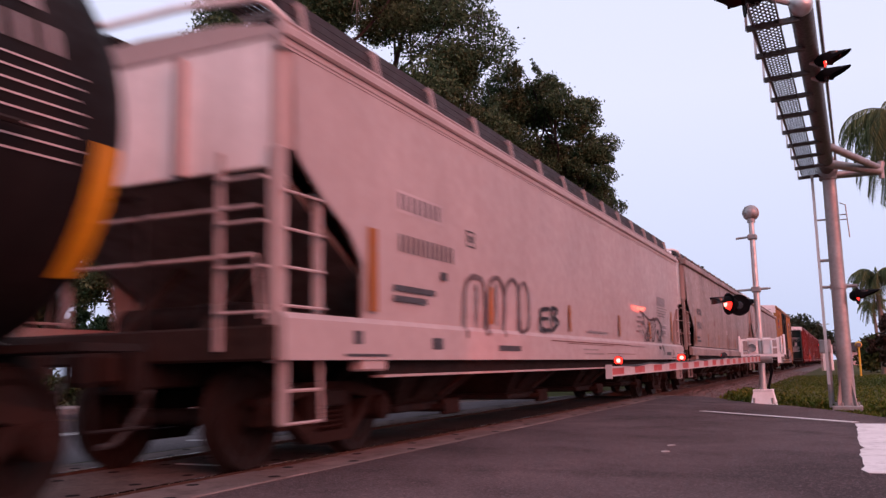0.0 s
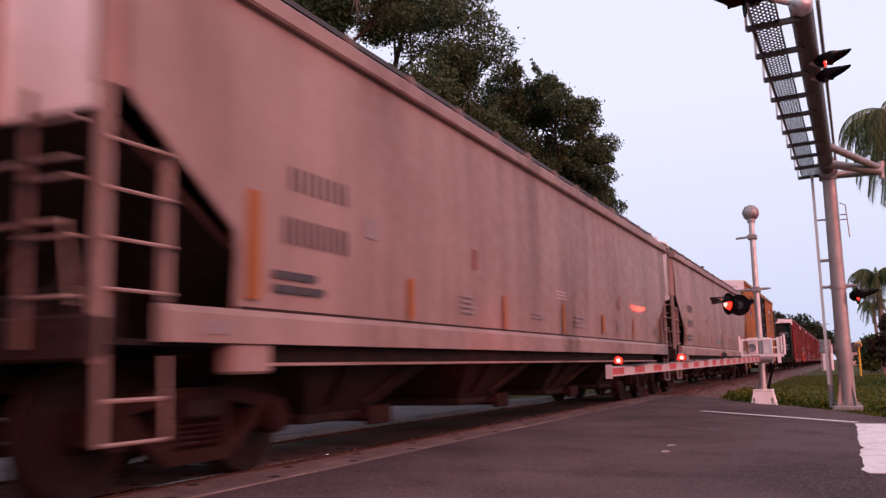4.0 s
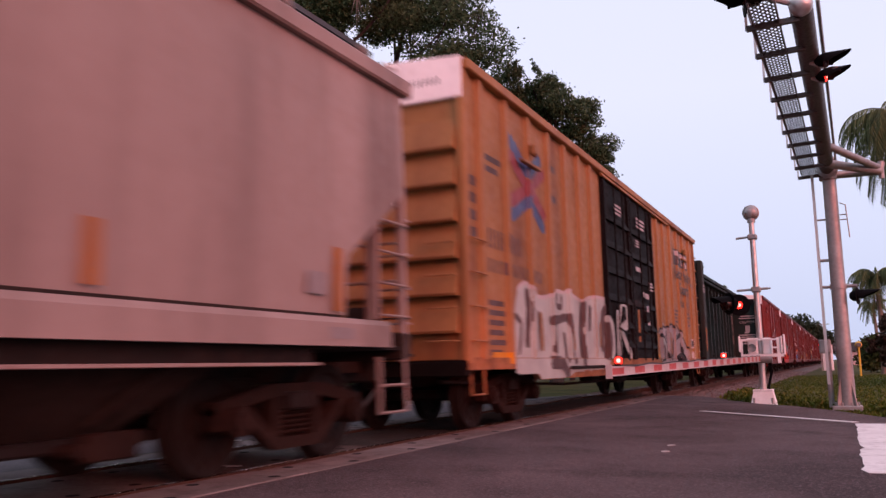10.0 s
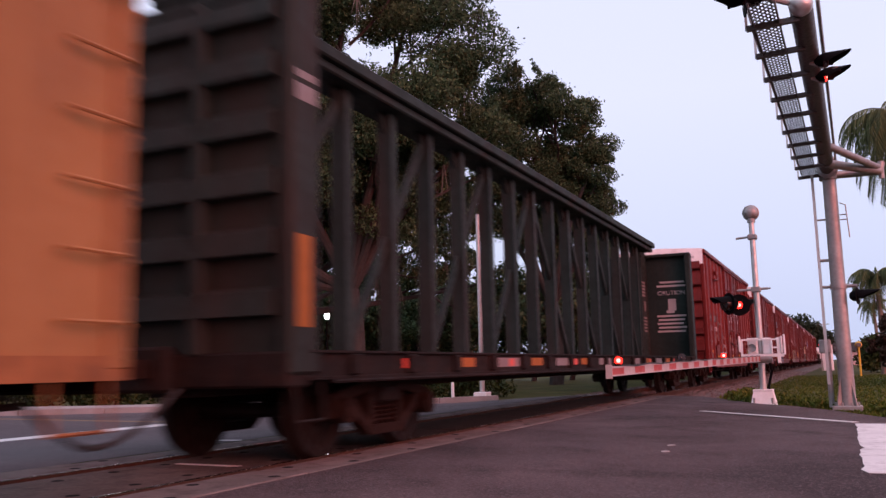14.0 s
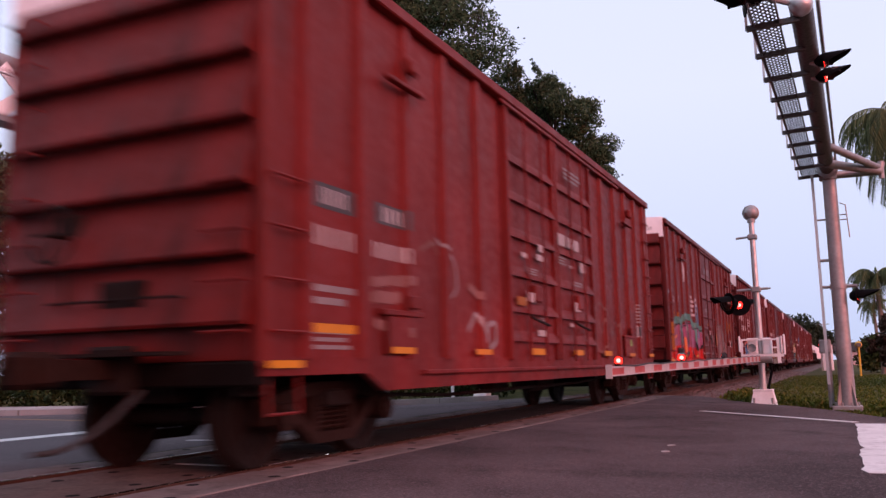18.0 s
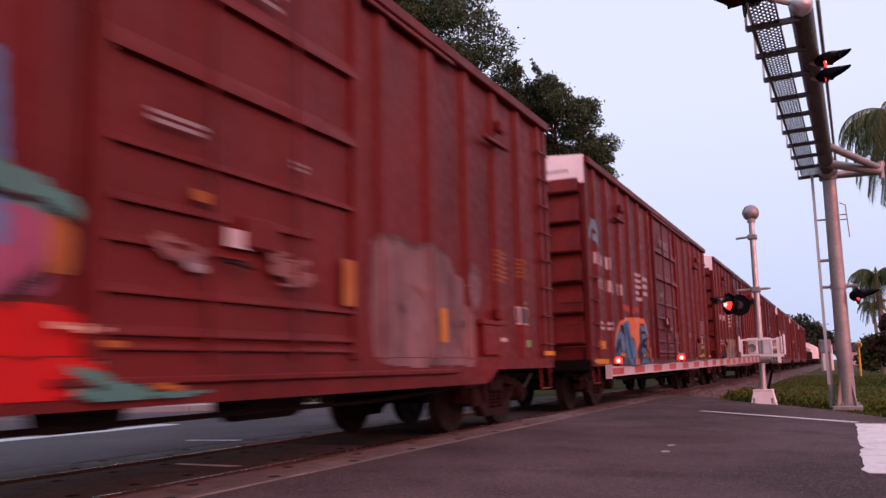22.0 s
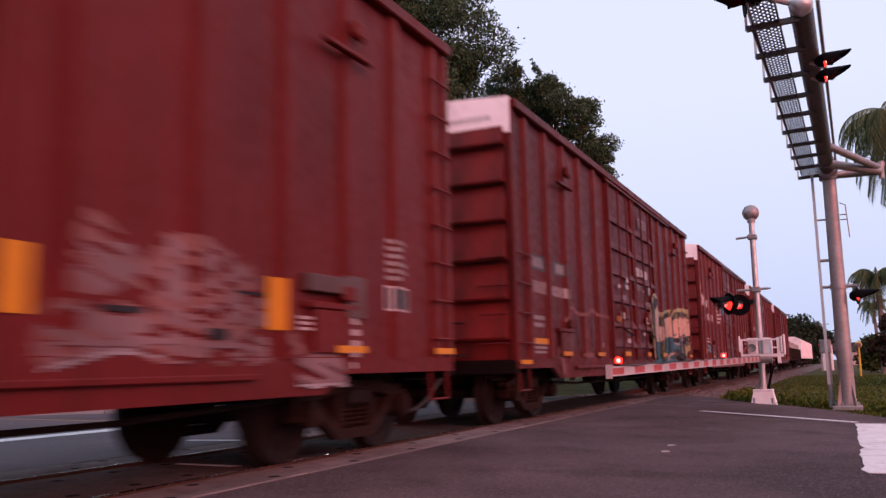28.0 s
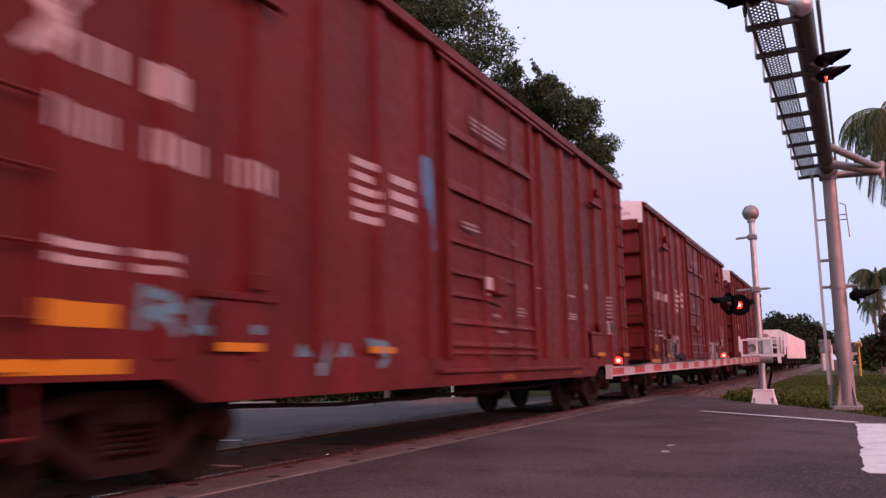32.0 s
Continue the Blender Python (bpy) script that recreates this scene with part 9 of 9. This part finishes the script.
def tree(name, label, base, lobes, leaves, size, leaf, seed, trunk=0.4, moss=False):
    """Trunk, limbs reaching into every lobe, and a leafy crown of many clumps with gaps. lobes: (centre, radius)."""
    g = rng(seed)
    t = thing(name, label, "tree", base)
    b = Vector(base)
    fork = Vector((0, 0, min(c.z - r for c, r in lobes) * 0.75 - b.z + 0.8))
    s = Shape()
    limb(s, (0, 0, -0.2), fork, trunk, trunk * 0.72, Vector((0.15, 0.1, 0)))
    part("trunk", s, M["bark"], t)
    cs, rs = [], []
    for c, r in lobes:
        s = Shape()
        tip = c - b
        bend = Vector(g.normal(size=3)) * 0.5
        limb(s, fork, tip, trunk * 0.5, 0.06, bend)
        for k in range(5):
            d = Vector(g.normal(size=3)).normalized() * r * 0.85
            limb(s, fork.lerp(tip, 0.6 + 0.07 * k), tip + d, trunk * 0.16, 0.02, Vector(g.normal(size=3)) * 0.25, 4)
        part("limb", s, M["bark"], t)
        n = max(6, int(9 * r))
        for k in range(n):
            d = Vector(g.normal(size=3)).normalized()
            f = float(g.random()) ** 0.4
            cs.append(tip + Vector((d.x, d.y, d.z * 0.8)) * r * (0.25 + 0.72 * f))
            rs.append(r * (0.20 + 0.20 * float(g.random())))
    tips_c, tips_r = [], []
    for c, r in list(zip(cs, rs))[::2]:
        d = Vector(g.normal(size=3)).normalized() + Vector((0, 0, 0.6))
        for k in range(4):
            tips_c.append(tuple(c + d * r * (0.9 + 0.22 * k)))
            tips_r.append(r * (0.26 - 0.05 * k))
    v, f = leaf_cloud([tuple(c) for c in cs] + tips_c, rs + tips_r, leaves, size, seed + 5)
    part("crown", cloud_mesh("crown", v, f, leaf), None, t)
    if moss:
        for k in range(26):
            m = Shape()
            c = cs[int(g.integers(len(cs)))] + Vector((float(g.normal()) * 0.8, float(g.normal()) * 0.8, -0.6))
            for j in range(4):
                o = Vector((float(g.normal()) * 0.15, float(g.normal()) * 0.15, 0))
                m.tube(c + o * 0.2, c + o * 1.4 - Vector((0, 0, 0.6 + 0.9 * float(g.random()))), 0.035, 0.006, 4, caps=False)
            part("moss", m, M["moss"], t, "grey hanging moss")
    return t


def lobes_at(rows):
    return [(polar(a, e, d), r) for a, e, d, r in rows]


tree("oak_tree", "large spreading live oak with dark leaves", polar(-31, 0, 37) * 1.0 + Vector((0, 0, -EYE.z - 0.16)),
     lobes_at([(-24.2, 21, 36, 2.7), (-26, 26, 37, 3.0), (-31, 25, 35, 3.4), (-36, 24, 36, 3.0), (-39.5, 19.5, 35, 2.3), (-28, 17, 35, 3.2), (-34, 15.5, 35, 3.6), (-39, 13, 36, 3.0), (-23.2, 14.5, 37, 2.4), (-29, 10.5, 38, 2.8), (-41.5, 9.5, 37, 2.4)]),
     300000, 0.078, M["oak_leaf"], 101, 0.5, True)
tree("oak_tree", "live oak with brownish leaf tips behind the rail line", polar(-17.5, 0, 45) + Vector((0, 0, -EYE.z - 0.16)),
     lobes_at([(-18.9, 17.9, 44, 2.1), (-16.8, 16.9, 44, 2.1), (-18.9, 13.4, 45, 2.5), (-15.5, 14.6, 45, 2.0), (-15.3, 12.2, 44, 2.1), (-14.4, 13.1, 44, 1.25), (-14.5, 10.8, 45, 1.5), (-17.5, 10.2, 46, 2.6), (-20.8, 16.8, 44, 2.0), (-21.4, 11, 46, 2.4), (-16, 7.2, 46, 2.4)]),
     210000, 0.074, M["oak_leaf_warm"], 102, 0.4)
tree("oak_tree", "dense dark oak beyond the far road", polar(-38, 0, 40) + Vector((0, 0, -EYE.z - 0.16)),
     lobes_at([(-44.5, 11.2, 41, 2.6), (-36.5, 8.5, 42, 2.6), (-33, 8.6, 42, 2.3), (-25.5, 8.3, 44, 2.6), (-43, 6.5, 40, 2.0), (-47.5, 7, 42, 2.4), (-30, 6.5, 46, 2.2), (-22.5, 5.5, 48, 2.2), (-38.5, 8.5, 44, 2.4), (-31, 12, 39, 3.0), (-27, 12, 40, 2.8), (-34.5, 11, 40, 2.8), (-24.5, 12.5, 41, 2.2), (-29, 15, 40, 2.4)]), 150000, 0.10, M["oak_leaf"], 103, 0.45, True)
tree("oak_tree", "shaded dark oak deep in the park", polar(-50, 0, 44) + Vector((0, 0, -EYE.z - 0.16)),
     lobes_at([(-50, 10.5, 44, 3.0), (-53.5, 9, 44, 3.2), (-57, 11, 44, 3.5), (-48.5, 12.6, 46, 1.8), (-52, 5.5, 45, 2.6), (-46, 6.2, 48, 2.2), (-50, 4, 50, 2.4)]), 60000, 0.15, M["oak_leaf"], 104, 0.45)
for k, (a, e, d, r) in enumerate(((-10.8, 4.4, 82, 3.6), (-8.9, 3.6, 88, 3.2), (-7.2, 2.6, 110, 3.0))):
    c = polar(a, e, d)
    tree("roadside_tree", "round leafy tree behind the train", (c.x, c.y, -0.16), [(c, r), (c + Vector((r * 0.8, 0, -r * 0.3)), r * 0.75), (c + Vector((-r * 0.8, 1, -r * 0.35)), r * 0.8), (c + Vector((0, 0, -r * 0.9)), r * 0.9)], 6500, 0.28, M["far_leaf"], 110 + k, 0.25)
for k, (a, e, d, r) in enumerate(((-3.5, 1.75, 205, 4.8), (-2.4, 1.6, 210, 5.0), (-1.4, 0.9, 215, 3.8), (-2.9, 0.6, 200, 4.2))):
    c = polar(a, e, d)
    tree("distant_tree", "rounded dark tree down the line", (c.x, c.y, -0.16), [(c, r), (c + Vector((r * 0.7, 0, -r * 0.2)), r * 0.8), (c + Vector((-r * 0.7, 0, -r * 0.25)), r * 0.8)], 9000, 0.34, M["far_leaf"], 120 + k, 0.3)

c = polar(3.2, 1.3, 57)
tree("garden_tree", "dark reddish leafy tree at the lawn's edge", (c.x, c.y, -0.16), [(c, 1.5), (c + Vector((0.9, 0.4, -0.7)), 1.2), (c + Vector((-0.7, 0.3, -0.8)), 1.0)], 9000, 0.11, M["plum_leaf"], 117, 0.2)

# dark understorey of the park
g = rng(71)
for k in range(9):
    a = -54 + 3.6 * k
    c = polar(a, 2.2 + float(g.random()), 53 + 4 * float(g.random()))
    if -42 < a < -35:
        continue
    tree("park_tree", "low dark bushy tree among the park oaks", (c.x, c.y, -0.16), [(c, 1.7), (c + Vector((1.2, 0, -0.6)), 1.4), (c + Vector((-1.2, 0.5, 0.3)), 1.4)], 5000, 0.16, M["oak_leaf"], 140 + k, 0.16)

for k, a in enumerate((-31.5, -29, -26.5, -24, -21.5, -19, -16.5, -14, -11.8)):
    c = polar(a, 3.6 + 0.8 * float(g.random()), 54 + 5 * float(g.random()))
    tree("park_tree", "bushy dark tree behind the railway", (c.x, c.y, -0.16), [(c, 2.4), (c + Vector((1.4, 0, -1.2)), 1.9), (c + Vector((-1.4, 0.5, -1.0)), 1.9), (c + Vector((0, 0.4, -2.2)), 1.8)], 8000, 0.17, M["oak_leaf"], 160 + k, 0.2)

# far tree line closing the view all round
g = rng(77)
cs, rs = [], []
for k in range(150):
    a = -125 + 250 * k / 149 + float(g.normal())
    d = 260 + 60 * float(g.random())
    if -5.2 < a < 0.6:
        continue
    r = 4.5 + 3.5 * float(g.random())
    c = polar(a, 0, d)
    for dz in (0.25, 0.8):
        cs.append((c.x + float(g.normal()) * 2, c.y, r * dz))
        rs.append(r * 0.8)
v, f = leaf_cloud(cs, rs, 26000, 0.9, 78)
tagged(new("far_woods", cloud_mesh("far_woods", v, f, M["far_leaf"])), "low dark line of distant trees", "woods", "", "stuff")

# hedges
def hedge(path, h, w, leaves, seed, label, size=0.045, leaf="hedge_leaf"):
    g = rng(seed)
    hd = thing("hedge", label, "hedge")
    cs, rs = [], []
    for a, b in zip(path, path[1:]):
        a, b = Vector(a), Vector(b)
        n = max(2, int((b - a).length / (0.45 * w)))
        for i in range(n):
            c = a.lerp(b, (i + float(g.random()) * 0.8) / n)
            for z in (0.35, 0.75):
                cs.append((c.x + 0.2 * w * float(g.normal()), c.y + 0.2 * w * float(g.normal()), -0.16 + h * z * (0.85 + 0.3 * float(g.random()))))
                rs.append(0.42 * w)
    v, f = leaf_cloud(cs, rs, leaves, size, seed + 1)
    part("foliage", cloud_mesh("foliage", v, f, M[leaf]), None, hd)
    st = Shape()
    for c in cs[::3]:
        st.tube((c[0], c[1], -0.2), (c[0] + 0.1, c[1], c[2]), 0.02, 0.008, 5)
    part("stems", st, M["bark"], hd)


hedge([(-12.5, 20.6), (-9.0, 23.0), (-4.6, 26.5)], 0.75, 0.8, 9000, 131, "clipped low green hedge behind the far pavement", 0.07)
hedge([(-26, 18), (-17, 19.5), (-13.5, 20.3)], 0.9, 1.0, 7000, 133, "dark green hedge along the park", 0.09)
hedge([(9.6, 48), (8.6, 38), (8.4, 33)], 1.3, 1.3, 9000, 135, "bushy hedge beside the lawn", 0.09)
hedge([(7.6, 66), (10, 72), (14, 74)], 2.4, 2.2, 8000, 137, "tall shrubs at the end of the lawn", 0.14)
hedge([(2.75, 23.2), (3.0, 25.4), (2.8, 28)], 0.16, 0.3, 1800, 139, "weeds at the edge of the ballast", 0.05, "grass")

for k, (wx, wy) in enumerate(((3.25, 20.9), (3.55, 21.6), (4.3, 20.3), (4.75, 19.5), (5.15, 18.9), (3.1, 22.2), (4.1, 21.9), (6.0, 17.6))):
    hedge([(wx, wy), (wx + 0.25, wy - 0.2), (wx + 0.45, wy - 0.1)], 0.13, 0.34, 260, 150 + 2 * k, "tuft of tall green weeds on the verge", 0.045, "grass")


def palm(base, h, fronds, reach, seed, label, lean=(0, 0)):
    g = rng(seed)
    p = thing("palm_tree", label, "palm tree", base)
    s = Shape()
    limb(s, (0, 0, -0.2), (lean[0], lean[1], h), 0.2, 0.13, Vector((0.1, 0, 0)), 12)
    part("trunk", s, M["palm_bark"], p)
    part("crownshaft", Shape().tube((lean[0], lean[1], h - 0.1), (lean[0], lean[1], h + 0.8), 0.17, 0.08, 10), M["palm_leaf"], p)
    top = Vector((lean[0], lean[1], h + 0.6))
    for k in range(fronds):
        a = k * 2.4 + float(g.normal()) * 0.2
        up0 = radians(70 - 95 * k / fronds)
        pts = []
        n = 12
        q = Vector(top)
        el = up0
        for i in range(n + 1):
            pts.append(Vector(q))
            q = q + Vector((math.cos(a) * math.cos(el), math.sin(a) * math.cos(el), math.sin(el))) * reach / n
            el = max(radians(-80), el - radians(12 + 3 * float(g.random())))
        f = Shape()
        f.path(pts, 0.018, 5)
        for i in range(2, n + 1):
            t = (pts[i] - pts[i - 1]).normalized()
            side = t.cross(Vector((0, 0, 1))).normalized()
            ln = reach * 0.24 * math.sin(math.pi * (0.15 + 0.8 * i / (n + 1)))
            for j in range(6):
                c = pts[i - 1].lerp(pts[i], j / 6)
                for sg in (-1, 1):
                    tip = c + side * sg * ln * (0.35 + 0.25 * float(g.random())) + t * ln * 0.3 - Vector((0, 0, ln * (0.6 + 0.6 * float(g.random()))))
                    f.add([c - t * 0.02, c + t * 0.02, tip], [(0, 1, 2)])
        part("frond", f, M["palm_leaf"], p)


palm((8.3, 35.0, -0.16), 8.9, 60, 3.3, 201, "tall feather palm with drooping fronds by the verge")
palm((7.9, 62.0, -0.16), 5.6, 34, 2.5, 202, "feather palm behind the signal mast")
palm((8.6, 92.0, -0.16), 5.4, 18, 2.2, 203, "small distant feather palm")

# lawn blades on the verge
g = rng(301)
n = 48000
y = 16.5 + 42 * g.random(n) ** 1.6
x = 2.7 + g.random(n) * (6.5 + 0.08 * y)
keep = (y > np.interp(x, [2.3, 3.75, 4.5, 5.3, 6.0, 8.0, 14.0], [23.0, 20.3, 19.3, 17.6, 15.7, 14.0, 13.3]))
x, y = x[keep], y[keep]
n = len(x)
h = 0.03 + 0.06 * g.random(n) ** 2
a = g.random(n) * 6.28
w = 0.012 + 0.012 * g.random(n)
P = np.stack([x, y, np.full(n, -0.165)], 1)
dx = np.stack([np.cos(a) * w, np.sin(a) * w, np.zeros(n)], 1)
tip = P + np.stack([g.normal(size=n) * 0.04, g.normal(size=n) * 0.04, h], 1)
v = np.stack([P - dx, P + dx, tip], 1).reshape(-1, 3)
tagged(new("grass", cloud_mesh("grass", v, np.arange(3 * n).reshape(-1, 3), M["grass"])), "short green grass on the verge", "grass", "", "stuff")

# park lamps
for k, (a, e, d) in enumerate(((-45.6, 5.2, 29), (-39.1, 5.9, 27), (-32.6, 3.6, 43), (-52.5, 3.4, 46))):
    c = polar(a, e, d)
    lp = thing("park_lamp", "black park lamp post with a glowing white globe", "street lamp", (c.x, c.y, 0), "park lamps")
    part("post", Shape().tube((0, 0, -0.16), (0, 0, c.z - 0.25), 0.06, 0.04, 12).tube((0, 0, -0.16), (0, 0, 0.5), 0.1, 0.07, 12), M["black"], lp)
    part("globe", Shape().lathe([(0.07, -0.2), (0.13, -0.08), (0.14, 0.06), (0.1, 0.18), (1e-3, 0.22)], (0, 0, c.z), "z", 16), M["lamp_white"], lp, "glowing white globe")
    part("cap", Shape().lathe([(0.16, 0.2), (0.1, 0.28), (1e-3, 0.33)], (0, 0, c.z), "z", 14), M["black"], lp)


def house(name, label, at, size, wall, yaw=0.0, storeys=1, bays=5, flat=False):
    w, d, h = size
    b = thing(name, label, "building", at)
    b.rotation_euler = (0, 0, radians(yaw))
    part("wall", Shape().box((-w / 2, 0, 0), (w / 2, d, h), 0.0), wall, b)
    if flat:
        part("roof", Shape().box((-w / 2 - 0.3, -0.3, h), (w / 2 + 0.3, d + 0.3, h + 0.35), 0.05), M["trim"], b)
    else:
        part("roof", Shape().extrude([(-0.5, h), (d + 0.5, h), (d / 2, h + d * 0.28)], "x", -w / 2 - 0.4, w / 2 + 0.4), M["roof"], b)
    for s_ in range(storeys):
        for k in range(bays):
            x = -w / 2 + w * (k + 0.5) / bays
            z = 0.9 + s_ * 3.0
            wi = part("window", Shape().box((x - 0.6, -0.06, z), (x + 0.6, 0.0, z + 1.4), 0.02), M["trim"], b)
            part("pane", Shape().box((x - 0.5, -0.075, z + 0.1), (x - 0.03, -0.062, z + 1.3)).box((x + 0.03, -0.075, z + 0.1), (x + 0.5, -0.062, z + 1.3)), M["glass"], wi)
            part("sill", Shape().box((x - 0.7, -0.14, z - 0.08), (x + 0.7, 0.0, z)), M["trim"], wi)
    return b


c = polar(-39.5, 0, 76)
house("town_building", "pale pink stucco building behind the park trees", (c.x, c.y, -0.16), (20, 10, 7.6), M["stucco"], -39, 2, 7, True)
c = polar(-31.0, 0, 64)
house("brick_building", "low brick building with a pale cornice", (c.x, c.y, -0.16), (9, 8, 4.4), M["brick"], -31, 1, 4, True)
c = polar(-47.5, 0, 90)
house("town_building", "pale building at the far side of the park", (c.x, c.y, -0.16), (14, 10, 4.0), M["stucco"], -47, 1, 5, False)
c = polar(1.6, 0, 150)
house("house", "small house with a brown roof beyond the lawn", (c.x, c.y, -0.16), (10, 5, 2.2), M["stucco"], 0, 1, 4, False)
c = polar(6.0, 0, 150)
house("house", "low house with a dark roof beyond the lawn", (c.x, c.y, -0.16), (9, 7, 2.4), M["trim"], 0, 1, 4, False)
sgn = polar(-35.2, 0.9, 40)
amb = thing("wall_lamp", "small amber lamp near the park buildings", "lamp", (sgn.x, sgn.y, 0))
part("post", Shape().tube((0, 0, -0.16), (0, 0, sgn.z), 0.04, n=8), M["black"], amb)
part("bulb", Shape().ball((0, 0, sgn.z + 0.08), 0.09, 10, 6), M["lamp_amber"], amb)


# ---- everything that moves ----
def motions():
    for car, u in CARS:
        walk(car, [(t, pose(0, u - run(t), 0)) for t in range(0, 33, 2)])
    for ws, dy in WHEELSETS:
        walk(ws, [(0.1 * k, pose(0, dy, WHEEL_R, math.degrees(run(0.1 * k) / WHEEL_R))) for k in range(321)])
    for sh, phase, lead, x, z in FLASHERS:
        def flap(open_):
            return pose(x, 0, z, 0, -84 if open_ else 0)
        state = phase == "A"
        rows = [(0.0, flap(state))]
        k = 0
        while True:
            t = (TO_B if k % 2 == 0 else TO_A) + CYCLE * (k // 2) + lead
            if t > 31.94:
                break
            rows += [(t - 0.025, flap(state)), (t + 0.025, flap(not state))]
            state = not state
            k += 1
        walk(sh, rows + [(32.0, flap(state))])


motions()
